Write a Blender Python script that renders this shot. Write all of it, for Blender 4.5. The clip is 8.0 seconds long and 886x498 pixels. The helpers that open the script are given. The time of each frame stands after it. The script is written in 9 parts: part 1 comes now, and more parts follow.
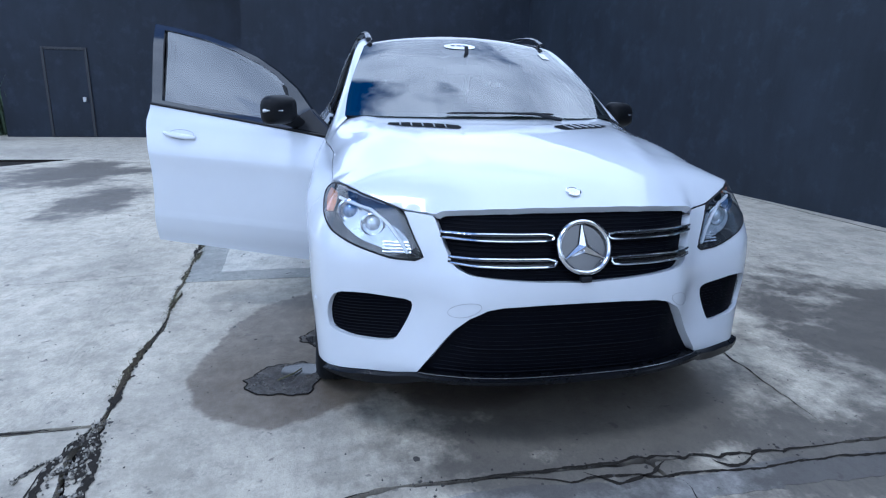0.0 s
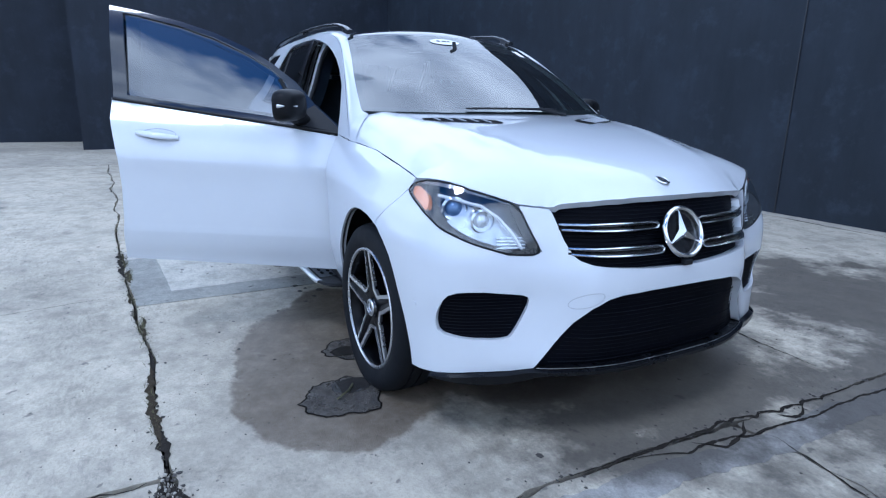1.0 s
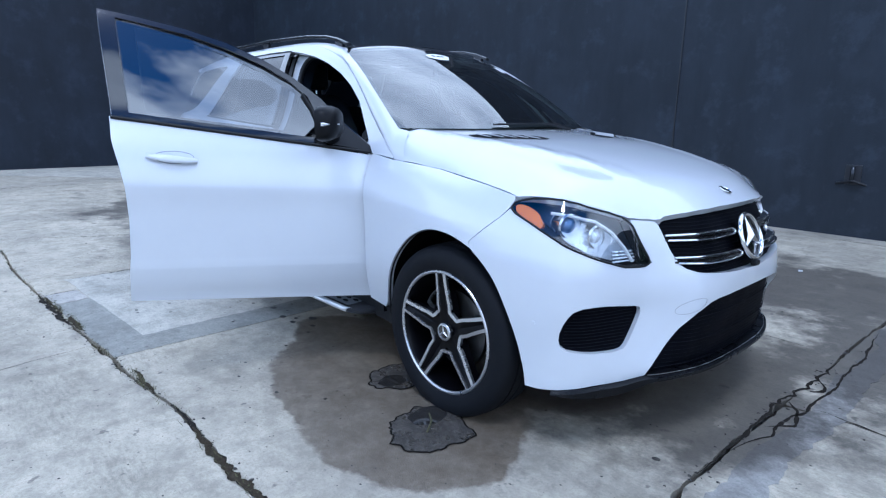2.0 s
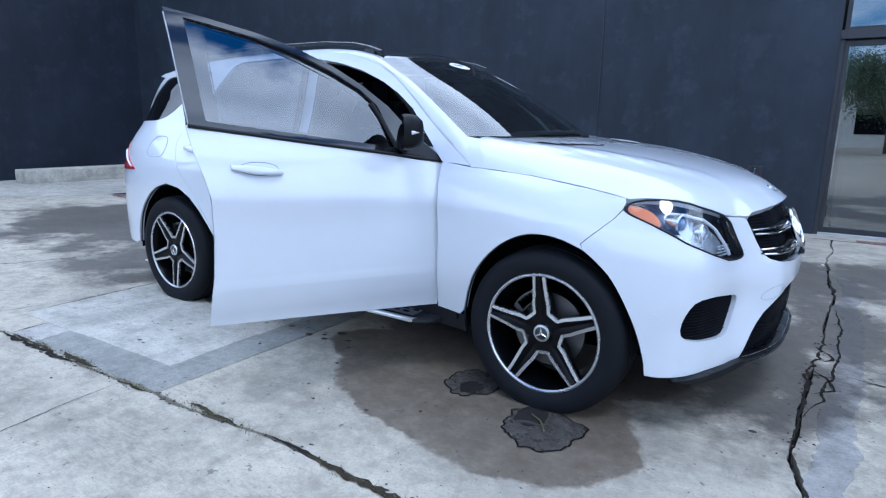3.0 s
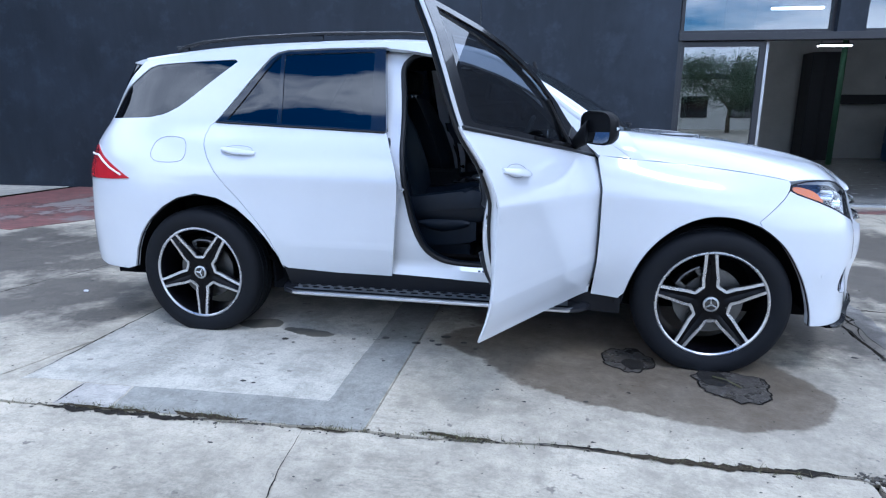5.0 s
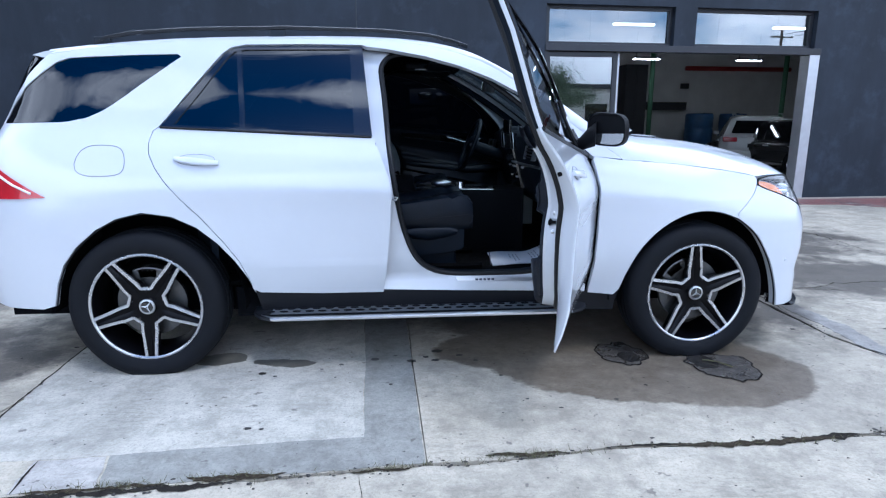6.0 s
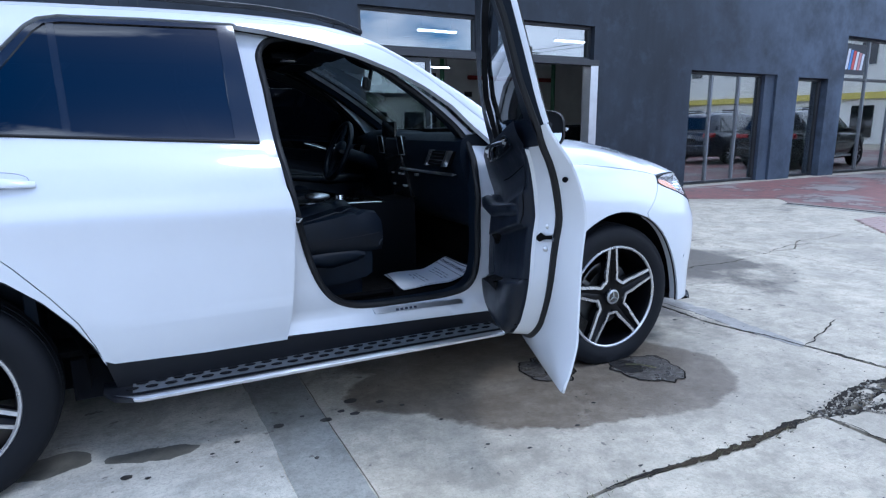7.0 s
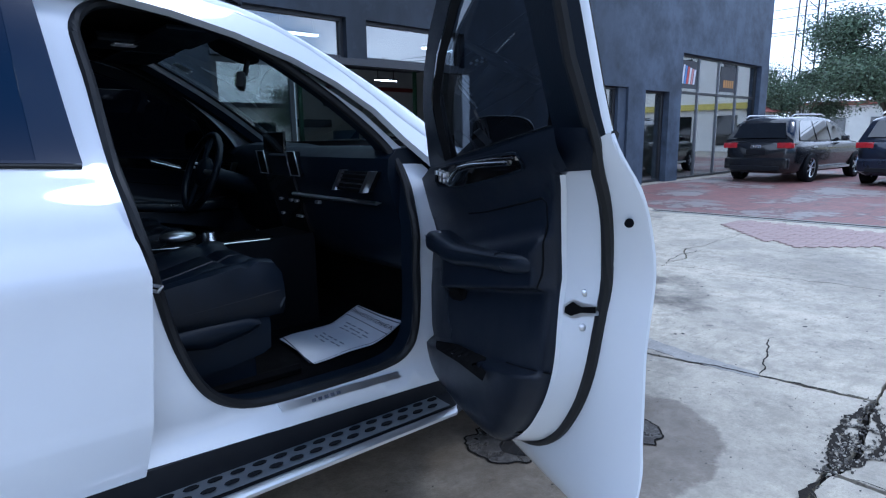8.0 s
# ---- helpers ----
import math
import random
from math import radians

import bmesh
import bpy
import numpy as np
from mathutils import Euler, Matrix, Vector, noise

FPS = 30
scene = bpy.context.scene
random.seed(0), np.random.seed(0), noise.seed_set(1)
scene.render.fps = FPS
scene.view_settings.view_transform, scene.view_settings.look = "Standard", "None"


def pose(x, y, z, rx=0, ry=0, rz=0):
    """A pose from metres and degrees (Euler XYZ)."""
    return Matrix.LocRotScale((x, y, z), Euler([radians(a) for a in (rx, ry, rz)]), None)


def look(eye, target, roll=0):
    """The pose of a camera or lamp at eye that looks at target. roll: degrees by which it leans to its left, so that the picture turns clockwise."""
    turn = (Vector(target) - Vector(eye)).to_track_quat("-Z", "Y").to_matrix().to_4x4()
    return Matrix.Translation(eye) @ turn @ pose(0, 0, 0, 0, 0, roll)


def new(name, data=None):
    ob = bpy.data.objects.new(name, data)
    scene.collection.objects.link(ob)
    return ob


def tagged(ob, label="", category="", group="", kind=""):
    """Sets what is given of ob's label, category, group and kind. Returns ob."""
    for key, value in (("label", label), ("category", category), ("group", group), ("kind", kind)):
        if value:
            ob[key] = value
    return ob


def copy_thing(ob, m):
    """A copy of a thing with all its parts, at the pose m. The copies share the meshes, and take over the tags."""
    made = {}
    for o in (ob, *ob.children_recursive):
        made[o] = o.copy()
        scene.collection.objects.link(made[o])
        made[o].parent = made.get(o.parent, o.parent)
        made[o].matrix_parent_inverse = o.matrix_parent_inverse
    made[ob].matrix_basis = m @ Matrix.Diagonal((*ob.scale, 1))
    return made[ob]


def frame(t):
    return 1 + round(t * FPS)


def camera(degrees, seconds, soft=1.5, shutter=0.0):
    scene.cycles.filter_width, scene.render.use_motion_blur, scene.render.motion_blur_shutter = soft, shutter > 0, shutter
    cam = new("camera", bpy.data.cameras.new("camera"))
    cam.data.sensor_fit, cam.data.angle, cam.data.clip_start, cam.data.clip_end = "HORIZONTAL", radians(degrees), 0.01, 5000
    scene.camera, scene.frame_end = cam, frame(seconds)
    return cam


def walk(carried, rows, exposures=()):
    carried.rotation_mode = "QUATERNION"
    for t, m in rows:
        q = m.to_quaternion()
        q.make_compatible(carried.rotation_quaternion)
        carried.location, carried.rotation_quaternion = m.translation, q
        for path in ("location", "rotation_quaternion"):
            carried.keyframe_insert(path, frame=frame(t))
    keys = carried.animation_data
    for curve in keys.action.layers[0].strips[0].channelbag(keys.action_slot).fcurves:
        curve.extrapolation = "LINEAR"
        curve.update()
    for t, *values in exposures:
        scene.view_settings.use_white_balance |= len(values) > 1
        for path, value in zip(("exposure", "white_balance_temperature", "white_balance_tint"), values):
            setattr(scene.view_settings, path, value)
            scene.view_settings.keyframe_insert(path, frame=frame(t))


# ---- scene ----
cam = camera(73.4, 8.0, soft=1.2)
ROWS = [
    (0.0, (2.829, -0.906, 1.349), (0.935, -0.504, 0.847), 1.10),
    (0.5, (2.678, -1.422, 1.340), (0.861, -0.755, 0.835), 1.20),
    (1.0, (2.431, -1.856, 1.302), (0.723, -0.938, 0.812), 1.30),
    (1.5, (2.134, -2.252, 1.294), (0.560, -1.112, 0.826), 1.22),
    (2.0, (1.806, -2.626, 1.308), (0.383, -1.295, 0.863), 1.04),
    (2.5, (1.451, -2.977, 1.311), (0.186, -1.488, 0.886), 0.90),
    (3.0, (1.075, -3.300, 1.290), (-0.029, -1.684, 0.878), 0.90),
    (3.5, (0.675, -3.578, 1.297), (-0.263, -1.861, 0.883), 0.90),
    (4.0, (0.202, -3.802, 1.325), (-0.563, -2.005, 0.896), 0.80),
    (4.5, (-0.283, -3.955, 1.327), (-0.875, -2.097, 0.881), 0.50),
    (5.0, (-0.774, -4.056, 1.319), (-1.161, -2.142, 0.871), 0.29),
    (5.5, (-1.249, -4.069, 1.308), (-1.384, -2.118, 0.870), 0.19),
    (6.0, (-1.679, -3.940, 1.297), (-1.501, -1.994, 0.872), 0.10),
    (6.5, (-2.012, -3.648, 1.282), (-1.475, -1.766, 0.868), -0.10),
    (7.0, (-2.163, -3.281, 1.262), (-1.304, -1.520, 0.861), -0.50),
    (7.5, (-2.167, -2.890, 1.270), (-1.055, -1.273, 0.883), -0.60),
    (8.0, (-2.021, -2.478, 1.268), (-0.765, -0.966, 0.896), -0.80),
]
walk(cam, [(t, look(eye, target, roll)) for t, eye, target, roll in ROWS], [(0.0, -0.13, 4960, 9), (2.5, 0.0, 4990, 9), (4.5, 0.15, 5130, 10), (6.0, 0.26, 5230, 11), (7.0, 0.13, 5120, 10), (8.0, -0.06, 4990, 10)])

# ---- sky, sun, exposure ----
world = bpy.data.worlds.new("world")
scene.world = world
world.use_nodes = True
wn, wl = world.node_tree.nodes, world.node_tree.links
sky = wn.new("ShaderNodeTexSky")
sky.sky_type, sky.sun_disc, sky.sun_elevation, sky.sun_rotation = "NISHITA", False, radians(62), radians(148)
sky.air_density, sky.dust_density, sky.ozone_density = 1.0, 0.7, 5.0
coord, stretch = wn.new("ShaderNodeTexCoord"), wn.new("ShaderNodeMapping")
stretch.inputs["Scale"].default_value = (1.0, 1.0, 2.6)
stretch.inputs["Location"].default_value = (3.1, 0.6, 0.3)
cloud = wn.new("ShaderNodeTexNoise")
cloud.inputs["Scale"].default_value, cloud.inputs["Detail"].default_value, cloud.inputs["Roughness"].default_value = 1.9, 8, 0.56
cover = wn.new("ShaderNodeValToRGB")
cover.color_ramp.elements[0].position, cover.color_ramp.elements[1].position = 0.50, 0.60
blend = wn.new("ShaderNodeMixRGB")
wl.new(coord.outputs["Generated"], stretch.inputs["Vector"])
wl.new(stretch.outputs[0], cloud.inputs["Vector"])
bank = wn.new("ShaderNodeVectorMath")   # the cloud thickens overhead, towards the building
bank.operation = "DOT_PRODUCT"
bank.inputs[1].default_value = (0.02, 0.70, 0.65)
more, total = wn.new("ShaderNodeMath"), wn.new("ShaderNodeMath")
more.operation, more.inputs[1].default_value, more.inputs[2].default_value = "MULTIPLY_ADD", 0.34, -0.12
total.operation = "ADD"
wl.new(coord.outputs["Generated"], bank.inputs[0])
wl.new(bank.outputs["Value"], more.inputs[0])
up, low, rim = wn.new("ShaderNodeSeparateXYZ"), wn.new("ShaderNodeMath"), wn.new("ShaderNodeMath")   # and piles up along the horizon
low.operation, low.inputs[0].default_value, low.use_clamp = "SUBTRACT", 0.70, True
rim.operation, rim.inputs[1].default_value = "MINIMUM", 0.24
heap = wn.new("ShaderNodeMath")
heap.operation, heap.inputs[1].default_value = "MULTIPLY_ADD", 1.7
wl.new(coord.outputs["Generated"], up.inputs[0])
wl.new(up.outputs[2], low.inputs[1])
wl.new(low.outputs[0], rim.inputs[0])
wl.new(rim.outputs[0], heap.inputs[0])
wl.new(more.outputs[0], heap.inputs[2])
wl.new(heap.outputs[0], total.inputs[0])
wl.new(cloud.outputs[0], total.inputs[1])
wl.new(total.outputs[0], cover.inputs[0])
wl.new(cover.outputs[0], blend.inputs[0])
shade = wn.new("ShaderNodeTexNoise")
shade.inputs["Scale"].default_value, shade.inputs["Detail"].default_value = 3.4, 6
glow = wn.new("ShaderNodeValToRGB")
glow.color_ramp.elements[0].position, glow.color_ramp.elements[1].position = 0.35, 0.68
glow.color_ramp.elements[0].color, glow.color_ramp.elements[1].color = (10.8, 11.4, 12.6, 1), (19.6, 20.0, 20.8, 1)
wl.new(stretch.outputs[0], shade.inputs["Vector"])
wl.new(shade.outputs[0], glow.inputs[0])
wl.new(glow.outputs[0], blend.inputs[2])
deep = wn.new("ShaderNodeHueSaturation")
deep.inputs["Saturation"].default_value = 1.5
wl.new(sky.outputs[0], deep.inputs["Color"])
wl.new(deep.outputs[0], blend.inputs[1])
wl.new(blend.outputs[0], wn["Background"].inputs[0])
wn["Background"].inputs[1].default_value = 0.13

sun = new("sun", bpy.data.lights.new("sun", "SUN"))
sun.data.energy, sun.data.angle, sun.data.color = 1.3, radians(14), (1.0, 0.96, 0.9)
sun.matrix_world = look((0, 0, 30), (0 - 5, 8, 12))
scene.view_settings.exposure = 0.0

# ---- materials ----
def node_mat(name):
    m = bpy.data.materials.new(name)
    m.use_nodes = True
    n, l = m.node_tree.nodes, m.node_tree.links
    return m, n, l, n["Principled BSDF"]


def ramp(n, l, src, stops):
    r = n.new("ShaderNodeValToRGB")
    e = r.color_ramp.elements
    while len(e) < len(stops):
        e.new(0.5)
    for k, (p, c) in zip(e, stops):
        k.position = p
        k.color = (*c, 1) if len(c) == 3 else c
    l.new(src, r.inputs[0])
    return r.outputs[0]


def tex_noise(n, l, vec, scale, detail=5, rough=0.55):
    t = n.new("ShaderNodeTexNoise")
    t.inputs["Scale"].default_value, t.inputs["Detail"].default_value, t.inputs["Roughness"].default_value = scale, detail, rough
    l.new(vec, t.inputs["Vector"])
    return t.outputs[0]


def mixc(n, l, fac, a, b, kind="MIX"):
    m = n.new("ShaderNodeMixRGB")
    m.blend_type = kind
    for i, v in enumerate((fac, a, b)):
        if isinstance(v, (int, float)):
            m.inputs[i].default_value = v if i == 0 else (v, v, v, 1)
        elif isinstance(v, tuple):
            m.inputs[i].default_value = (*v, 1)
        else:
            l.new(v, m.inputs[i])
    return m.outputs[0]


def calc(n, l, op, a, b=0.0, clamp=False):
    m = n.new("ShaderNodeMath")
    m.operation, m.use_clamp = op, clamp
    for i, v in enumerate((a, b)):
        if isinstance(v, (int, float)):
            m.inputs[i].default_value = v
        else:
            l.new(v, m.inputs[i])
    return m.outputs[0]


def bump(n, l, bsdf, height, strength=0.3, distance=0.005):
    b = n.new("ShaderNodeBump")
    b.inputs["Strength"].default_value, b.inputs["Distance"].default_value = strength, distance
    l.new(height, b.inputs["Height"])
    l.new(b.outputs[0], bsdf.inputs["Normal"])


def place_vec(n, kind="Object"):
    return n.new("ShaderNodeTexCoord").outputs[kind]


def surface(name, base, rough=0.5, metal=0.0, vary=0.15, scale=6.0, grain=120.0, relief=0.15, depth=0.002, coat=0.0, coat_rough=0.03, spec=0.5):
    """An everyday surface: a base colour with broad and fine variation, and a fine relief."""
    m, n, l, b = node_mat(name)
    v = place_vec(n)
    big, small = tex_noise(n, l, v, scale, 6, 0.6), tex_noise(n, l, v, grain, 3, 0.6)
    lo, hi = tuple(c * (1 - vary) for c in base), tuple(min(c * (1 + vary), 1) for c in base)
    col = ramp(n, l, big, [(0.3, lo), (0.7, hi)])
    col = mixc(n, l, vary * 0.6, col, ramp(n, l, small, [(0.35, lo), (0.65, hi)]))
    l.new(col, b.inputs["Base Color"])
    l.new(ramp(n, l, big, [(0.3, (rough * 0.88,) * 3), (0.7, (min(rough * 1.12, 1),) * 3)]), b.inputs["Roughness"])
    b.inputs["Metallic"].default_value, b.inputs["Specular IOR Level"].default_value = metal, spec
    b.inputs["Coat Weight"].default_value, b.inputs["Coat Roughness"].default_value = coat, coat_rough
    if relief:
        bump(n, l, b, small, relief, depth)
    return m


def glass(name, tint, rough=0.0, base=0.09):
    """A pane: it lets the tinted light through, and mirrors more towards grazing, alike from both sides."""
    m, n, l, b = node_mat(name)
    n.remove(b)
    t, g, f, x = n.new("ShaderNodeBsdfTransparent"), n.new("ShaderNodeBsdfGlossy"), n.new("ShaderNodeLayerWeight"), n.new("ShaderNodeMixShader")
    t.inputs[0].default_value = (*tint, 1)
    g.inputs["Roughness"].default_value = rough
    f.inputs["Blend"].default_value = 0.5
    edge = calc(n, l, "POWER", f.outputs["Facing"], 5.0)
    l.new(calc(n, l, "ADD", calc(n, l, "MULTIPLY", edge, 1 - base), base), x.inputs[0])
    l.new(t.outputs[0], x.inputs[1])
    l.new(g.outputs[0], x.inputs[2])
    l.new(x.outputs[0], n["Material Output"].inputs[0])
    return m


def lamp_mat(name, colour, power):
    m, n, l, b = node_mat(name)
    b.inputs["Base Color"].default_value = (*colour, 1)
    b.inputs["Emission Color"].default_value, b.inputs["Emission Strength"].default_value = (*colour, 1), power
    return m


def blob(n, l, sx, sy, noise_out, cx, cy, rx, ry, edge=0.12, wobble=0.5):
    """A soft-edged spot with a ragged rim: 1 inside, 0 outside."""
    dx = calc(n, l, "MULTIPLY", calc(n, l, "SUBTRACT", sx, cx), 1 / rx)
    dy = calc(n, l, "MULTIPLY", calc(n, l, "SUBTRACT", sy, cy), 1 / ry)
    d = calc(n, l, "SQRT", calc(n, l, "ADD", calc(n, l, "MULTIPLY", dx, dx), calc(n, l, "MULTIPLY", dy, dy)))
    d = calc(n, l, "ADD", d, calc(n, l, "MULTIPLY", calc(n, l, "SUBTRACT", noise_out, 0.5), wobble))
    return ramp(n, l, d, [(1 - edge, (1, 1, 1)), (1.0, (0, 0, 0))])


def concrete_ground(name, tone, wet=False):
    m, n, l, b = node_mat(name)
    v = place_vec(n)
    xyz = n.new("ShaderNodeSeparateXYZ")
    l.new(v, xyz.inputs[0])
    sx, sy = xyz.outputs[0], xyz.outputs[1]
    large, mid, fine, grit = tex_noise(n, l, v, 0.35, 6, 0.6), tex_noise(n, l, v, 1.6, 8, 0.65), tex_noise(n, l, v, 14, 6, 0.7), tex_noise(n, l, v, 160, 3, 0.6)
    col = ramp(n, l, mid, [(0.3, tuple(c * 0.74 for c in tone)), (0.5, tone), (0.72, tuple(min(c * 1.22, 1) for c in tone))])
    col = mixc(n, l, ramp(n, l, large, [(0.50, (0, 0, 0)), (0.68, (0.75, 0.75, 0.75))]), col, (0.125, 0.112, 0.098))
    col = mixc(n, l, 0.35, col, ramp(n, l, fine, [(0.3, tuple(c * 0.6 for c in tone)), (0.7, tuple(min(c * 1.3, 1) for c in tone))]))
    scuff = n.new("ShaderNodeMapping")
    scuff.inputs["Rotation"].default_value, scuff.inputs["Scale"].default_value = (0, 0, 0.5), (1.0, 3.4, 1.0)
    l.new(v, scuff.inputs[0])
    worn = calc(n, l, "MULTIPLY", ramp(n, l, tex_noise(n, l, scuff.outputs[0], 9.0, 9, 0.8), [(0.5, (0, 0, 0)), (0.62, (1, 1, 1))]), ramp(n, l, tex_noise(n, l, v, 0.9, 5, 0.6), [(0.47, (0, 0, 0)), (0.62, (1, 1, 1))]))
    col = mixc(n, l, calc(n, l, "MULTIPLY", worn, 0.55), col, (0.14, 0.127, 0.112))
    pits = tex_noise(n, l, v, 38, 4, 0.75)
    col = mixc(n, l, ramp(n, l, pits, [(0.63, (0, 0, 0)), (0.72, (0.6, 0.6, 0.6))]), col, (0.09, 0.085, 0.08))
    grime = calc(n, l, "MULTIPLY", ramp(n, l, tex_noise(n, l, v, 6.0, 10, 0.8), [(0.53, (0, 0, 0)), (0.7, (1, 1, 1))]), ramp(n, l, large, [(0.42, (0, 0, 0)), (0.6, (1, 1, 1))]))
    col = mixc(n, l, calc(n, l, "MULTIPLY", grime, 0.75), col, (0.06, 0.058, 0.055))
    blotch = tex_noise(n, l, v, 4.2, 12, 0.78)
    col = mixc(n, l, ramp(n, l, blotch, [(0.46, (0, 0, 0)), (0.60, (0.55, 0.55, 0.55))]), col, tuple(c * 0.42 for c in tone))
    col = mixc(n, l, ramp(n, l, tex_noise(n, l, v, 75, 5, 0.8), [(0.40, (0.40, 0.40, 0.40)), (0.50, (0, 0, 0))]), col, tuple(c * 0.45 for c in tone))
    col = mixc(n, l, ramp(n, l, tex_noise(n, l, v, 11, 3, 0.6), [(0.66, (0, 0, 0)), (0.70, (0.7, 0.7, 0.7))]), col, (0.10, 0.09, 0.08))
    wobble = tex_noise(n, l, v, 2.2, 4, 0.5)
    # rough scuffed fields and brown stains beside the long joint
    scrape = ramp(n, l, tex_noise(n, l, scuff.outputs[0], 16.0, 8, 0.75), [(0.47, (0, 0, 0)), (0.58, (1, 1, 1))])
    field = None
    for spot in ((-1.15, -2.25, 0.75, 0.30), (-2.35, -2.5, 0.85, 0.42), (-0.4, -2.15, 0.5, 0.18), (-2.87, -1.32, 0.20, 0.42), (0.1, -2.6, 0.8, 0.4), (-3.9, -1.0, 0.45, 0.9)):
        q = blob(n, l, sx, sy, wobble, *spot, 0.8, 0.8)
        field = q if field is None else calc(n, l, "MAXIMUM", field, q)
    col = mixc(n, l, calc(n, l, "MULTIPLY", calc(n, l, "MULTIPLY", calc(n, l, "ADD", calc(n, l, "MULTIPLY", scrape, 0.6), 0.4), field), 0.5), col, tuple(c * 0.30 for c in tone))
    torn = tex_noise(n, l, v, 4.0, 10, 0.7)
    rough = ramp(n, l, mid, [(0.3, (0.62, 0.62, 0.62)), (0.7, (0.85, 0.85, 0.85))])
    if wet:
        # a water stain by the front wheel, dark oily ground under the nose and by the building, a dry pale trench
        damp = None
        for spot in ((-0.36, -0.92, 0.80, 0.55), (-0.02, -1.12, 0.56, 0.44), (-0.4, -0.2, 0.95, 0.7), (-0.95, -0.75, 0.5, 0.3)):
            s = blob(n, l, sx, sy, torn, *spot, 0.05, 0.42)
            damp = s if damp is None else calc(n, l, "MAXIMUM", damp, s)
        soak = ramp(n, l, tex_noise(n, l, v, 7.0, 12, 0.8), [(0.35, (0.92, 0.92, 0.92)), (0.62, (0.62, 0.62, 0.62))])
        col = mixc(n, l, calc(n, l, "MULTIPLY", damp, soak), col, (0.088, 0.064, 0.041))
        oil, spill = None, tex_noise(n, l, v, 1.3, 12, 0.72)
        for spot in ((0.6, 0.4, 0.9, 1.5), (0.72, 0.0, 0.42, 0.8), (0.3, 2.6, 1.9, 1.6), (-1.3, 0.2, 1.5, 0.8), (-4.3, -0.45, 1.2, 0.9), (-6.2, 0.4, 2.6, 1.8), (-2.75, -1.12, 0.5, 0.13), (-7.6, 0.6, 1.6, 1.2), (1.6, 3.2, 1.2, 1.0), (1.9, 0.9, 1.1, 1.5), (1.05, 1.1, 0.7, 1.1), (2.3, 0.6, 1.0, 1.0), (-5.2, -3.6, 1.6, 0.7), (-8.0, -4.8, 2.5, 1.5), (2.6, 2.4, 1.3, 1.5)):
            s = blob(n, l, sx, sy, wobble, *spot, 0.75, 0.8)
            oil = s if oil is None else calc(n, l, "MAXIMUM", oil, s)
        oil = ramp(n, l, calc(n, l, "ADD", spill, calc(n, l, "MULTIPLY", oil, 0.34)), [(0.58, (0, 0, 0)), (0.74, (1, 1, 1))])
        col = mixc(n, l, calc(n, l, "MULTIPLY", oil, 0.82), col, (0.046, 0.039, 0.033))
        wet_amount = calc(n, l, "MAXIMUM", damp, calc(n, l, "MULTIPLY", oil, 0.4))
        rough = mixc(n, l, wet_amount, rough, (0.42, 0.42, 0.42))
    l.new(col, b.inputs["Base Color"])
    l.new(rough, b.inputs["Roughness"])
    bump(n, l, b, mixc(n, l, 0.4, fine, grit), 0.6, 0.007)
    return m


def plaster(name, tone):
    """Dark painted render with roller marks and weather streaks."""
    m, n, l, b = node_mat(name)
    v = place_vec(n)
    streak = n.new("ShaderNodeMapping")
    streak.inputs["Scale"].default_value = (1.2, 1.2, 0.28)
    l.new(v, streak.inputs[0])
    cloudy, run, fine = tex_noise(n, l, v, 0.8, 7, 0.6), tex_noise(n, l, streak.outputs[0], 2.3, 6, 0.65), tex_noise(n, l, v, 45, 4, 0.6)
    col = ramp(n, l, cloudy, [(0.3, tuple(c * 0.7 for c in tone)), (0.52, tone), (0.72, tuple(c * 1.7 for c in tone))])
    col = mixc(n, l, ramp(n, l, tex_noise(n, l, v, 2.4, 9, 0.7), [(0.53, (0, 0, 0)), (0.66, (0.75, 0.75, 0.75))]), col, tuple(c * 2.2 for c in tone))
    xyz = n.new("ShaderNodeSeparateXYZ")   # paint faded and patched towards the shop end, lifted further to carry the glare there
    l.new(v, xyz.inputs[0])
    faded_glare = calc(n, l, "MULTIPLY", ramp(n, l, calc(n, l, "MULTIPLY", xyz.outputs[0], 0.05), [(0.36, (0, 0, 0)), (0.60, (1, 1, 1))]), ramp(n, l, tex_noise(n, l, v, 1.1, 8, 0.7), [(0.36, (0.25, 0.25, 0.25)), (0.6, (0.95, 0.95, 0.95))]))
    col = mixc(n, l, faded_glare, col, tuple(c * 6.6 for c in tone))
    col = mixc(n, l, 0.4, col, ramp(n, l, run, [(0.35, tuple(c * 0.6 for c in tone)), (0.7, tuple(c * 1.5 for c in tone))]))
    l.new(col, b.inputs["Base Color"])
    b.inputs["Roughness"].default_value = 0.6
    b.inputs["Specular IOR Level"].default_value = 0.28
    bump(n, l, b, fine, 0.35, 0.004)
    return m


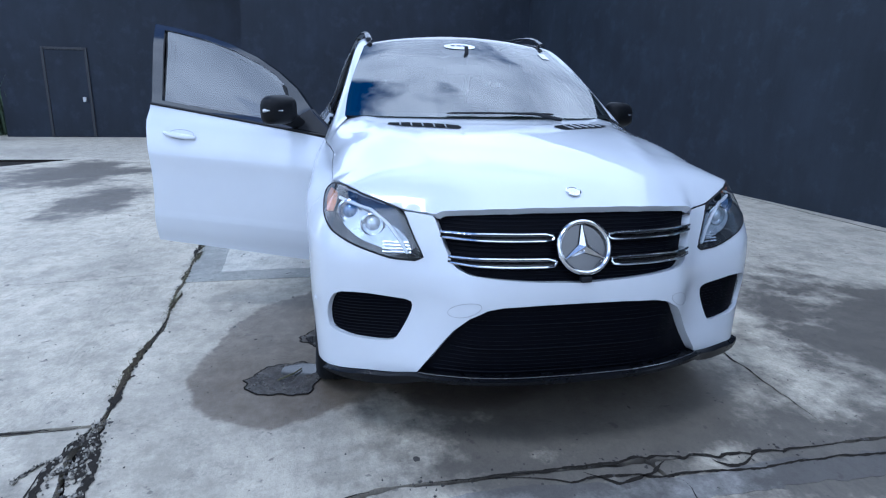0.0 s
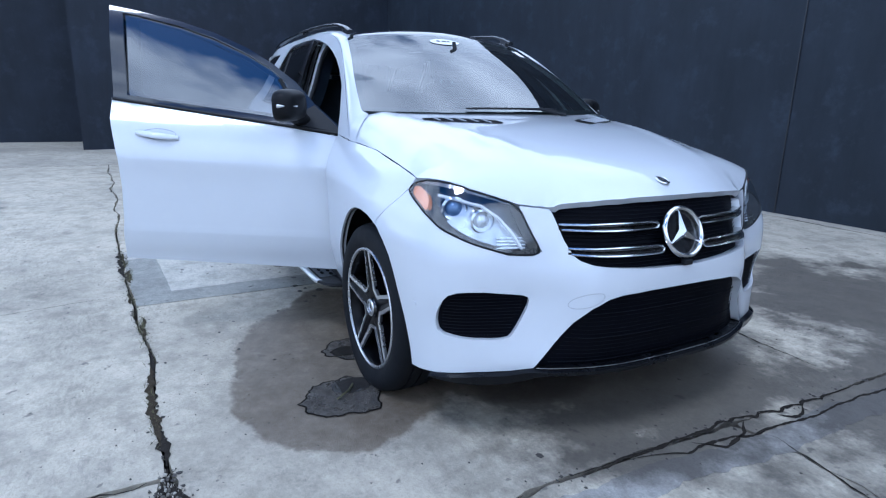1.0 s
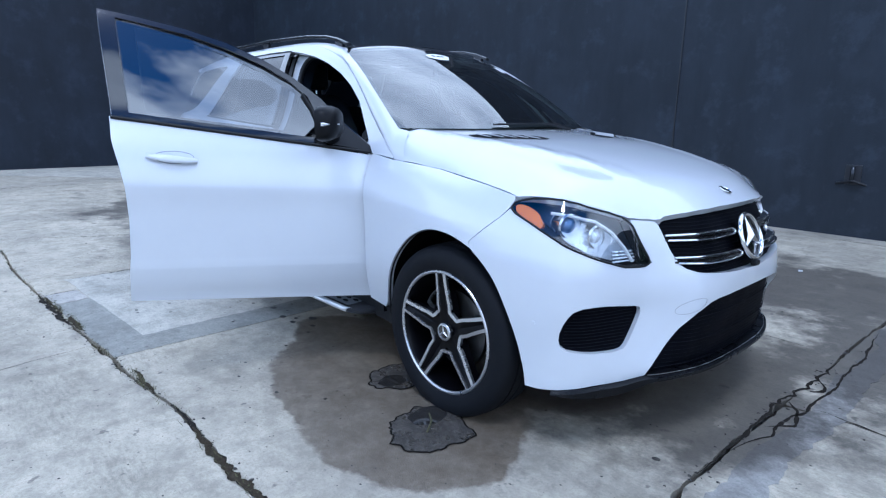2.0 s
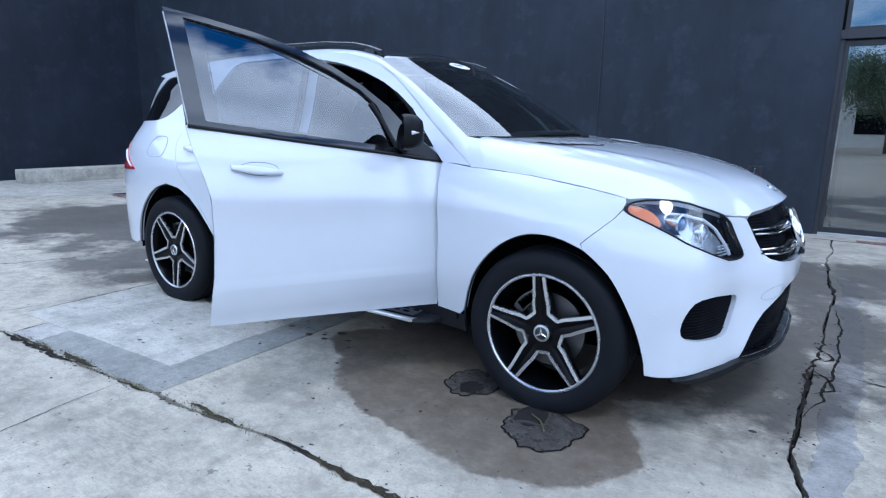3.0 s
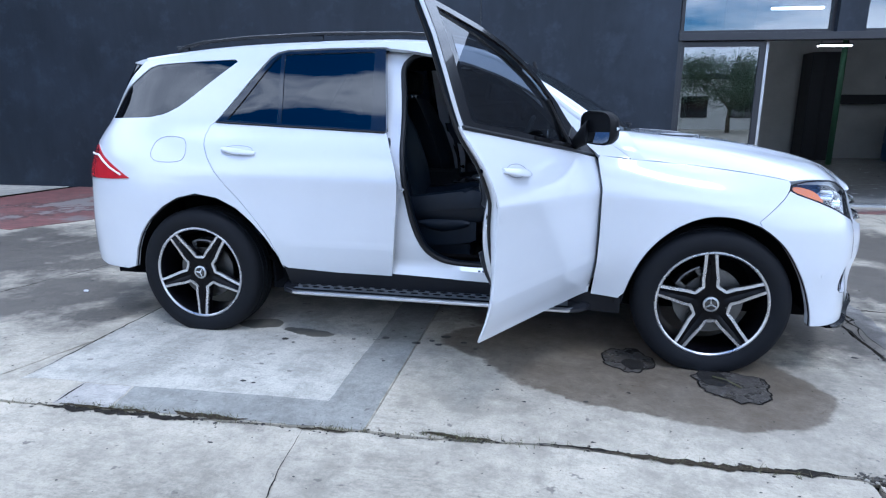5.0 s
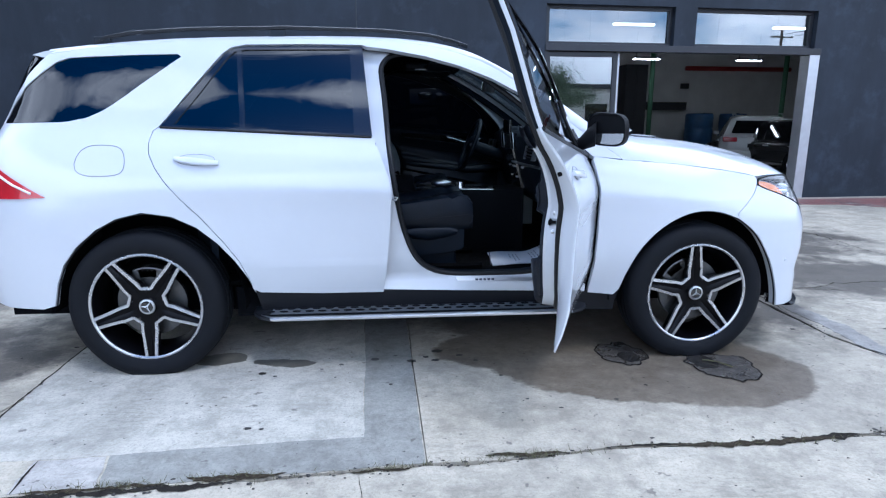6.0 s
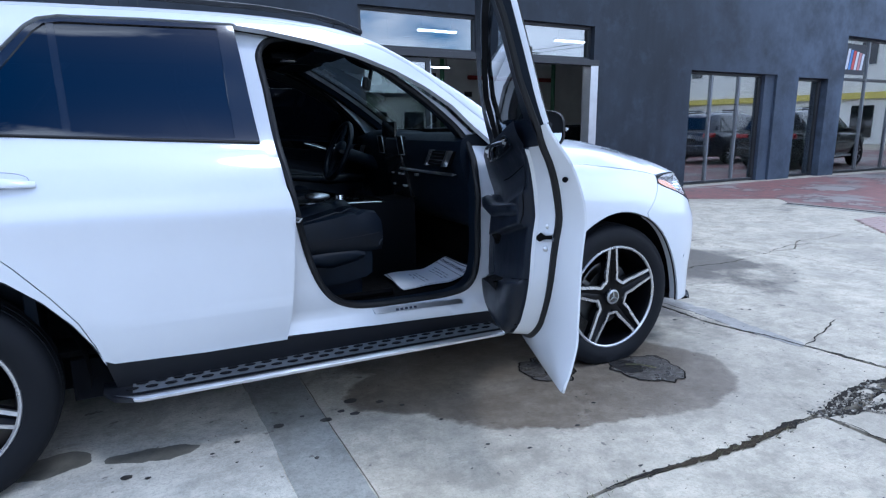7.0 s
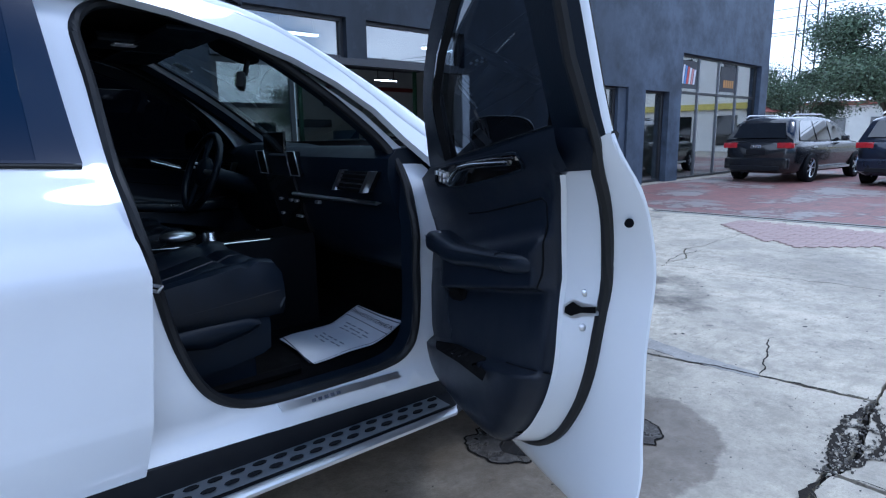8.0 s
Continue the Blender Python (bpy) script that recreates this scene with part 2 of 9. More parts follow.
def paving(name, tone):
    """Red block paving, worn, for the stretch too far off to tell the blocks apart."""
    m, n, l, b = node_mat(name)
    v = place_vec(n)
    br = n.new("ShaderNodeTexBrick")
    br.inputs["Scale"].default_value = 1.0
    br.inputs["Brick Width"].default_value, br.inputs["Row Height"].default_value, br.inputs["Mortar Size"].default_value = 0.22, 0.11, 0.006
    br.inputs["Color1"].default_value, br.inputs["Color2"].default_value = (*tone, 1), (*(c * 0.8 for c in tone), 1)
    br.inputs["Mortar"].default_value = (0.11, 0.075, 0.065, 1)
    l.new(v, br.inputs["Vector"])
    worn = tex_noise(n, l, v, 0.8, 8, 0.65)
    col = mixc(n, l, ramp(n, l, worn, [(0.54, (0, 0, 0)), (0.62, (0.8, 0.8, 0.8))]), br.outputs[0], (0.21, 0.19, 0.175))
    col = mixc(n, l, ramp(n, l, tex_noise(n, l, v, 2.5, 7, 0.7), [(0.5, (0, 0, 0)), (0.75, (0.7, 0.7, 0.7))]), col, (0.09, 0.06, 0.055))
    mended = tex_noise(n, l, v, 0.42, 9, 0.68)   # stretches made good with grey cement, dark at their edges
    col = mixc(n, l, ramp(n, l, mended, [(0.52, (0, 0, 0)), (0.535, (0.8, 0.8, 0.8)), (0.55, (0, 0, 0))]), col, (0.05, 0.045, 0.042))
    col = mixc(n, l, ramp(n, l, mended, [(0.545, (0, 0, 0)), (0.555, (0.85, 0.85, 0.85))]), col, (0.24, 0.225, 0.205))
    l.new(col, b.inputs["Base Color"])
    b.inputs["Roughness"].default_value = 0.6
    bump(n, l, b, br.outputs["Fac"], -0.4, 0.006)
    return m


def car_paint(name, tone, metal=0.0, rough=0.35, coat=1.0):
    m, n, l, b = node_mat(name)
    v = place_vec(n)
    dust = tex_noise(n, l, v, 5.0, 7, 0.65)
    l.new(ramp(n, l, dust, [(0.3, tuple(c * 0.97 for c in tone)), (0.7, tone)]), b.inputs["Base Color"])
    l.new(ramp(n, l, dust, [(0.3, (rough * 0.85,) * 3), (0.7, (rough * 1.1,) * 3)]), b.inputs["Roughness"])
    b.inputs["Metallic"].default_value = metal
    b.inputs["Coat Weight"].default_value, b.inputs["Coat Roughness"].default_value = coat, 0.025
    return m


CONCRETE = concrete_ground("concrete", (0.495, 0.446, 0.350), wet=True)
CONCRETE_FAR = concrete_ground("concrete_far", (0.450, 0.408, 0.326))
CONCRETE_PALE = concrete_ground("pale_concrete", (0.52, 0.492, 0.418))
CONCRETE_GREY = concrete_ground("grey_concrete", (0.315, 0.308, 0.272))
CONCRETE_WORN = concrete_ground("worn_concrete", (0.35, 0.335, 0.305), wet=True)
SCUFFED = concrete_ground("scuffed_concrete", (0.50, 0.47, 0.42))
DIRT = surface("dirt", (0.022, 0.019, 0.016), 0.95, vary=0.4, scale=30, grain=200, relief=0.6, depth=0.01, spec=0.1)
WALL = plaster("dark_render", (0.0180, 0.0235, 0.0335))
# the same render in a darker tone, for the back walls and their door
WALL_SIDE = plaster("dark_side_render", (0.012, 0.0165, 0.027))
PAVING = paving("red_paving", (0.24, 0.10, 0.088))
BLOCK = surface("paving_block", (0.33, 0.24, 0.215), 0.7, vary=0.35, scale=3, grain=60, relief=0.4, depth=0.004)
FRAME = surface("dark_frame", (0.02, 0.021, 0.026), 0.4, vary=0.15)
ALU = surface("aluminium_frame", (0.55, 0.56, 0.58), 0.35, 0.8, vary=0.08)
GLASS_SHOP = glass("shop_glass", (0.62, 0.66, 0.65), base=0.26)
GLASS_FRONT = glass("shop_front_glass", (0.55, 0.60, 0.60), base=0.42)
BAR_GREY = surface("grey_bar", (0.20, 0.21, 0.23), 0.4, 0.6, vary=0.1)
# copy of the door glass, coloured near black for the dim far side
GLASS_FAR = glass("far_glass_blackened", (0.01, 0.012, 0.018), base=0.03)
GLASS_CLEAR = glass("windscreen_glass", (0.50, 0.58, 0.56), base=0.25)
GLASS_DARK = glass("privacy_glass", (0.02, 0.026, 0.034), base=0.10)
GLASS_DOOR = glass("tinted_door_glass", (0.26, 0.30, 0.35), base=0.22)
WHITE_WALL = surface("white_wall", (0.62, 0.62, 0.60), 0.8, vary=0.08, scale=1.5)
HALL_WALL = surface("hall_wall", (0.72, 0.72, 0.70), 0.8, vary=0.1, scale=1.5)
# near black for dark panels; on the showroom wall it stands for dimness
DARK_ROOM = surface("dark_panel_dim_room", (0.03, 0.032, 0.04), 0.6)
SHOP_FLOOR = surface("shop_floor", (0.30, 0.30, 0.29), 0.25, vary=0.15)

PAINT = car_paint("white_paint", (0.58, 0.605, 0.645))
PAINT_BLACK = car_paint("black_paint", (0.008, 0.009, 0.012), 0.0, 0.25, 0.5)
MIRROR_CASE = surface("mirror_case", (0.005, 0.0055, 0.007), 0.45, vary=0.2, relief=0.0, spec=0.15)
GLOSS_BLACK = surface("gloss_black", (0.008, 0.008, 0.009), 0.12, vary=0.2, relief=0.0, coat=1.0)
PLASTIC = surface("black_plastic", (0.008, 0.009, 0.012), 0.5, vary=0.2, scale=8, grain=300, relief=0.2, spec=0.3)
LINER = surface("arch_liner", (0.004, 0.0045, 0.006), 0.9, vary=0.3, scale=10, spec=0.08)
RUBBER = surface("rubber", (0.0045, 0.0055, 0.008), 0.7, vary=0.25, scale=9, grain=200, relief=0.25, spec=0.2)
SEAL = surface("rubber_seal", (0.009, 0.0095, 0.011), 0.5, vary=0.2, relief=0.0, spec=0.25)
TREAD = surface("tread_metal", (0.17, 0.185, 0.205), 0.40, 0.4, vary=0.1)
ARM = surface("armrest_leather", (0.007, 0.0105, 0.018), 0.30, vary=0.25, scale=12, grain=220, relief=0.4, depth=0.002, spec=0.36)
TRIM_GREY = surface("grey_trim", (0.014, 0.018, 0.027), 0.5, vary=0.15, scale=10, grain=260, relief=0.3, spec=0.3)
LIP = surface("black_lip", (0.003, 0.0035, 0.005), 0.28, vary=0.2, relief=0.0, spec=0.25)
CHROME = surface("chrome", (0.70, 0.71, 0.72), 0.16, 1.0, vary=0.05, relief=0.0)
SATIN = surface("satin_metal", (0.62, 0.63, 0.65), 0.32, 1.0, vary=0.08, relief=0.1)
MACHINED = surface("machined_alloy", (0.58, 0.59, 0.61), 0.28, 0.9, vary=0.06, relief=0.1)
RIM_BLACK = surface("black_alloy", (0.002, 0.002, 0.003), 0.3, vary=0.2, relief=0.0, spec=0.14)
# grey for panel seams, vent fins, and shade drawn round the handle cups
SEAM = surface("seam_shade_grey", (0.25, 0.26, 0.28), 0.5, vary=0.1, relief=0.0)
# dark blue stands for sky mirrored along the top of the headlight lens
LAMP_DARK = surface("lamp_mirrored_sky", (0.045, 0.06, 0.09), 0.25, 0.4, vary=0.3, scale=14, relief=0.0)
LAMP_IN = surface("lamp_housing", (0.62, 0.66, 0.72), 0.26, 0.5, vary=0.3, scale=14, relief=0.0)
DISC = surface("brake_disc", (0.13, 0.13, 0.13), 0.45, 1.0, vary=0.2, scale=15)
RAIL = surface("dark_rail", (0.03, 0.033, 0.04), 0.25, 0.5, vary=0.1, relief=0.0)
LEATHER = surface("black_leather", (0.0028, 0.0055, 0.011), 0.40, vary=0.25, scale=12, grain=220, relief=0.4, depth=0.002, spec=0.24)
# daylight on the open door is put into this lighter copy of TRIM
DOOR_TRIM = surface("door_trim_lit", (0.0055, 0.0085, 0.016), 0.38, vary=0.2, scale=10, grain=260, relief=0.3, spec=0.28)
TRIM = surface("black_trim", (0.004, 0.0075, 0.014), 0.45, vary=0.25, scale=10, grain=260, relief=0.3, spec=0.14)
CARPET = surface("black_carpet", (0.002, 0.002, 0.0025), 0.95, vary=0.3, scale=20, grain=350, relief=0.6, spec=0.1)
MESH_BLACK = surface("grille_black", (0.002, 0.0025, 0.005), 0.5, vary=0.2, spec=0.06)
AMBER = surface("amber_lens", (0.85, 0.25, 0.05), 0.2, vary=0.1, relief=0.0, coat=1.0)
RED_LENS = surface("red_lens", (0.42, 0.012, 0.02), 0.15, vary=0.15, relief=0.0, coat=1.0)
LENS = glass("lamp_lens", (0.90, 0.93, 0.96), base=0.12)
# the projector's blue is the sky's reflection put into its colour
BLUE_LENS = surface("sky_blue_lens", (0.10, 0.18, 0.34), 0.08, 0.4, vary=0.1, relief=0.0, coat=1.0)
PAPER = surface("paper", (0.68, 0.69, 0.72), 0.8, vary=0.06, scale=9)
INK_GREY = surface("grey_ink", (0.26, 0.27, 0.31), 0.7, vary=0.1)
INK = surface("dark_ink", (0.05, 0.055, 0.08), 0.7, vary=0.1)
STICKER = surface("white_sticker", (0.75, 0.76, 0.78), 0.5, vary=0.05)
MIRROR, _n, _l, _b = node_mat("mirror_glass")
_b.inputs["Base Color"].default_value, _b.inputs["Metallic"].default_value, _b.inputs["Roughness"].default_value = (0.8, 0.83, 0.85, 1), 1.0, 0.01

# ---- building helpers ----
from mathutils import geometry


def mesh_object(name, verts, faces, mat, parent=None, label="", smooth=False, mats=None, face_mats=None):
    me = bpy.data.meshes.new(name)
    me.from_pydata([tuple(map(float, v)) for v in verts], [], [tuple(f) for f in faces])
    for m in (mats or [mat]):
        me.materials.append(m)
    if face_mats:
        me.polygons.foreach_set("material_index", face_mats)
    if smooth:
        me.polygons.foreach_set("use_smooth", [True] * len(me.polygons))
    me.update()
    ob = new(name, me)
    if parent:
        ob.parent = parent
    if label:
        ob["label"] = label
    return ob


def part(name, bm, mat, parent=None, label="", smooth=False):
    """Links a bmesh as one mesh object, under a thing or under a part."""
    me = bpy.data.meshes.new(name)
    bm.to_mesh(me)
    bm.free()
    for m in (mat if isinstance(mat, (list, tuple)) else [mat]):
        me.materials.append(m)
    if smooth:
        me.polygons.foreach_set("use_smooth", [True] * len(me.polygons))
        me.set_sharp_from_angle(angle=radians(35))
    ob = new(name, me)
    if parent:
        ob.parent = parent
    if label:
        ob["label"] = label
    return ob


def empty(name, m=None, **tags):
    ob = new(name)
    ob.empty_display_size = 0.2
    if m is not None:
        ob.matrix_world = m
    return tagged(ob, **tags)


def box(bm, x0, x1, y0, y1, z0, z1, bevel=0.0, m=None, seg=2):
    made = bmesh.ops.create_cube(bm, size=1, matrix=Matrix.LocRotScale(((x0 + x1) / 2, (y0 + y1) / 2, (z0 + z1) / 2), None, (x1 - x0, y1 - y0, z1 - z0)))["verts"]
    if bevel:
        edges = list({e for v in made for e in v.link_edges})
        out = bmesh.ops.bevel(bm, geom=edges, offset=bevel, segments=seg, affect="EDGES", profile=0.6)
        made = list({v for f in out["faces"] for v in f.verts} | {v for v in made if v.is_valid})
    if m is not None:
        bmesh.ops.transform(bm, matrix=m, verts=made)
    return made


def boxes(name, rows, mat, parent=None, label="", m=None, bevel=0.004):
    bm = bmesh.new()
    for r in rows:
        box(bm, *r, bevel=bevel, m=m)
    return part(name, bm, mat, parent, label)


def loft(rings, closed=True, caps=True):
    """Faces between rings that have the same number of points."""
    n = len(rings[0])
    verts = [p for r in rings for p in r]
    faces = []
    for i in range(len(rings) - 1):
        for j in range(n if closed else n - 1):
            k = (j + 1) % n
            faces.append((i * n + j, i * n + k, (i + 1) * n + k, (i + 1) * n + j))
    if caps and closed:
        faces += [tuple(range(n))[::-1], tuple(range((len(rings) - 1) * n, len(rings) * n))]
    return verts, faces


def tube(path, radius, n=8):
    """Verts and faces of a round bar along a path; radius may be one number or one for each point."""
    path = [Vector(p) for p in path]
    rad = radius if isinstance(radius, (list, tuple)) else [radius] * len(path)
    rings = []
    up = Vector((0.13, 0.21, 1)).normalized()
    for i, p in enumerate(path):
        d = (path[min(i + 1, len(path) - 1)] - path[max(i - 1, 0)]).normalized()
        a = d.cross(up)
        a = (a if a.length > 0.05 else d.cross(Vector((1, 0, 0)))).normalized()
        b = d.cross(a)
        rings.append([p + rad[i] * (math.cos(2 * math.pi * k / n) * a + math.sin(2 * math.pi * k / n) * b) for k in range(n)])
    return loft(rings)


def lathe(profile, n=48, centre=(0, 0, 0), side=1.0):
    """A ring turned round the y axis: profile rows are (radius, y)."""
    cx, cy, cz = centre
    rings = [[(cx + r * math.cos(2 * math.pi * k / n), cy + side * h, cz + r * math.sin(2 * math.pi * k / n)) for k in range(n)] for r, h in profile]
    return loft(rings, True, False)


def merge(*shapes):
    verts, faces = [], []
    for v, f in shapes:
        o = len(verts)
        verts += list(v)
        faces += [tuple(i + o for i in q) for q in f]
    return verts, faces


def round_off(poly, times=2, cut=0.25):
    """Cuts the corners of a closed outline."""
    for _ in range(times):
        out = []
        for i, a in enumerate(poly):
            b = poly[(i + 1) % len(poly)]
            out += [(a[0] + (b[0] - a[0]) * cut, a[1] + (b[1] - a[1]) * cut), (b[0] + (a[0] - b[0]) * cut, b[1] + (a[1] - b[1]) * cut)]
        poly = out
    return poly


def densify(poly, step):
    out = []
    for i, a in enumerate(poly):
        b = poly[(i + 1) % len(poly)]
        k = max(1, int(math.ceil(math.hypot(b[0] - a[0], b[1] - a[1]) / step)))
        out += [(a[0] + (b[0] - a[0]) * j / k, a[1] + (b[1] - a[1]) * j / k) for j in range(k)]
    return out


def inside(poly, x, y):
    hit = False
    j = len(poly) - 1
    for i in range(len(poly)):
        (xi, yi), (xj, yj) = poly[i], poly[j]
        if (yi > y) != (yj > y) and x < (xj - xi) * (y - yi) / (yj - yi) + xi:
            hit = not hit
        j = i
    return hit


def inset(poly, d):
    """Moves a closed outline inward by d."""
    area = sum(a[0] * b[1] - b[0] * a[1] for a, b in zip(poly, poly[1:] + poly[:1]))
    s = 1 if area > 0 else -1
    out = []
    for i, p in enumerate(poly):
        a, b = poly[i - 1], poly[(i + 1) % len(poly)]
        n1 = Vector((-(p[1] - a[1]), p[0] - a[0]))
        n2 = Vector((-(b[1] - p[1]), b[0] - p[0]))
        n = (n1.normalized() if n1.length else n1) + (n2.normalized() if n2.length else n2)
        n = n.normalized() if n.length > 1e-6 else Vector((0, 0))
        out.append((p[0] + s * d * n.x, p[1] + s * d * n.y))
    return out


CAR_MIDDLE = np.array((-1.5, 0.0, 0.75))


def sheet(name, outline, fn, mat, parent=None, label="", step=0.05, edge=0.025, flange=0.014, gap=0.0018, holes=(), middle=CAR_MIDDLE, flip=False, mats=None, keep_flange=True, rows=(), rings=()):
    """A curved panel: a flat outline laid over the surface fn(a, b), with edges turned inward; holes are outlines cut out of it."""
    loops = [densify(inset(list(outline), gap), edge)] + [densify(inset(list(h), -gap), edge) for h in holes]
    pts, segs = [], []
    for lp in loops:
        o = len(pts)
        pts += lp
        segs += [(o + i, o + (i + 1) % len(lp)) for i in range(len(lp))]
    ring = len(pts)
    xs, ys = [p[0] for p in loops[0]], [p[1] for p in loops[0]]
    near = step * 0.45
    grid_a = np.arange(min(xs) + step / 2, max(xs), step)
    grid_b = sorted([b for b in np.arange(min(ys) + step / 2, max(ys), step) if all(abs(b - r) > 0.012 for r in rows)] + [r for r in rows if min(ys) < r < max(ys)])
    arr = np.array(pts)

    def solid(a, b):
        return inside(loops[0], a, b) and not any(inside(h, a, b) for h in loops[1:])
    for a in grid_a:
        for b in grid_b:
            if np.min(np.abs(arr[:, 0] - a) + np.abs(arr[:, 1] - b)) > near and solid(a, b):
                pts.append((a, b))
    if rings:
        pts = [p for i, p in enumerate(pts) if i < ring or np.min(np.abs(arr[:, 0] - p[0]) + np.abs(arr[:, 1] - p[1])) > max(rings) * 1.4]
        for d in rings:
            pts += [p for p in densify(inset(loops[0], d), edge) if solid(*p)]
    out = geometry.delaunay_2d_cdt([Vector(p) for p in pts], segs, [], 0, 1e-5)
    flat, tris = out[0], out[2]
    origin = out[3]
    where = [tuple(p) for p in flat]
    faces = []
    for t in tris:
        c = [sum(where[i][k] for i in t) / len(t) for k in (0, 1)]
        if solid(*c):
            faces.append(tuple(t))
    e = 0.003
    pos, nor = [], []
    for a, b in where:
        p = np.array(fn(a, b), float)
        da, db = np.array(fn(a + e, b), float) - np.array(fn(a - e, b), float), np.array(fn(a, b + e), float) - np.array(fn(a, b - e), float)
        nn = np.cross(da, db)
        nn = nn / (np.linalg.norm(nn) or 1)
        if nn @ (p - middle) < 0:
            nn = -nn
        if flip:
            nn = -nn
        pos.append(p)
        nor.append(nn)
    fixed = []
    for f in faces:
        a, b, c = (pos[i] for i in f[:3])
        fixed.append(f if np.cross(b - a, c - a) @ nor[f[0]] > 0 else f[::-1])
    verts, normals = list(pos), list(nor)
    if flange and keep_flange:
        index = {}
        for i, src in enumerate(origin):
            for s in src:
                index[s] = i
        o = 0
        for lp in loops:
            ids = [index.get(o + i, None) for i in range(len(lp))]
            o += len(lp)
            ids = [i for i in ids if i is not None]
            base = len(verts)
            for i in ids:
                verts += [pos[i], pos[i] - flange * nor[i]]
                normals += [np.zeros(3), np.zeros(3)]
            k = len(ids)
            mid = np.mean([pos[i] for i in ids], axis=0)
            for q in range(k):
                a, b = base + 2 * q, base + 2 * ((q + 1) % k)
                fixed.append((a, b, b + 1, a + 1))
    me = bpy.data.meshes.new(name)
    me.from_pydata([tuple(map(float, v)) for v in verts], [], fixed)
    me.materials.append(mat)
    me.polygons.foreach_set("use_smooth", [True] * len(me.polygons))
    me.update()
    me.normals_split_custom_set_from_vertices([tuple(map(float, v)) for v in normals])
    ob = new(name, me)
    if parent:
        ob.parent = parent
    if label:
        ob["label"] = label
    return ob

# ---- the ground: one sheet with a sunken bed, and broken concrete slabs in it ----
def ragged(a, b, seed, amp=0.03, step=0.07):
    """A crack's line from a to b."""
    a, b = Vector(a), Vector(b)
    n = max(2, int((b - a).length / step))
    d = (b - a).normalized()
    side = Vector((-d.y, d.x))
    out = []
    for i in range(n + 1):
        p = a + (b - a) * i / n
        fade = min(1, 4 * min(i, n - i) / n)
        w = noise.noise((p.x * 1.3 + seed, p.y * 1.3, seed)) * amp * 1.6 + noise.noise((p.x * 9 + seed, p.y * 9, seed * 2)) * amp * 0.5
        out.append(p + side * w * fade)
    return out


def shifted(line, seed, half, vary=0.5):
    """The crack's bank on its left (half > 0) or right."""
    out = []
    for i, p in enumerate(line):
        d = (line[min(i + 1, len(line) - 1)] - line[max(i - 1, 0)]).normalized()
        w = half * (1 + vary * 2 * noise.noise((p.x * 3.1 + seed, p.y * 3.1, 7 + seed))) + 0.5 * half * noise.noise((p.x * 22, p.y * 22, seed)) + (0.006 * noise.noise((p.x * 47, p.y * 47, seed)) if half > 0.004 else 0)
        out.append(p + Vector((-d.y, d.x)) * w)
    return out


BED = (-10.0, 9.0, -9.0, 5.1)
X0, X1, Y0, Y1 = BED
verts = [(-400, -400, 0), (400, -400, 0), (400, 400, 0), (-400, 400, 0), (X0, Y0, 0), (X1, Y0, 0), (X1, Y1, 0), (X0, Y1, 0),
         (X0, Y0, -.045), (X1, Y0, -.045), (X1, Y1, -.045), (X0, Y1, -.045)]
faces = [(0, 1, 5, 4), (1, 2, 6, 5), (2, 3, 7, 6), (3, 0, 4, 7), (4, 5, 9, 8), (5, 6, 10, 9), (6, 7, 11, 10), (7, 4, 8, 11), (8, 9, 10, 11)]
ground = tagged(mesh_object("ground", verts, faces, None, mats=[CONCRETE_FAR, DIRT], face_mats=[0, 0, 0, 0, 1, 1, 1, 1, 1]),
                "weathered grey concrete yard with dark stains", "ground", kind="structure")

JOINT_LONG_A = ragged((-10, -2.12), (-3.16, -1.97), 1, 0.05)
JOINT_LONG_B = ragged((-3.16, -1.97), (-1.55, -1.885), 2, 0.03)
JOINT_LONG_C = ragged((-1.55, -1.885), (0.40, -1.825), 3, 0.03)
JOINT_LONG_D = ragged((0.40, -1.825), (1.24, -1.76), 4, 0.05)
JOINT_LONG_E = ragged((1.24, -1.76), (3.9, -1.62), 5, 0.05)
JOINT_LONG_F = ragged((3.9, -1.62), (9, -1.4), 6, 0.05)
JOINT_OUT = ragged((0.40, -1.825), (0.44, -9), 7, 0.07)
JOINT_NOSE_A = ragged((1.24, -1.76), (1.01, -0.7), 8, 0.03)
JOINT_NOSE_B = ragged((1.01, -0.7), (1.05, 1.3), 9, 0.05)
JOINT_NOSE_C = ragged((1.05, 1.3), (0.97, 5.1), 10, 0.05)
JOINT_DOOR = ragged((-1.55, -1.885), (-1.66, 5.1), 11, 0.012)
JOINT_REAR = ragged((-3.6, -1.97), (-3.2, -0.2), 12, 0.02)
JOINT_REAR_B = ragged((-3.2, -0.2), (-2.4, 5.1), 13, 0.02)
CRACK_A = ragged((1.03, 0.3), (3.26, 0.52), 14, 0.12)
CRACK_B = ragged((3.26, 0.52), (3.9, -1.62), 15, 0.12)
CRACK_C = ragged((3.26, 0.52), (3.25, 5.1), 16, 0.15)
CRACK_D = ragged((3.26, 0.52), (4.75, 0.78), 17, 0.1)
CRACK_E = ragged((4.75, 0.78), (9, 0.9), 18, 0.1)


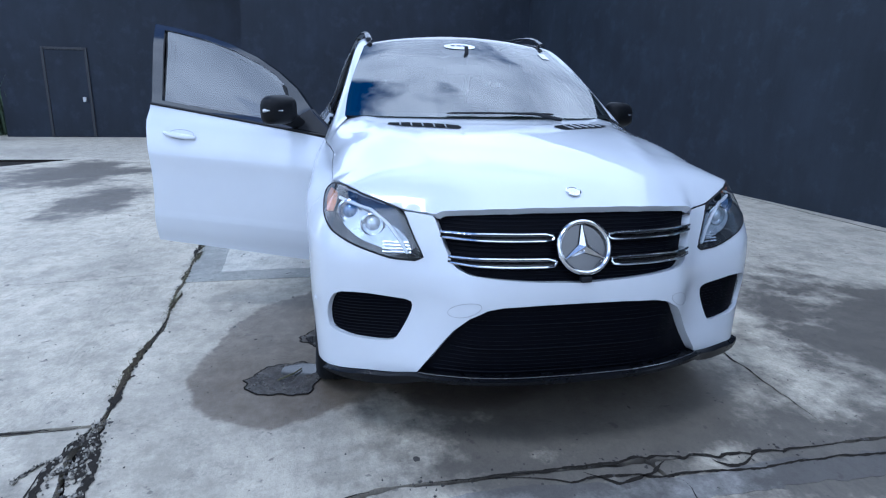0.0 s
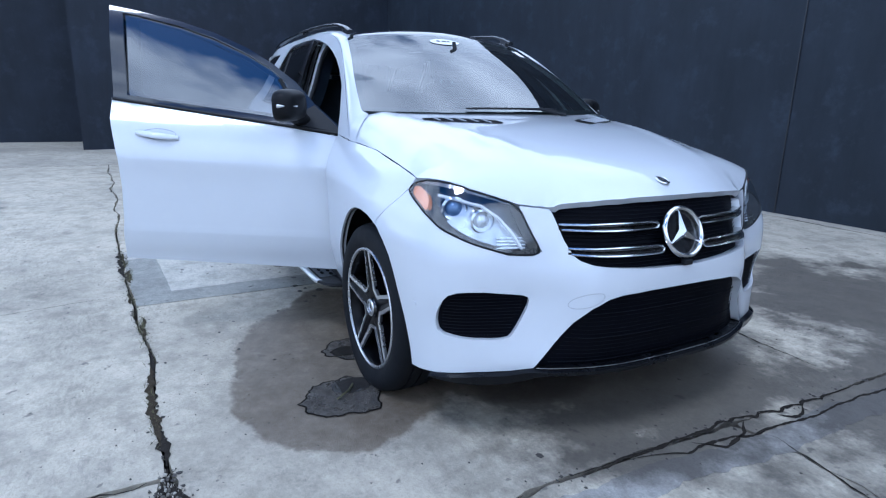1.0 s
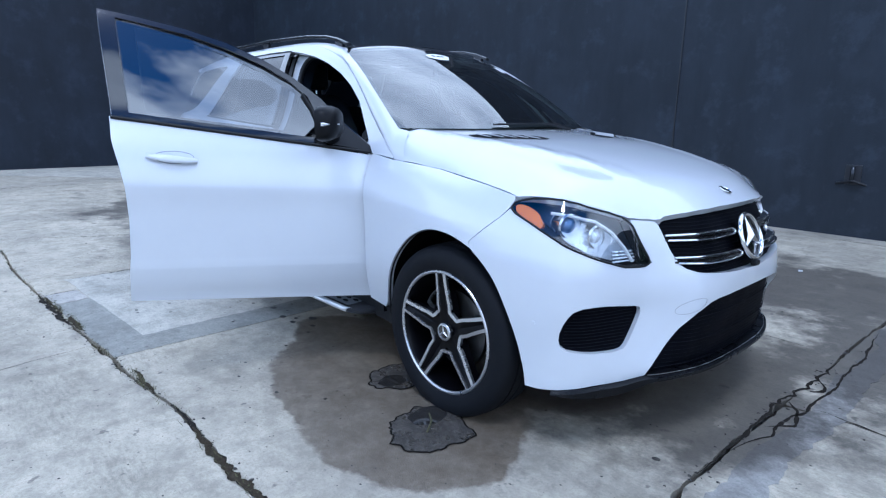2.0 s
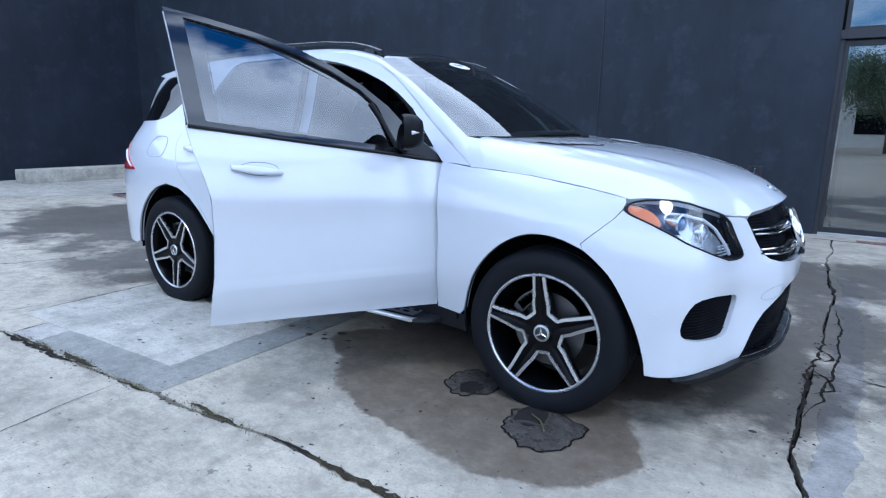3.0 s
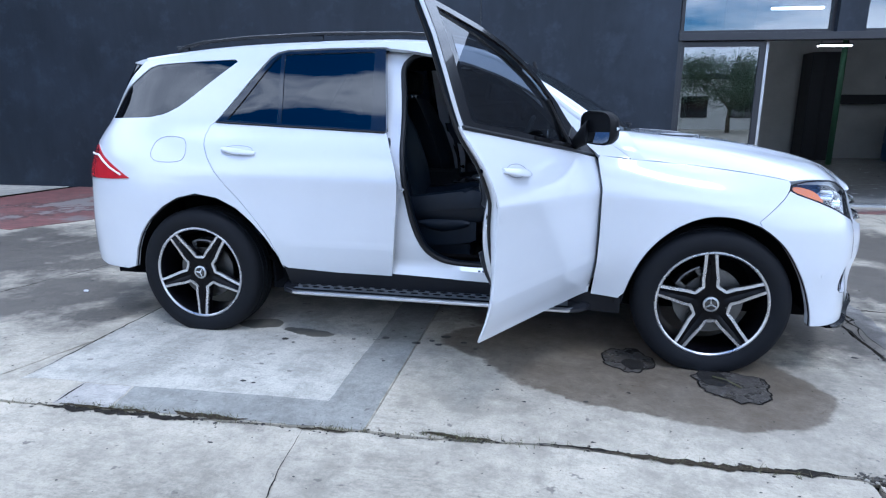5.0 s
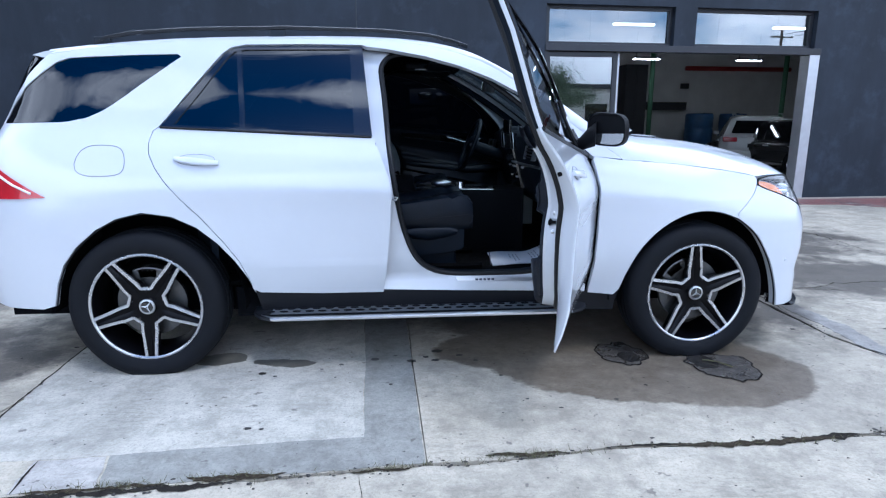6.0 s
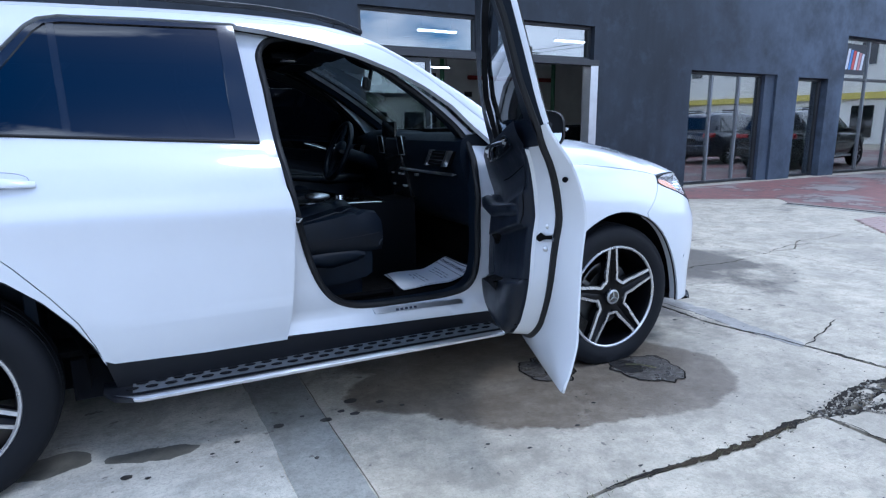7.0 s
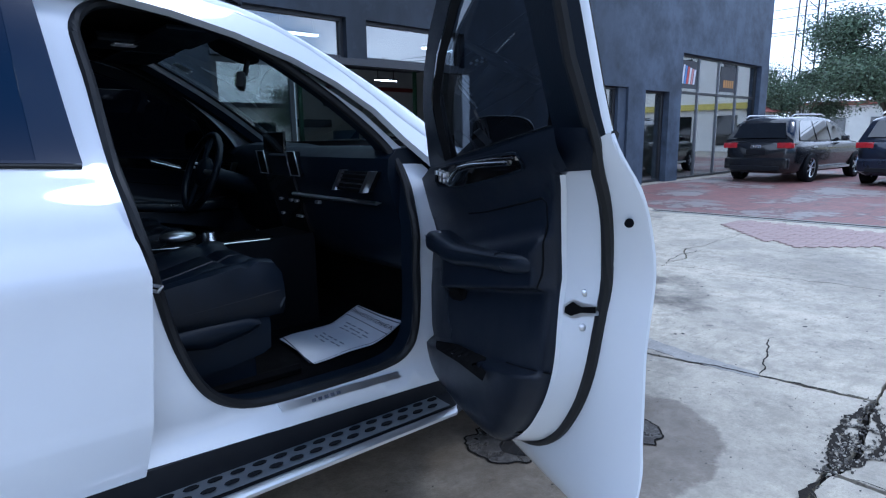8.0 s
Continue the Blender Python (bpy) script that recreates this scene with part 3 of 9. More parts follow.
def slab(sides, mat, z=0.0):
    """A slab between crack lines, given in order round it: (line, +1 or -1 for its direction, half width of the gap on this side)."""
    loop = []
    for line, way, half in sides:
        pts = list(line) if way > 0 else list(line)[::-1]
        pts = [q for a, b in zip(pts, pts[1:]) for q in (a, a * 0.67 + b * 0.33, a * 0.33 + b * 0.67)] + [pts[-1]] if half else pts
        pts = shifted(pts, 3 + len(line) % 5, half)
        loop += pts[1:-1]
    poly = [(p.x, p.y) for p in loop]
    out = geometry.delaunay_2d_cdt([Vector(p) for p in poly], [(i, (i + 1) % len(poly)) for i in range(len(poly))], [], 1, 1e-5)
    flat = [tuple(p) for p in out[0]]
    tops = [f for f in out[2]]
    verts = [(x, y, z) for x, y in flat] + [(x, y, z - 0.045) for x, y in poly] + [(x, y, z) for x, y in poly]
    o, n = len(flat), len(poly)
    faces = [tuple(f) if (Vector(flat[f[1]]) - Vector(flat[f[0]])).cross(Vector(flat[f[2]]) - Vector(flat[f[0]])) > 0 else tuple(f)[::-1] for f in tops]
    faces += [(o + i, o + (i + 1) % n, o + n + (i + 1) % n, o + n + i) for i in range(n)]
    ob = mesh_object("slab", verts, faces, mat, ground)
    return ob


def edge_line(a, b):
    return [Vector(a), (Vector(a) + Vector(b)) / 2, Vector(b)]


LEFT_S, LEFT_N = edge_line((-10, -9), (-10, -2.12)), edge_line((-10, -2.12), (-10, 5.1))
slab([(JOINT_LONG_C, 1, 0.009), (JOINT_LONG_D, 1, 0.022), (JOINT_NOSE_A, 1, 0.010), (JOINT_NOSE_B, 1, 0.009), (JOINT_NOSE_C, 1, 0.010), (edge_line((0.97, 5.1), (-1.66, 5.1)), 1, 0), (JOINT_DOOR, -1, 0.0025)], CONCRETE)
slab([(JOINT_LONG_B, 1, 0.010), (JOINT_DOOR, 1, 0.0025), (edge_line((-1.66, 5.1), (-2.4, 5.1)), 1, 0), (JOINT_REAR_B, -1, 0.004), (JOINT_REAR, -1, 0.005), (edge_line((-3.6, -1.97), (-3.16, -1.97)), 1, 0.008)], CONCRETE)
slab([(JOINT_LONG_A, 1, 0.010), (edge_line((-3.16, -1.97), (-3.6, -1.97)), 1, 0), (JOINT_REAR, 1, 0.005), (JOINT_REAR_B, 1, 0.004), (edge_line((-2.4, 5.1), (-10, 5.1)), 1, 0), (LEFT_N, -1, 0)], CONCRETE)
slab([(edge_line((-10, -9), (0.44, -9)), 1, 0), (JOINT_OUT, -1, 0.010), (JOINT_LONG_C, -1, 0.009), (JOINT_LONG_B, -1, 0.010), (JOINT_LONG_A, -1, 0.010), (LEFT_S, -1, 0)], CONCRETE)
slab([(JOINT_OUT, 1, 0.010), (edge_line((0.44, -9), (9, -9)), 1, 0), (edge_line((9, -9), (9, -1.4)), 1, 0), (JOINT_LONG_F, -1, 0.008), (JOINT_LONG_E, -1, 0.008), (JOINT_LONG_D, -1, 0.022)], CONCRETE)
slab([(JOINT_LONG_E, 1, 0.008), (CRACK_B, -1, 0.006), (CRACK_A, -1, 0.006), (ragged((1.03, 0.3), (1.01, -0.7), 9, 0.0), 1, 0.009), (JOINT_NOSE_A, -1, 0.012)], CONCRETE)
slab([(CRACK_A, 1, 0.006), (CRACK_C, 1, 0.006), (edge_line((3.25, 5.1), (0.97, 5.1)), 1, 0), (JOINT_NOSE_C, -1, 0.010), (ragged((1.05, 1.3), (1.03, 0.3), 9, 0.0), 1, 0.009)], CONCRETE)
slab([(CRACK_B, 1, 0.006), (JOINT_LONG_F, 1, 0.008), (edge_line((9, -1.4), (9, 0.9)), 1, 0), (CRACK_E, -1, 0.006), (CRACK_D, -1, 0.006)], CONCRETE)
slab([(CRACK_D, 1, 0.006), (CRACK_E, 1, 0.006), (edge_line((9, 0.9), (9, 5.1)), 1, 0), (edge_line((9, 5.1), (3.25, 5.1)), 1, 0), (CRACK_C, -1, 0.006)], CONCRETE)

# ---- the dark building along the yard ----
WALL_M = pose(0, 5.4, 0, 0, 0, 2.577)


def wall_boxes(name, rows, mat, parent=None, label="", bevel=0.004):
    """Boxes in the building's own frame: along the front, depth behind its face, height."""
    return boxes(name, rows, mat, parent, label, WALL_M, bevel)


T = 0.26
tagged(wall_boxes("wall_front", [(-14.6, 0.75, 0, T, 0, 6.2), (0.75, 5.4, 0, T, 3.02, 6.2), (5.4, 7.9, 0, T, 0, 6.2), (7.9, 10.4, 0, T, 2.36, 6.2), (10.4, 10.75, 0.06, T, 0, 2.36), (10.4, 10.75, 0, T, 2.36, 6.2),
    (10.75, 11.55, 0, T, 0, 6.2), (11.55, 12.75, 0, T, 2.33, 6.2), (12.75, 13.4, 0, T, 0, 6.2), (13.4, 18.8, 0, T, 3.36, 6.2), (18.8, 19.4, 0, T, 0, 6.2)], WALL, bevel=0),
    "dark charcoal rendered wall with large shop windows", "wall", kind="structure")
tagged(wall_boxes("wall_end", [(19.15, 19.4, T, 12, 0, 6.2)], WALL), "dark rendered end wall of the building", "wall", kind="structure")
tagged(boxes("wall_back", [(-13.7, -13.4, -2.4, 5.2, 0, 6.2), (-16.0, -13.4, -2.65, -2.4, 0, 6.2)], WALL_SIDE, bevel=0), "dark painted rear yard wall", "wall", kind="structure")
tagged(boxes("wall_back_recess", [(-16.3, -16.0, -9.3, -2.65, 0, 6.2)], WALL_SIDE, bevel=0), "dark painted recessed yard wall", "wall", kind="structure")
tagged(boxes("trim", [(-16.0, -15.9, -9.3, -2.7, 4.05, 4.12)], FRAME), "thin dark ledge along the yard wall", "trim", kind="structure")
yard_door = empty("door_1", label="dark painted steel door in the yard wall", category="door", kind="structure")
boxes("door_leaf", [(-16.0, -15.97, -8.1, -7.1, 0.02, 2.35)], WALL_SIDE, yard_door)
boxes("door_frame", [(-16.0, -15.955, -8.17, -8.105, 0, 2.42), (-16.0, -15.955, -7.095, -7.03, 0, 2.42), (-16.0, -15.955, -8.1, -7.1, 2.355, 2.42)], FRAME, yard_door)
boxes("door_handle", [(-15.965, -15.90, -7.25, -7.17, 0.98, 1.10)], ALU, yard_door)
tagged(boxes("trim", [(-2.115, -2.10, 5.29, 5.302, 0, 6.2)], FRAME, bevel=0), "dark joint line down the rendered wall", "trim", kind="structure")
tagged(boxes("kerb", [(-12.75, -12.25, 1.7, 3.9, 0, 0.27)], CONCRETE_PALE, bevel=0.02), "pale worn concrete kerb block by the yard wall", "kerb", kind="structure")


def window_unit(name, u0, u1, z0, z1, bars_u=(), bars_z=(), inset_v=0.10, label="dark framed shop window", glass_mat=GLASS_SHOP, w=0.05, bar_mat=FRAME):
    """A framed window in the wall: frame, bars, and one pane for each field."""
    win = empty(name, label=label, category="window", kind="structure")
    rows = [(u0, u0 + w, inset_v, inset_v + 0.09, z0, z1), (u1 - w, u1, inset_v, inset_v + 0.09, z0, z1), (u0 + w, u1 - w, inset_v, inset_v + 0.09, z0, z0 + w), (u0 + w, u1 - w, inset_v, inset_v + 0.09, z1 - w, z1)]
    wall_boxes("window_frame", rows, FRAME, win)
    for b in bars_u:
        wall_boxes("bar", [(b - w / 2, b + w / 2, inset_v + 0.002, inset_v + 0.085, z0 + w, z1 - w)], bar_mat, win)
    for b in bars_z:
        cuts = [u0 + w] + [q for q in bars_u] + [u1 - w]
        for a, c in zip(cuts, cuts[1:]):
            wall_boxes("rail", [(a + (w / 2 if a in bars_u else 0), c - (w / 2 if c in bars_u else 0), inset_v + 0.002, inset_v + 0.085, b - w * .7, b + w * .7)], FRAME, win)
    us, zs = [u0] + list(bars_u) + [u1], [z0] + list(bars_z) + [z1]
    for a, c in zip(us, us[1:]):
        for p, q in zip(zs, zs[1:]):
            wall_boxes("pane", [(a + w / 2, c - w / 2, inset_v + 0.04, inset_v + 0.05, p + w / 2, q - w / 2)], glass_mat, win, bevel=0)
    return win


window_unit("window_1", 0.78, 2.83, 2.44, 3.02, label="dark framed transom window over the entrance")
window_unit("window_2", 3.19, 5.28, 2.44, 3.02, label="dark framed transom window over the entrance")
wall_boxes("trim", [(2.83, 3.19, 0.0, T, 2.44, 3.02), (5.28, 5.4, 0.0, T, 2.44, 3.02)], WALL, bevel=0)["kind"] = "structure"
tagged(wall_boxes("trim", [(0.75, 5.4, -0.02, 0.16, 2.34, 2.44)], FRAME), "dark steel header over the entrance", "trim", kind="structure")
window_unit("window_3", 7.92, 10.4, 0.02, 2.35, bars_u=(8.75, 9.65), inset_v=0.14, bar_mat=BAR_GREY, glass_mat=GLASS_FRONT)
window_unit("window_4", 11.56, 12.74, 0.02, 2.32, inset_v=0.16, glass_mat=GLASS_FRONT, label="narrow dark framed shop window")
window_unit("window_5", 13.42, 18.78, 0.02, 3.35, bars_u=(14.7, 16.0, 17.3), bars_z=(2.36,), inset_v=0.14, glass_mat=GLASS_FRONT, bar_mat=BAR_GREY, label="tall dark framed shop window with upper lights")

entrance = empty("door_2", label="open sliding glass entrance with dark frames", category="sliding door", kind="structure")
wall_boxes("jamb", [(0.75, 0.80, 0.02, 0.24, 0, 2.34)], FRAME, entrance)
wall_boxes("jamb", [(5.22, 5.40, 0.0, 0.22, 0, 2.34)], ALU, entrance, "pale aluminium jamb")
for k, (a, c, v) in enumerate(((0.80, 1.92, 0.05), (0.87, 1.98, 0.12), (0.94, 2.04, 0.19))):
    wall_boxes("leaf_frame", [(a, a + 0.05, v, v + 0.05, 0.03, 2.33), (c - 0.05, c, v, v + 0.05, 0.03, 2.33), (a + 0.05, c - 0.05, v, v + 0.05, 0.03, 0.10), (a + 0.05, c - 0.05, v, v + 0.05, 2.26, 2.33)], FRAME if k < 2 else ALU, entrance)
    wall_boxes("pane", [(a + 0.05, c - 0.05, v + 0.02, v + 0.028, 0.10, 2.26)], GLASS_SHOP, entrance, bevel=0)
wall_boxes("track", [(0.8, 5.22, 0.03, 0.25, 0.0, 0.03)], ALU, entrance, "worn metal floor track")

# inside: a pale workshop hall behind the entrance, and a showroom whose dimness is in its wall colour
tagged(wall_boxes("floor", [(-4, 13, T, 11, -0.04, 0.012)], SHOP_FLOOR, bevel=0), "polished grey workshop floor", "floor", kind="structure")
tagged(wall_boxes("wall_hall", [(-4.2, -4, T, 11, 0, 3.7), (13, 13.2, T, 11, 0, 3.7), (-4, 13, 10.8, 11, 0, 3.7)], HALL_WALL, bevel=0), "white painted workshop wall", "wall", kind="structure")
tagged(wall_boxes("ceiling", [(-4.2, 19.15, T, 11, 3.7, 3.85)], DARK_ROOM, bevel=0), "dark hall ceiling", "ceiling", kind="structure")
tagged(wall_boxes("floor_showroom", [(13.2, 19.15, T, 11, -0.04, 0.012)], SHOP_FLOOR, bevel=0), "polished grey showroom floor", "floor", kind="structure")
tagged(wall_boxes("wall_showroom", [(13.2, 19.15, 10.8, 11, 0, 3.7)], DARK_ROOM, bevel=0), "showroom rear wall coloured near black for a dim room", "wall", kind="structure")
LAMP = lamp_mat("lamp_white", (1.0, 0.97, 0.92), 16)
lamp = None
for k in range(12):
    u, v = -0.3 + (k % 4) * 3.1, 1.4 + (k // 4) * 2.9
    if lamp is None:
        lamp = empty("ceiling_lamp", label="long white tube lamp under the hall ceiling", category="ceiling lamp", group="hall ceiling lamps")
        boxes("housing", [(-0.40, 0.40, -0.06, 0.06, 0.03, 0.07)], FRAME, lamp)
        boxes("tube", [(-0.38, 0.38, -0.04, 0.04, 0.0, 0.03)], LAMP, lamp)
        for x in (-0.3, 0.3):
            boxes("rod", [(x - 0.008, x + 0.008, -0.008, 0.008, 0.07, 0.75)], FRAME, lamp, bevel=0)
        lamp.matrix_world = WALL_M @ pose(u, v, 2.95)
    else:
        copy_thing(lamp, WALL_M @ pose(u, v, 2.95))
# ---- shape of the car: x forward from the front axle, y to its left, z up ----
def pchip(xs, ys):
    """Smooth curve through the points that never overshoots; ys may be rows of numbers."""
    xs, ys = np.array(xs, float), np.array(ys, float)
    h = np.diff(xs)
    hh = h.reshape(-1, *([1] * (ys.ndim - 1)))
    d = np.diff(ys, axis=0) / hh
    m = np.zeros_like(ys)
    if len(xs) > 2:
        w1, w2 = 2 * hh[1:] + hh[:-1], hh[1:] + 2 * hh[:-1]
        same = d[1:] * d[:-1] > 0
        safe0, safe1 = np.where(same, d[:-1], 1), np.where(same, d[1:], 1)
        m[1:-1] = np.where(same, (w1 + w2) / (w1 / safe0 + w2 / safe1), 0)
    m[0], m[-1] = d[0], d[-1]

    def f(q):
        q = min(max(float(q), xs[0]), xs[-1])
        i = min(max(int(np.searchsorted(xs, q)) - 1, 0), len(xs) - 2)
        t = (q - xs[i]) / h[i]
        return ((1 + 2 * t) * (1 - t) ** 2 * ys[i] + t * (1 - t) ** 2 * h[i] * m[i] + t * t * (3 - 2 * t) * ys[i + 1] + t * t * (t - 1) * h[i] * m[i + 1])
    return f


# the body's outline from above at bumper height, half of it, from nose to tail
PLAN = [(0.92, 0), (0.914, 0.2), (0.885, 0.38), (0.825, 0.5), (0.765, 0.6), (0.708, 0.726), (0.647, 0.84), (0.567, 0.913), (0.455, 0.947), (0.34, 0.957),
        (0.18, 0.964), (0, 0.967), (-0.3, 0.957), (-0.6, 0.945), (-1.2, 0.94), (-1.8, 0.944), (-2.4, 0.954), (-2.915, 0.965), (-3.2, 0.952), (-3.42, 0.925),
        (-3.62, 0.87), (-3.76, 0.77), (-3.85, 0.6), (-3.91, 0.35), (-3.93, 0)]
PLAN_U = np.concatenate([[0], np.cumsum(np.hypot(*np.diff(np.array(PLAN), axis=0).T))])
plan = pchip(PLAN_U, PLAN)
U_END = float(PLAN_U[-1])
u_at = pchip([-x for x, y in PLAN[7:20]], PLAN_U[7:20])   # along the side: u from minus x


def side_u(x):
    return float(u_at(-x))


# how far the skin lies outside that outline, by height, at some places along it
SKIN = [(0.0, [(0.2, -.07), (0.3, -.035), (0.4, -.01), (0.55, -.003), (0.66, 0), (0.72, -.004), (0.8, -.04), (0.9, -.085), (0.97, -.13), (1.1, -.25), (1.8, -1)]),
        (float(PLAN_U[2]), [(0.2, -.07), (0.3, -.035), (0.4, -.012), (0.55, -.003), (0.62, 0), (0.72, -.012), (0.8, -.045), (0.9, -.085), (0.97, -.13), (1.1, -.25), (1.8, -1)]),
        (float(PLAN_U[4]) - .05, [(0.2, -.06), (0.33, -.008), (0.45, -.025), (0.58, -.035), (0.66, -.03), (0.75, -.045), (0.85, -.065), (0.93, -.088), (1.0, -.13), (1.1, -.22), (1.8, -1)]),
        (float(PLAN_U[6]) + .03, [(0.2, -.03), (0.3, -.012), (0.46, -.012), (0.61, 0), (0.72, -.002), (0.85, -.04), (0.95, -.09), (1.02, -.14), (1.1, -.22), (1.8, -.9)]),
        (side_u(0.3), [(0.2, -.02), (0.4, -.006), (0.6, 0), (0.75, 0), (0.85, -.02), (0.96, -.078), (1.03, -.125), (1.1, -.19), (1.8, -.8)]),
        (side_u(0.0), [(0.2, -.02), (0.5, 0), (0.8, 0.003), (0.87, 0), (0.93, -.022), (1.0, -.07), (1.045, -.118), (1.1, -.19), (1.8, -.6)]),
        (side_u(-0.5), [(0.2, -.1), (0.3, -.07), (0.4, -.05), (0.6, -.014), (0.82, -.004), (0.9, 0), (0.96, -.012), (1.04, -.046), (1.1, -.085), (1.22, -.14), (1.67, -.31), (1.8, -.4)]),
        (side_u(-0.8), [(0.2, -.1), (0.3, -.08), (0.4, -.06), (0.48, -.034), (0.6, -.012), (0.82, -.004), (0.91, 0), (0.97, -.01), (1.05, -.04), (1.1, -.062), (1.2, -.12), (1.67, -.31), (1.8, -.4)]),
        (side_u(-1.8), [(0.2, -.1), (0.3, -.08), (0.4, -.06), (0.48, -.034), (0.6, -.012), (0.82, -.004), (0.93, 0), (0.99, -.01), (1.07, -.04), (1.12, -.066), (1.21, -.13), (1.67, -.31), (1.8, -.4)]),
        (side_u(-2.45), [(0.2, -.1), (0.3, -.08), (0.4, -.055), (0.5, -.03), (0.6, -.012), (0.82, -.002), (0.95, 0), (1.01, -.012), (1.08, -.045), (1.14, -.075), (1.24, -.15), (1.66, -.328), (1.8, -.42)]),
        (side_u(-2.9), [(0.2, -.03), (0.5, 0), (0.85, 0.002), (0.97, -.006), (1.05, -.04), (1.14, -.09), (1.257, -.18), (1.63, -.318), (1.8, -.42)]),
        (float(PLAN_U[19]) - .07, [(0.2, -.03), (0.4, -.004), (0.8, 0), (0.93, -.01), (1.04, -.04), (1.12, -.08), (1.27, -.17), (1.63, -.335), (1.8, -.45)]),
        (float(PLAN_U[21]), [(0.2, -.05), (0.4, -.008), (0.6, 0), (0.8, -.01), (0.93, -.02), (1.12, -.075), (1.27, -.17), (1.63, -.35), (1.8, -.5)]),
        (U_END, [(0.2, -.08), (0.4, -.02), (0.6, 0), (0.75, -.03), (0.93, -.08), (1.12, -.13), (1.27, -.2), (1.63, -.44), (1.8, -.6)])]
SKIN_F = [pchip(*zip(*rows)) for u, rows in SKIN]
SKIN_U = [u for u, rows in SKIN]
ZT = np.linspace(0.2, 1.8, 161)
SKIN_T = pchip(SKIN_U, np.array([[f(z) for z in ZT] for f in SKIN_F]))
UT = np.linspace(0, U_END, 400)
SKIN_G = np.array([SKIN_T(u) for u in UT])
# feature lines of the sides: an undercut below the shoulder, and a ledge above the sill, hollow between them
CREASE_Z, LEDGE_Z = 0.925, 0.56
for k, u in enumerate(UT):
    hi = np.interp(u, [1.72, 2.1, 4.1, 4.75], [0, 1, 1, 0])
    lo = np.interp(u, [2.02, 2.16, 3.85, 3.96], [0, 1, 1, 0])
    SKIN_G[k] -= 0.0055 * np.interp(ZT, [LEDGE_Z, LEDGE_Z + 0.04, CREASE_Z - 0.10, CREASE_Z - 0.05, CREASE_Z + 0.02], [0, 0.62 * lo, hi, 0.8 * hi, 0])


def skin(u, z, off=0.0, side=-1):
    """A point of the body's skin: u metres along the outline from the nose, at the height z, off metres outside; side -1 is the car's right."""
    e = 0.004
    a, b = plan(max(u - e, 0)), plan(min(u + e, U_END))
    t = b - a
    if u < e:
        t = np.array((0.0, 1.0))
    t = t / np.hypot(*t)
    i = min(max(u / U_END * 399, 0), 398.999)
    j = min(max((z - 0.2) / 1.6 * 160, 0), 159.999)
    i0, j0 = int(i), int(j)
    fi, fj = i - i0, j - j0
    g = SKIN_G
    d = (g[i0, j0] * (1 - fi) + g[i0 + 1, j0] * fi) * (1 - fj) + (g[i0, j0 + 1] * (1 - fi) + g[i0 + 1, j0 + 1] * fi) * fj
    p = plan(u) + (d + off) * np.array((t[1], -t[0]))
    return np.array((p[0], side * max(p[1], 0.0) if u > 1e-6 else 0.0, z))

# ---- the white car ----
car = empty("car", label="white SUV with an open front passenger door, parked on concrete", category="car")
car.location, car.scale = (0, 0.032, 0), (1, 1.032, 1)


def on(off=0.0, side=-1):
    return lambda u, z: skin(u, z, off, side)


def nose(off=0.0):
    return lambda s, z: skin(abs(s), z, off, -1 if s >= 0 else 1)


def both(half):
    """A closed outline from its right half, which runs from the middle outward and back to the middle."""
    return half + [(-s, z) for s, z in half[::-1] if s > 1e-6]


def solid(name, shape, mat, parent, label="", smooth=True):
    ob = mesh_object(name, shape[0], shape[1], mat, parent, label, smooth)
    if smooth:
        ob.data.set_sharp_from_angle(angle=radians(40))
    return ob


def along(poly, step=0.03):
    out = []
    for a, b in zip(poly, poly[1:]):
        k = max(1, int(math.hypot(b[0] - a[0], b[1] - a[1]) / step))
        out += [(a[0] + (b[0] - a[0]) * j / k, a[1] + (b[1] - a[1]) * j / k) for j in range(k)]
    return out + [poly[-1]]


FRONT_X, REAR_X, HUB_Z = 0.0, -2.915, 0.364
ARCH_F = [(1.115, 0.285), (1.125, 0.36), (1.179, 0.50), (1.27, 0.652), (1.34, 0.72), (1.405, 0.765), (1.50, 0.80), (1.585, 0.81), (1.66, 0.802), (1.735, 0.772), (1.80, 0.73), (1.865, 0.67), (1.925, 0.59), (1.975, 0.49), (2.01, 0.39), (2.022, 0.33)]
ARCH_R = [(3.955, 0.42), (3.995, 0.50), (4.055, 0.59), (4.13, 0.68), (4.22, 0.76), (4.33, 0.815), (4.462, 0.836), (4.58, 0.808), (4.68, 0.755), (4.78, 0.672), (4.85, 0.585), (4.90, 0.49), (4.935, 0.38)]


def wider(line, mid, grow):
    """An arch's edge drawn out from the hub, more towards its top."""
    return [(mid + (u - mid) * k, HUB_Z + (z - HUB_Z) * k) for u, z in line for k in [1 + grow * min(max((z - 0.42) / 0.15, 0), 1)]]


ARCH_F = wider([(1.575 + (u - 1.575) * 1.015, 0.364 + (z - 0.364) * 1.015) for u, z in ARCH_F], 1.575, 0.028)
ARCH_R = wider(ARCH_R, side_u(REAR_X), 0.032)


def eased(line):
    """An open line with its corners cut twice, its ends kept."""
    for _ in range(2):
        cut = [line[0]]
        for a, b in zip(line, line[1:]):
            cut += [(a[0] * 0.75 + b[0] * 0.25, a[1] * 0.75 + b[1] * 0.25), (a[0] * 0.25 + b[0] * 0.75, a[1] * 0.25 + b[1] * 0.75)]
        line = cut + [line[-1]]
    return line


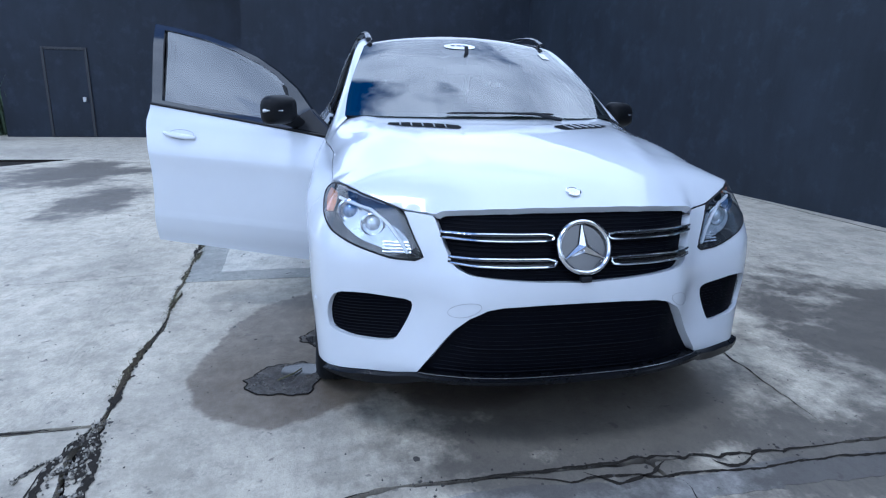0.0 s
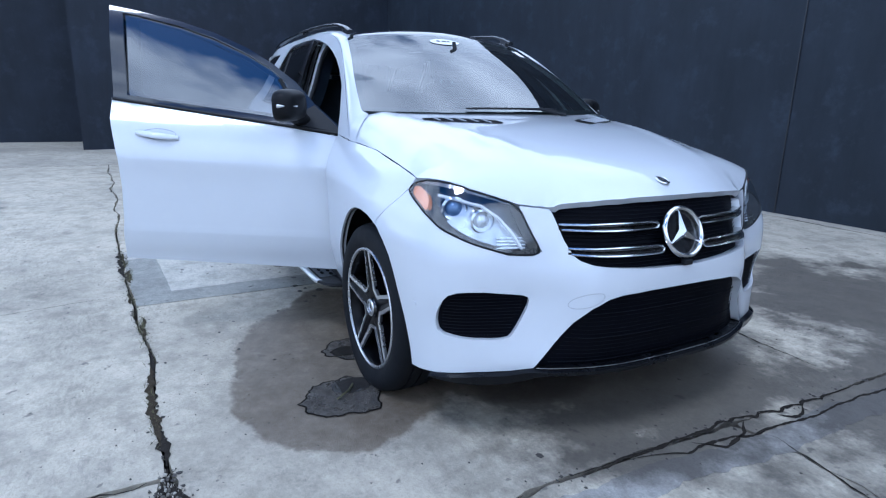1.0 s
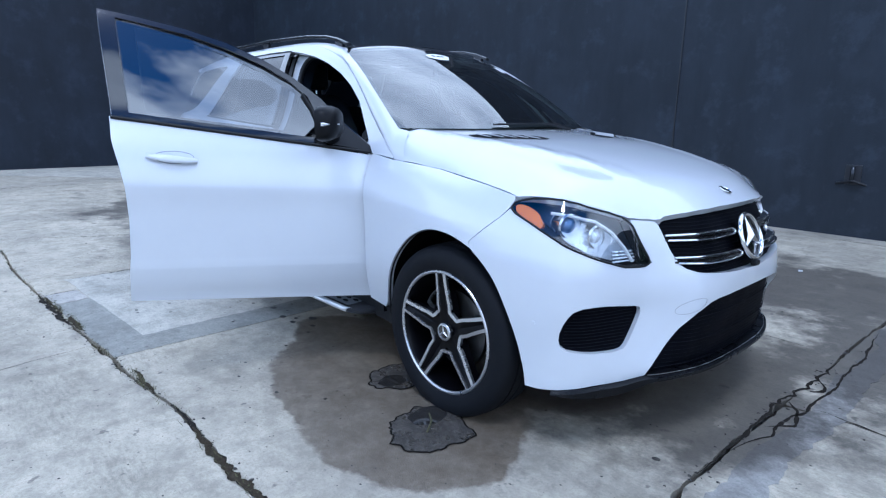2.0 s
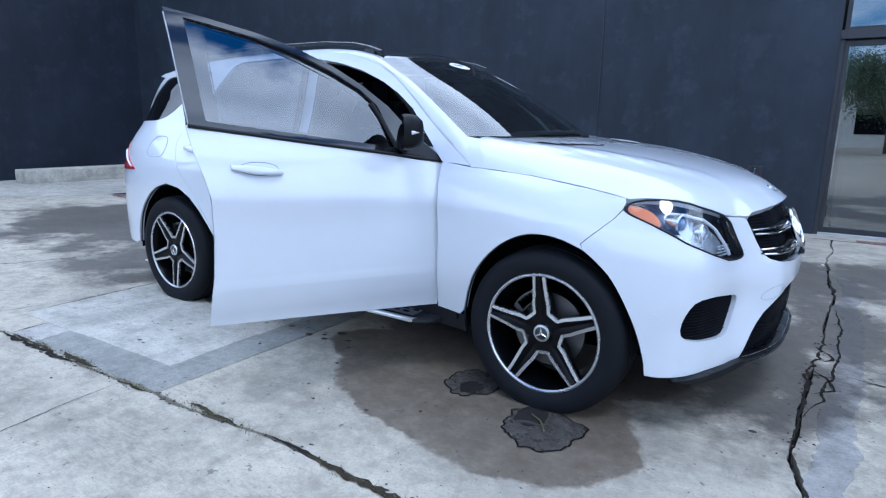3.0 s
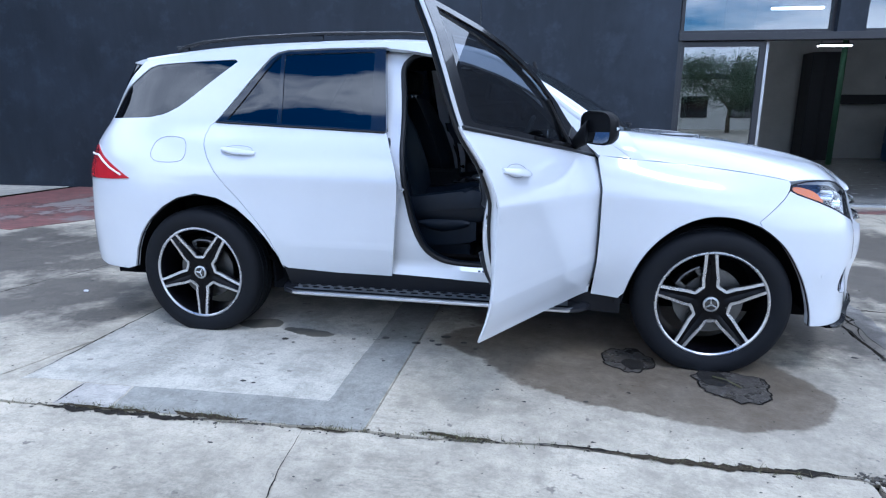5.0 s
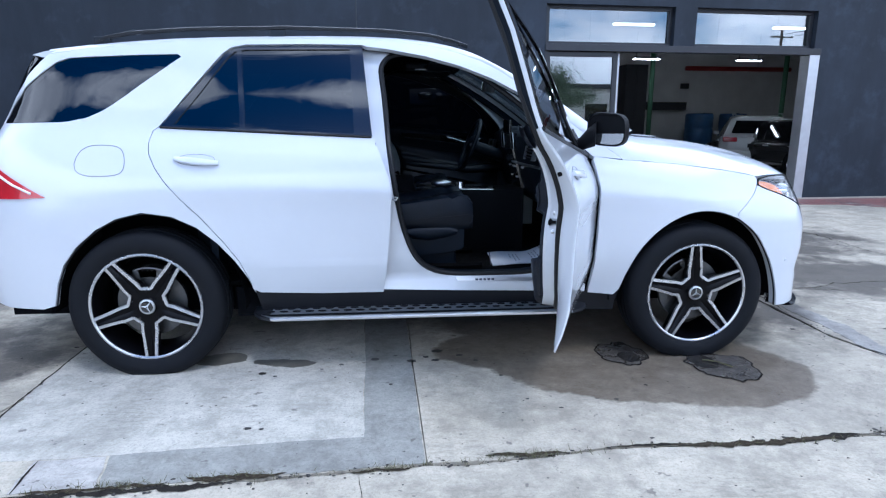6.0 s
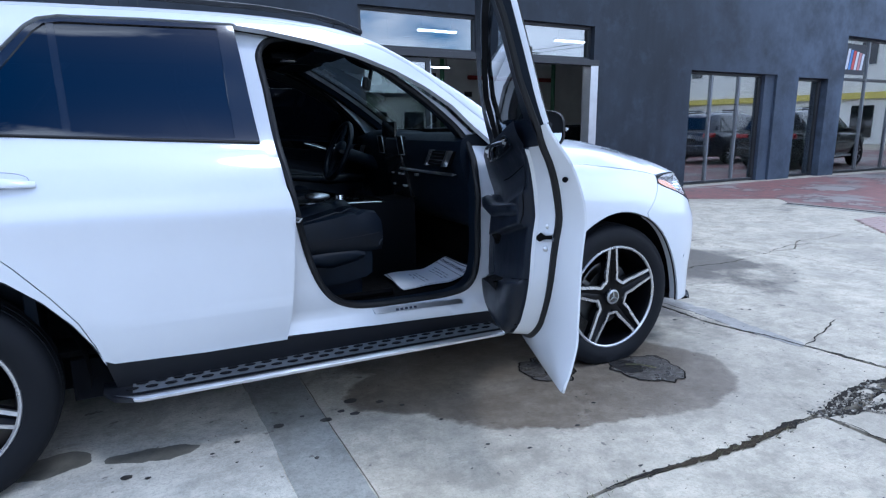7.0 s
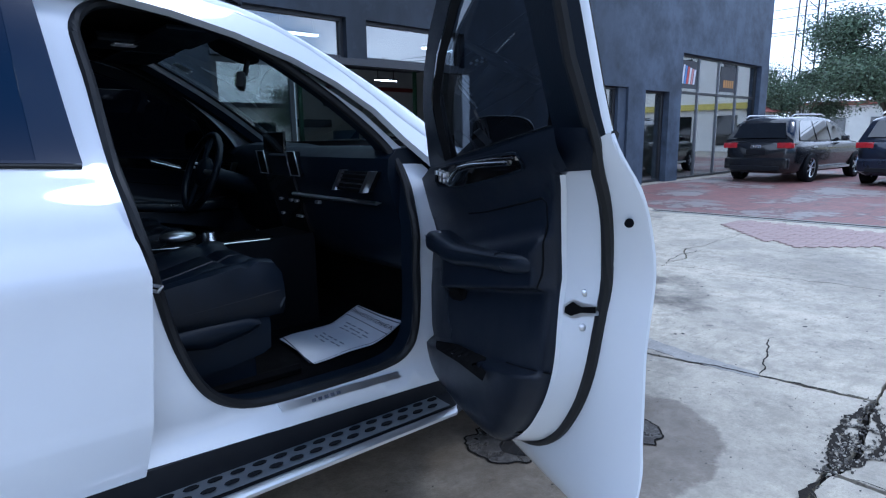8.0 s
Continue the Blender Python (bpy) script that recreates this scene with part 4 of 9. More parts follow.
LAMP_OUT = [(1.262, 0.955), (1.247, 0.984), (1.152, 1.005), (0.95, 1.0), (0.80, 0.968), (0.682, 0.93), (0.642, 0.84), (0.603, 0.766), (0.632, 0.749), (0.72, 0.754), (0.845, 0.793), (0.975, 0.84), (1.10, 0.893), (1.228, 0.935)]
FOG = [(0.926, 0.615), (0.962, 0.57), (0.984, 0.505), (0.97, 0.455), (0.886, 0.438), (0.79, 0.431), (0.711, 0.434), (0.689, 0.454), (0.654, 0.525), (0.636, 0.576), (0.645, 0.600), (0.722, 0.609), (0.83, 0.622)]
GRILLE = [(0, 0.952), (0.2, 0.951), (0.382, 0.946), (0.545, 0.936), (0.572, 0.925), (0.573, 0.905), (0.528, 0.817), (0.49, 0.757), (0.465, 0.740), (0.419, 0.727), (0.314, 0.715), (0.172, 0.704), (0, 0.697)]
INTAKE = [(0, 0.618), (0.168, 0.616), (0.29, 0.610), (0.345, 0.598), (0.411, 0.563), (0.476, 0.503), (0.54, 0.416), (0.607, 0.322), (0.56, 0.318), (0.3, 0.318), (0, 0.318)]

# bumper: a band round the nose between grille and intake, widening to the wheel arches
half = [(0, 0.697)] + GRILLE[::-1][1:8] + [(0.573, 0.905), (0.585, 0.918), (0.682, 0.928)] + LAMP_OUT[6:] + [(1.262, 0.953), (1.29, 0.918), (1.408, 0.808)] + eased(ARCH_F[:6])[::-1] + [(1.06, 0.283), (0.84, 0.302), (0.70, 0.306), (0.612, 0.318)] + INTAKE[:8][::-1]
half[-1] = (0, 0.618)
outline = half + [(-s, z) for s, z in half[::-1] if s > 1e-6]
fog_r, fog_l = round_off(FOG, 1), [(-s, z) for s, z in round_off(FOG, 1)]
bumper = sheet("front_bumper", outline, nose(), PAINT, car, step=0.045, edge=0.02, flange=0.05, gap=0.0008, holes=[fog_r, fog_l])
for sgn in (1, -1):
    sheet("fog_grille", [(sgn * s, z) for s, z in round_off(FOG, 1)], nose(-0.022), MESH_BLACK, bumper, "black honeycomb air intake", step=0.06, flange=0.0, gap=-0.006)
    bars = merge(*[tube([tuple(nose(-0.016)(sgn * s, z)) for s in np.arange(0.66, 0.97, 0.03) if inside(FOG, s, z)], 0.0016, 4) for z in np.arange(0.445, 0.61, 0.013) if sum(inside(FOG, s, z) for s in np.arange(0.66, 0.97, 0.03)) > 1])
    solid("fog_slats", bars, MESH_BLACK, bumper)
    p = nose(0.0)(sgn * 1.085, 0.545)
    sheet("parking_sensor", [(sgn * 1.085 + 0.011 * math.cos(a), 0.545 + 0.011 * math.sin(a)) for a in np.linspace(0, 2 * math.pi, 13)[:-1]], nose(0.0025), PAINT, bumper, step=0.05, edge=0.01, flange=0.004, gap=0)
for sgn in (1, -1):
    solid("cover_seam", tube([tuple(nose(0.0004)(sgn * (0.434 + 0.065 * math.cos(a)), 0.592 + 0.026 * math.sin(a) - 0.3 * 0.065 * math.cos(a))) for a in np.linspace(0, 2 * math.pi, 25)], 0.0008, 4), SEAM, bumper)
sheet("intake_mesh", both(INTAKE), nose(-0.035), MESH_BLACK, bumper, "black lower intake", step=0.06, flange=0.0, gap=-0.01)
rows = []
for k in range(17):
    z = 0.335 + k * 0.0165
    reach = [s for s in np.arange(0, 0.62, 0.02) if inside(INTAKE + [(-0.01, 0.318), (-0.01, 0.618)], s + 1e-4, z)]
    if len(reach) > 2:
        e = max(reach) - 0.025
        rows.append(tube([tuple(nose(-0.03)(s, z)) for s in np.linspace(-e, e, 25)], 0.0010 if k % 6 else 0.0026, 4))
solid("intake_slats", merge(*rows), MESH_BLACK, bumper)
# splitter lip under the bumper
lip = [[tuple(nose(o)(s, z)) for o, z in ((0.004, zt), (0.022, zt - 0.008), (0.024, zt - 0.022 - cr), (-0.01, zt - 0.034 - cr), (-0.12, zt - 0.03), (-0.12, zt))] for s in np.linspace(-1.0, 1.0, 61) for zt in [0.318 - 0.016 * min(1, max(0, (abs(s) - 0.62) / 0.1)) - 0.018 * max(0, (abs(s) - 0.8) / 0.26)] for cr in [0.022 * min(1, max(0, (abs(s) - 0.58) / 0.06)) * min(1, (1.0 - abs(s)) / 0.2) - 0.012 * max(0, abs(s) - 0.85) / 0.15]]
solid("splitter", loft(lip), LIP, bumper, "gloss black front lip")
solid("splitter_trim", tube([tuple(nose(0.006)(s, 0.322)) for s in np.linspace(-0.6, 0.6, 41)], 0.0011, 5), SATIN, bumper)

# grille
grille = sheet("grille", both(GRILLE), nose(-0.035), MESH_BLACK, car, "black radiator grille with chrome louvres and a round chrome emblem", step=0.06, flange=0.0, gap=-0.008)
rows = []
for k in range(19):
    z = 0.712 + k * 0.0128
    full = GRILLE + [(-0.01, 0.697), (-0.01, 0.952)]
    reach = [s for s in np.arange(0, 0.6, 0.02) if inside(full, s + 1e-4, z)]
    if len(reach) > 2:
        rows.append(tube([tuple(nose(-0.028)(s, z)) for s in np.linspace(-max(reach), max(reach), 31)], 0.0018, 4))
solid("grille_slats", merge(*rows), MESH_BLACK, grille)
for sgn in (1, -1):
    for za, zb, ua, ub in ((0.868, 0.843, 0.105, 0.548), (0.784, 0.757, 0.105, 0.508)):
        loop = [(ub, za - 0.002), ((ua + ub) / 2, za), (ua + 0.03, za - 0.001), (ua + 0.005, za - 0.008), (ua, (za + zb) / 2), (ua + 0.008, zb + 0.003), (ua + 0.04, zb), ((ua + ub) / 2, zb), (ub - 0.012, zb + 0.004)]
        blade = [[tuple(nose(o)(sgn * s, z)) for o, z in ((-0.028, za - .003), (0.0, za - 0.002), (0.004, za - .008), (-0.006, (za + zb) / 2), (0.004, zb + .008), (0.0, zb + 0.002), (-0.028, zb + .003))] for s in np.linspace(ua, ub, 24)]
        bar = solid("louvre", loft(blade), GLOSS_BLACK, grille, "gloss black louvre with chrome edges")
        solid("chrome_edge", tube([tuple(nose(0.004)(sgn * s, z)) for s, z in along(loop, 0.03)], 0.0042, 6), CHROME, grille)
star_m = Matrix.Translation((0.882, 0, 0.822)) @ pose(0, 0, 0, 0, -22, 0)
ring = [[star_m @ Vector((0.012 * math.cos(b) + 0.0, (0.094 + 0.0095 * math.sin(b)) * math.cos(a), (0.094 + 0.0095 * math.sin(b)) * math.sin(a))) for b in np.linspace(0, 2 * math.pi, 11)[:-1]] for a in np.linspace(0, 2 * math.pi, 61)]
solid("emblem_ring", loft(ring, True, False), CHROME, grille, "chrome ring emblem")
blades = []
for k in range(3):
    a = math.pi / 2 + k * 2 * math.pi / 3
    tip, l1, l2 = (math.cos(a) * 0.09, math.sin(a) * 0.09), (math.cos(a + 1.05) * 0.02, math.sin(a + 1.05) * 0.02), (math.cos(a - 1.05) * 0.02, math.sin(a - 1.05) * 0.02)
    v = [star_m @ Vector(p) for p in ((0.0, *tip), (0.0, *l1), (0.018, 0, 0), (0.0, *l2), (-0.008, 0, 0))]
    blades.append((v, [(0, 1, 2), (0, 2, 3), (0, 4, 1), (0, 3, 4)]))
solid("emblem_star", merge(*blades), CHROME, grille, smooth=False)
solid("emblem_back", ([star_m @ Vector((-0.008, 0.09 * math.cos(a), 0.09 * math.sin(a))) for a in np.linspace(0, 2 * math.pi, 41)[:-1]], [tuple(range(40))]), GLOSS_BLACK, grille)
boxes("front_camera", [(0.905, 0.93, -0.02, 0.02, 0.700, 0.722)], PLASTIC, grille, bevel=0.005)

# headlights
for side in (-1, 1):
    lamp_o = round_off(LAMP_OUT, 1)
    hl = sheet("headlight", lamp_o, on(-0.075, side), LAMP_DARK, car, "clear headlight with an amber side reflector", step=0.06, flange=0.0, gap=0.004)
    rim_o = densify(inset(lamp_o, 0.002), 0.02)
    solid("lamp_rim", loft([[tuple(skin(u, z, off, side)) for u, z in rim_o] for off in (-0.078, -0.03, -0.002)], True, False), PLASTIC, hl, "black headlight rim")
    solid("lamp_seal", tube([tuple(skin(u, z, -0.001, side)) for u, z in rim_o + rim_o[:1]], 0.0045, 5), SEAL, hl)
    sheet("lens", lamp_o, on(0.001, side), LENS, hl, step=0.045, edge=0.02, flange=0.01, gap=0.003).visible_shadow = False
    sheet("amber_reflector", round_off([(1.252, 0.968), (1.215, 0.972), (1.15, 0.955), (1.108, 0.928), (1.092, 0.898), (1.134, 0.894), (1.199, 0.918), (1.24, 0.945)], 1), on(-0.012, side), AMBER, hl, "amber reflector", step=0.05, flange=0.02, gap=0)
    sheet("reflector", round_off([(1.09, 0.90), (0.97, 0.85), (0.84, 0.80), (0.72, 0.765), (0.655, 0.775), (0.69, 0.835), (0.78, 0.888), (0.95, 0.938), (1.08, 0.950)], 1), on(-0.058, side), LAMP_IN, hl, "silver reflector bowl", step=0.05, flange=0.0, gap=0)
    for u, z, r, m in ((1.0, 0.905, 0.042, BLUE_LENS), (0.82, 0.865, 0.040, LAMP_IN)):
        p, q = Vector(skin(u, z, -0.02, side)), Vector(skin(u, z, -0.08, side))
        axis = ((p - q).normalized() + Vector((1.6, 0, 0))).normalized()
        rot = Vector((0, 0, 1)).rotation_difference(axis).to_matrix().to_4x4()
        bm = bmesh.new()
        bmesh.ops.create_uvsphere(bm, u_segments=20, v_segments=12, radius=r * 0.8, matrix=Matrix.Translation(q + axis * 0.012) @ rot)
        part("projector", bm, m, hl, "round projector lens", smooth=True)
        rr = [[Matrix.Translation(q + axis * h) @ rot @ Vector((rad * math.cos(a), rad * math.sin(a), 0)) for a in np.linspace(0, 2 * math.pi, 25)[:-1]] for rad, h in ((r * 1.15, -0.02), (r * 1.15, 0.035), (r * 0.98, 0.04), (r * 0.9, 0.02))]
        solid("projector_ring", loft(rr, True, False), CHROME, hl)
    brow = [(1.08, 0.972), (0.95, 0.966), (0.82, 0.945), (0.75, 0.90), (0.70, 0.845), (0.665, 0.79)]
    solid("light_strip", tube([tuple(skin(u, z - 0.022, -0.026, side)) for u, z in along(brow, 0.03)], 0.0065, 6), STICKER, hl, "white daytime running light strip")
    sheet("end_cap", round_off([(0.612, 0.768), (0.64, 0.842), (0.68, 0.922), (0.715, 0.925), (0.675, 0.84), (0.645, 0.765)], 1), on(-0.02, side), LINER, hl, "black lamp end", step=0.05, flange=0.01, gap=0)
    solid("ribs", merge(*[tube([tuple(skin(u, z, -0.03, side)) for u in np.linspace(0.655, 0.76, 6)], 0.004, 4) for z in (0.772, 0.784, 0.796, 0.808)]), LAMP_IN, hl)

# bonnet
EDGE_PTS = [tuple(skin(u, z, -0.0008)) for u, z in ((2.03, 1.091), (1.9, 1.083), (1.722, 1.067), (1.56, 1.048), (1.411, 1.028), (1.30, 1.010), (1.247, 0.998), (1.152, 1.006), (1.05, 1.005), (0.95, 0.999), (0.87, 0.984), (0.80, 0.968), (0.74, 0.951), (0.682, 0.933))] + [(0.70, -0.535, 0.928), (0.735, -0.505, 0.925)]
EDGE_X = [p[0] for p in EDGE_PTS]
Z_MID = pchip([-0.55, -0.3, 0, 0.3, 0.55, 0.70, 0.80, 0.90], [1.236, 1.220, 1.194, 1.147, 1.090, 1.042, 1.0, 0.95])
Z_GAP = pchip(EDGE_X + [0.79, 0.84], [p[2] for p in EDGE_PTS] + [0.905, 0.89])
Y_GAP = pchip(EDGE_X + [0.79, 0.84], [-p[1] for p in EDGE_PTS] + [0.495, 0.49])
FALL = pchip([-0.55, -0.3, 0.0, 0.35, 0.6, 0.8], [20, 12, 7.5, 4.5, 3.2, 3.0])
LIP_X = pchip([0, 0.1, 0.25, 0.37, 0.45, 0.52], [0.818, 0.816, 0.802, 0.776, 0.75, 0.728])


def bonnet_raw(x, y):
    w = float(Y_GAP(x))
    q = min(abs(y) / w, 1.05)
    zc, ze = float(Z_MID(x)), float(Z_GAP(x))
    droop = 0.010 + 0.016 * min(max((x + 0.5) / 0.25, 0), 1)
    z = zc - droop * q * q - (zc - droop - ze) * q ** float(FALL(x))
    crease = 0.66 - 0.30 * min(max((x + 0.4) / 1.2, 0), 1)
    d, fade = abs(y) - crease, min(max((0.68 - x) / 0.35, 0), 1)
    return z + fade * (0.007 * math.exp(-(d / 0.045) ** 2) - 0.005 * math.exp(-((d - 0.09) / 0.07) ** 2))


def bonnet_at(x, y):
    """The bonnet; its front end rolls down to the top edge of the grille."""
    z, a = bonnet_raw(x, y), abs(y)
    if a < 0.52:
        reach, end = 0.16, float(LIP_X(a))
        start = end - reach
        if x > start:
            t = min((x - start) / reach, 1.1)
            z0 = bonnet_raw(start, y)
            m0 = (z0 - bonnet_raw(start - 0.02, y)) / 0.02 * reach
            z1, m1 = 0.957 - 0.02 * (a / 0.5) ** 2, -0.75 * reach
            roll = (1 + 2 * t) * (1 - t) ** 2 * z0 + t * (1 - t) ** 2 * m0 + t * t * (3 - 2 * t) * z1 + t * t * (t - 1) * m1
            k = min(max((0.52 - a) / 0.05, 0), 1)
            z = z * (1 - k) + roll * k
    return (x, y, z)


side_line = [(p[0], -p[1]) for p in EDGE_PTS[:7]]
lamp_line = [(p[0], -p[1]) for p in EDGE_PTS[7:]]
front_line = [(float(LIP_X(a)), a) for a in (0.49, 0.45, 0.37, 0.25, 0.1)]
halfb = [(-0.375, 0.0), (-0.385, 0.25), (-0.425, 0.5), (-0.48, 0.66), (-0.51, 0.738), (-0.485, 0.79)] + side_line + lamp_line + front_line
outline = halfb + [(0.818, 0.0)] + [(x, -y) for x, y in halfb[::-1] if y > 0]
VENT = [(-0.285, 0.55), (-0.165, 0.575), (0.0, 0.285), (-0.02, 0.245), (-0.125, 0.25)]
vents = [round_off(VENT, 1), [(x, -y) for x, y in round_off(VENT, 1)]]
bonnet = sheet("bonnet", outline, bonnet_at, PAINT, car, step=0.05, edge=0.02, flange=0.03, gap=0.0006, holes=vents)
for sg in (1, -1):
    solid("shut_line", tube([bonnet_at(x, sg * y) for x, y in ((-0.51, 0.738), (-0.498, 0.765), (-0.485, 0.79), (-0.47, 0.81))] + [(EDGE_PTS[0][0], -sg * EDGE_PTS[0][1], EDGE_PTS[0][2])], 0.0022, 5), SEAL, bonnet)
for v in vents:
    sheet("bonnet_vent", v, lambda x, y: (x, y, bonnet_at(x, y)[2] + 0.003), LINER, bonnet, "black slatted bonnet vent", step=0.08, flange=0.0, gap=-0.006)
    sg = 1 if v[0][1] > 0 else -1
    fins = []
    for k in range(5):
        t = (k + 0.5) / 5
        a, b = Vector((-0.285 + 0.16 * t, 0)), None
        y = 0.53 - 0.25 * t
        xa = -0.27 + 0.165 * t
        fins.append(tube([(xa, sg * y, bonnet_at(xa, sg * y)[2] + 0.004), (xa + 0.11, sg * (y + 0.012), bonnet_at(xa + 0.11, sg * y)[2] + 0.004)], 0.0045, 4))
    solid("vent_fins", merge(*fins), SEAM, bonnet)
em = Matrix.Translation(bonnet_at(0.754, 0)) @ pose(0, 0, 0.001, 0, 24, 0)
solid("bonnet_badge", ([em @ Vector((r * math.cos(a), r * math.sin(a), h)) for r, h in ((0.029, 0), (0.029, 0.003), (0.024, 0.005), (0.023, 0.003)) for a in np.linspace(0, 2 * math.pi, 29)[:-1]] + [em @ Vector((0, 0, 0.004))],
    [(i * 28 + j, i * 28 + (j + 1) % 28, (i + 1) * 28 + (j + 1) % 28, (i + 1) * 28 + j) for i in range(3) for j in range(28)] + [(84 + j, 84 + (j + 1) % 28, 112) for j in range(28)]), CHROME, bonnet, "small round chrome badge")

# sides
SHARP = [CREASE_Z + d for d in (-0.05, -0.037, -0.03, -0.022, -0.012, -0.003, 0.006, 0.02)] + [LEDGE_Z + d for d in (-0.02, -0.006, 0.004, 0.014, 0.024, 0.034, 0.05)]
DOOR_TOP = [(2.36, 1.262), (2.457, 1.362), (2.58, 1.446), (2.714, 1.515), (2.88, 1.578), (3.054, 1.625), (3.26, 1.662), (3.372, 1.674)]
F_EDGE = [(2.19, 0.372), (2.166, 0.55), (2.160, 0.70), (2.160, 0.946), (2.188, 1.095)]
R_EDGE = [(3.336, 1.208), (3.30, 1.12), (3.262, 1.02), (3.245, 0.937), (3.255, 0.78), (3.275, 0.55), (3.297, 0.40)]
REAR_EDGE = [(4.405, 1.258), (4.43, 1.24), (4.44, 1.183), (4.43, 1.131), (4.395, 1.065), (4.345, 1.0), (4.27, 0.91), (4.186, 0.82), (4.09, 0.70), (4.02, 0.598), (3.98, 0.50), (3.962, 0.436)]
SIDE_TOP = [(5.068, 1.624), (4.86, 1.647), (4.655, 1.667), (4.35, 1.693), (4.068, 1.707), (3.7, 1.715), (3.377, 1.714), (3.2, 1.705), (3.021, 1.684), (2.88, 1.648), (2.756, 1.604), (2.65, 1.548), (2.551, 1.482), (2.45, 1.405), (2.35, 1.325), (2.2, 1.215), (2.08, 1.135), (2.03, 1.095)]
QUARTER_GLASS = [(5.46, 1.277), (5.2, 1.277), (4.88, 1.284), (4.77, 1.305), (4.685, 1.346), (4.45, 1.508), (4.283, 1.625), (4.6, 1.615), (4.96, 1.60), (5.2, 1.455)]
RW = [(4.398, 1.262), (4.24, 1.445), (4.085, 1.628), (4.045, 1.655), (3.99, 1.668), (3.7, 1.675), (3.385, 1.674), (3.34, 1.214)]

for side in (-1, 1):
    fender = [(2.03, 1.09), (1.99, 1.088), (1.722, 1.066), (1.411, 1.027), (1.262, 1.0), (1.255, 0.985), (1.264, 0.957), (1.29, 0.92), (1.41, 0.808)] + eased(ARCH_F[5:-1]) + [(2.045, 0.358)] + [(2.185, 0.371)] + F_EDGE[1:] + [(2.18, 1.11)]
    sheet("front_fender", fender, on(0, side), PAINT, car, rows=SHARP[:8], step=0.045, edge=0.02, flange=0.03, gap=0.0009)
    body = ARCH_R + [(5.0, 0.36), (5.2, 0.36), (5.34, 0.385), (5.37, 0.60), (5.39, 0.92), (5.44, 1.15), (5.52, 1.272), (5.3, 1.44)] + SIDE_TOP + [(2.188, 1.108), (2.26, 1.17)] + DOOR_TOP + [(3.383, 1.682), (3.7, 1.683), (3.99, 1.677), (4.055, 1.662), (4.095, 1.632)] + REAR_EDGE
    body_side = sheet("body_side", body, on(0, side), PAINT, car, rows=SHARP[:8], step=0.05, edge=0.022, flange=0.03, holes=[round_off(QUARTER_GLASS, 1, 0.12)])
    sheet("quarter_window", round_off(QUARTER_GLASS, 1, 0.12), on(-0.006, side), GLASS_DARK, car, "dark tinted rear quarter window", step=0.07, flange=0.006, gap=-0.006)
    fuel = round_off([(4.79, 1.03), (4.575, 1.026), (4.535, 1.06), (4.55, 1.145), (4.605, 1.174), (4.77, 1.171)], 2)
    if side < 0:
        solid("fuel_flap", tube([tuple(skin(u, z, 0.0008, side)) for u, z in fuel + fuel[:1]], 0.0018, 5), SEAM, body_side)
    door = [(u, z) for u, z in R_EDGE] + [(3.62, 0.402), (3.93, 0.418)] + REAR_EDGE[::-1] + [(3.9, 1.238)]
    rear_door = sheet("rear_door", door, on(0, side), PAINT, car, "white rear door with a tinted window and black surround", rows=SHARP, step=0.05, edge=0.022, flange=0.03)
    glass_o = [(4.33, 1.272), (4.21, 1.42), (4.07, 1.608), (4.035, 1.640), (3.98, 1.65), (3.45, 1.657), (3.435, 1.228)]
    sheet("window_surround", RW, on(-0.001, side), GLOSS_BLACK, rear_door, "black window surround", step=0.08, flange=0.02, gap=0.002, holes=[glass_o])
    sheet("window_glass", glass_o, on(-0.008, side), GLASS_DARK, rear_door, "dark tinted glass", step=0.08, flange=0.004, gap=-0.004)
    sheet("window_bar", [(3.98, 1.252), (4.005, 1.252), (4.028, 1.643), (4.004, 1.645)], on(-0.003, side), GLOSS_BLACK, rear_door, step=0.08, flange=0.006, gap=0)
    solid("belt_trim", tube([tuple(skin(u, 1.208 + (u - 3.336) * 0.047, 0.004, side)) for u in np.linspace(3.345, 4.395, 15)], 0.006, 6), SEAL, rear_door)
    def handle(parent, u0, u1, z, tilt):
        pull = []
        for t in np.linspace(0, 1, 15):
            u = u0 + (u1 - u0) * t
            o = 0.012 + 0.026 * math.sin(math.pi * t) ** 0.6
            h = 0.010 + 0.006 * math.sin(math.pi * t)
            zz = z + tilt * t
            pull.append([tuple(skin(u, zz + h * math.sin(a), o + 0.009 * math.cos(a) - 0.008, side)) for a in np.linspace(0, 2 * math.pi, 11)[:-1]])
        solid("door_handle", loft(pull), PAINT, parent, "white pull handle")
        cup = [(u0 + 0.02 + (u1 - u0 - 0.03) * (0.5 - 0.5 * math.cos(a)), z + tilt * 0.5 + 0.004 + 0.026 * math.sin(a)) for a in np.linspace(0, 2 * math.pi, 25)[:-1]]
        sheet("handle_recess", cup, on(0.0012, side), PAINT, parent, step=0.05, flange=0.003, gap=0, flip=False)
        # the recess's shade, drawn as a grey line round the cup
        solid("recess_shade", tube([tuple(skin(u, z, 0.001, side)) for u, z in cup + cup[:1]], 0.0016, 4), SEAM, parent)
    handle(rear_door, 4.09, 4.305, 1.088, 0.022)
    sheet("sill", [(2.03, 0.355), (2.19, 0.378), (3.30, 0.408), (3.96, 0.43), (3.93, 0.30), (2.03, 0.26)], on(-0.012, side), PLASTIC, car, "black plastic sill", step=0.08, flange=0.02, gap=0)
    # tail lamp
    tl = [(5.40, 1.10), (5.30, 1.118), (5.12, 1.03), (4.912, 0.926), (5.05, 0.918), (5.2, 0.916), (5.40, 0.92)]
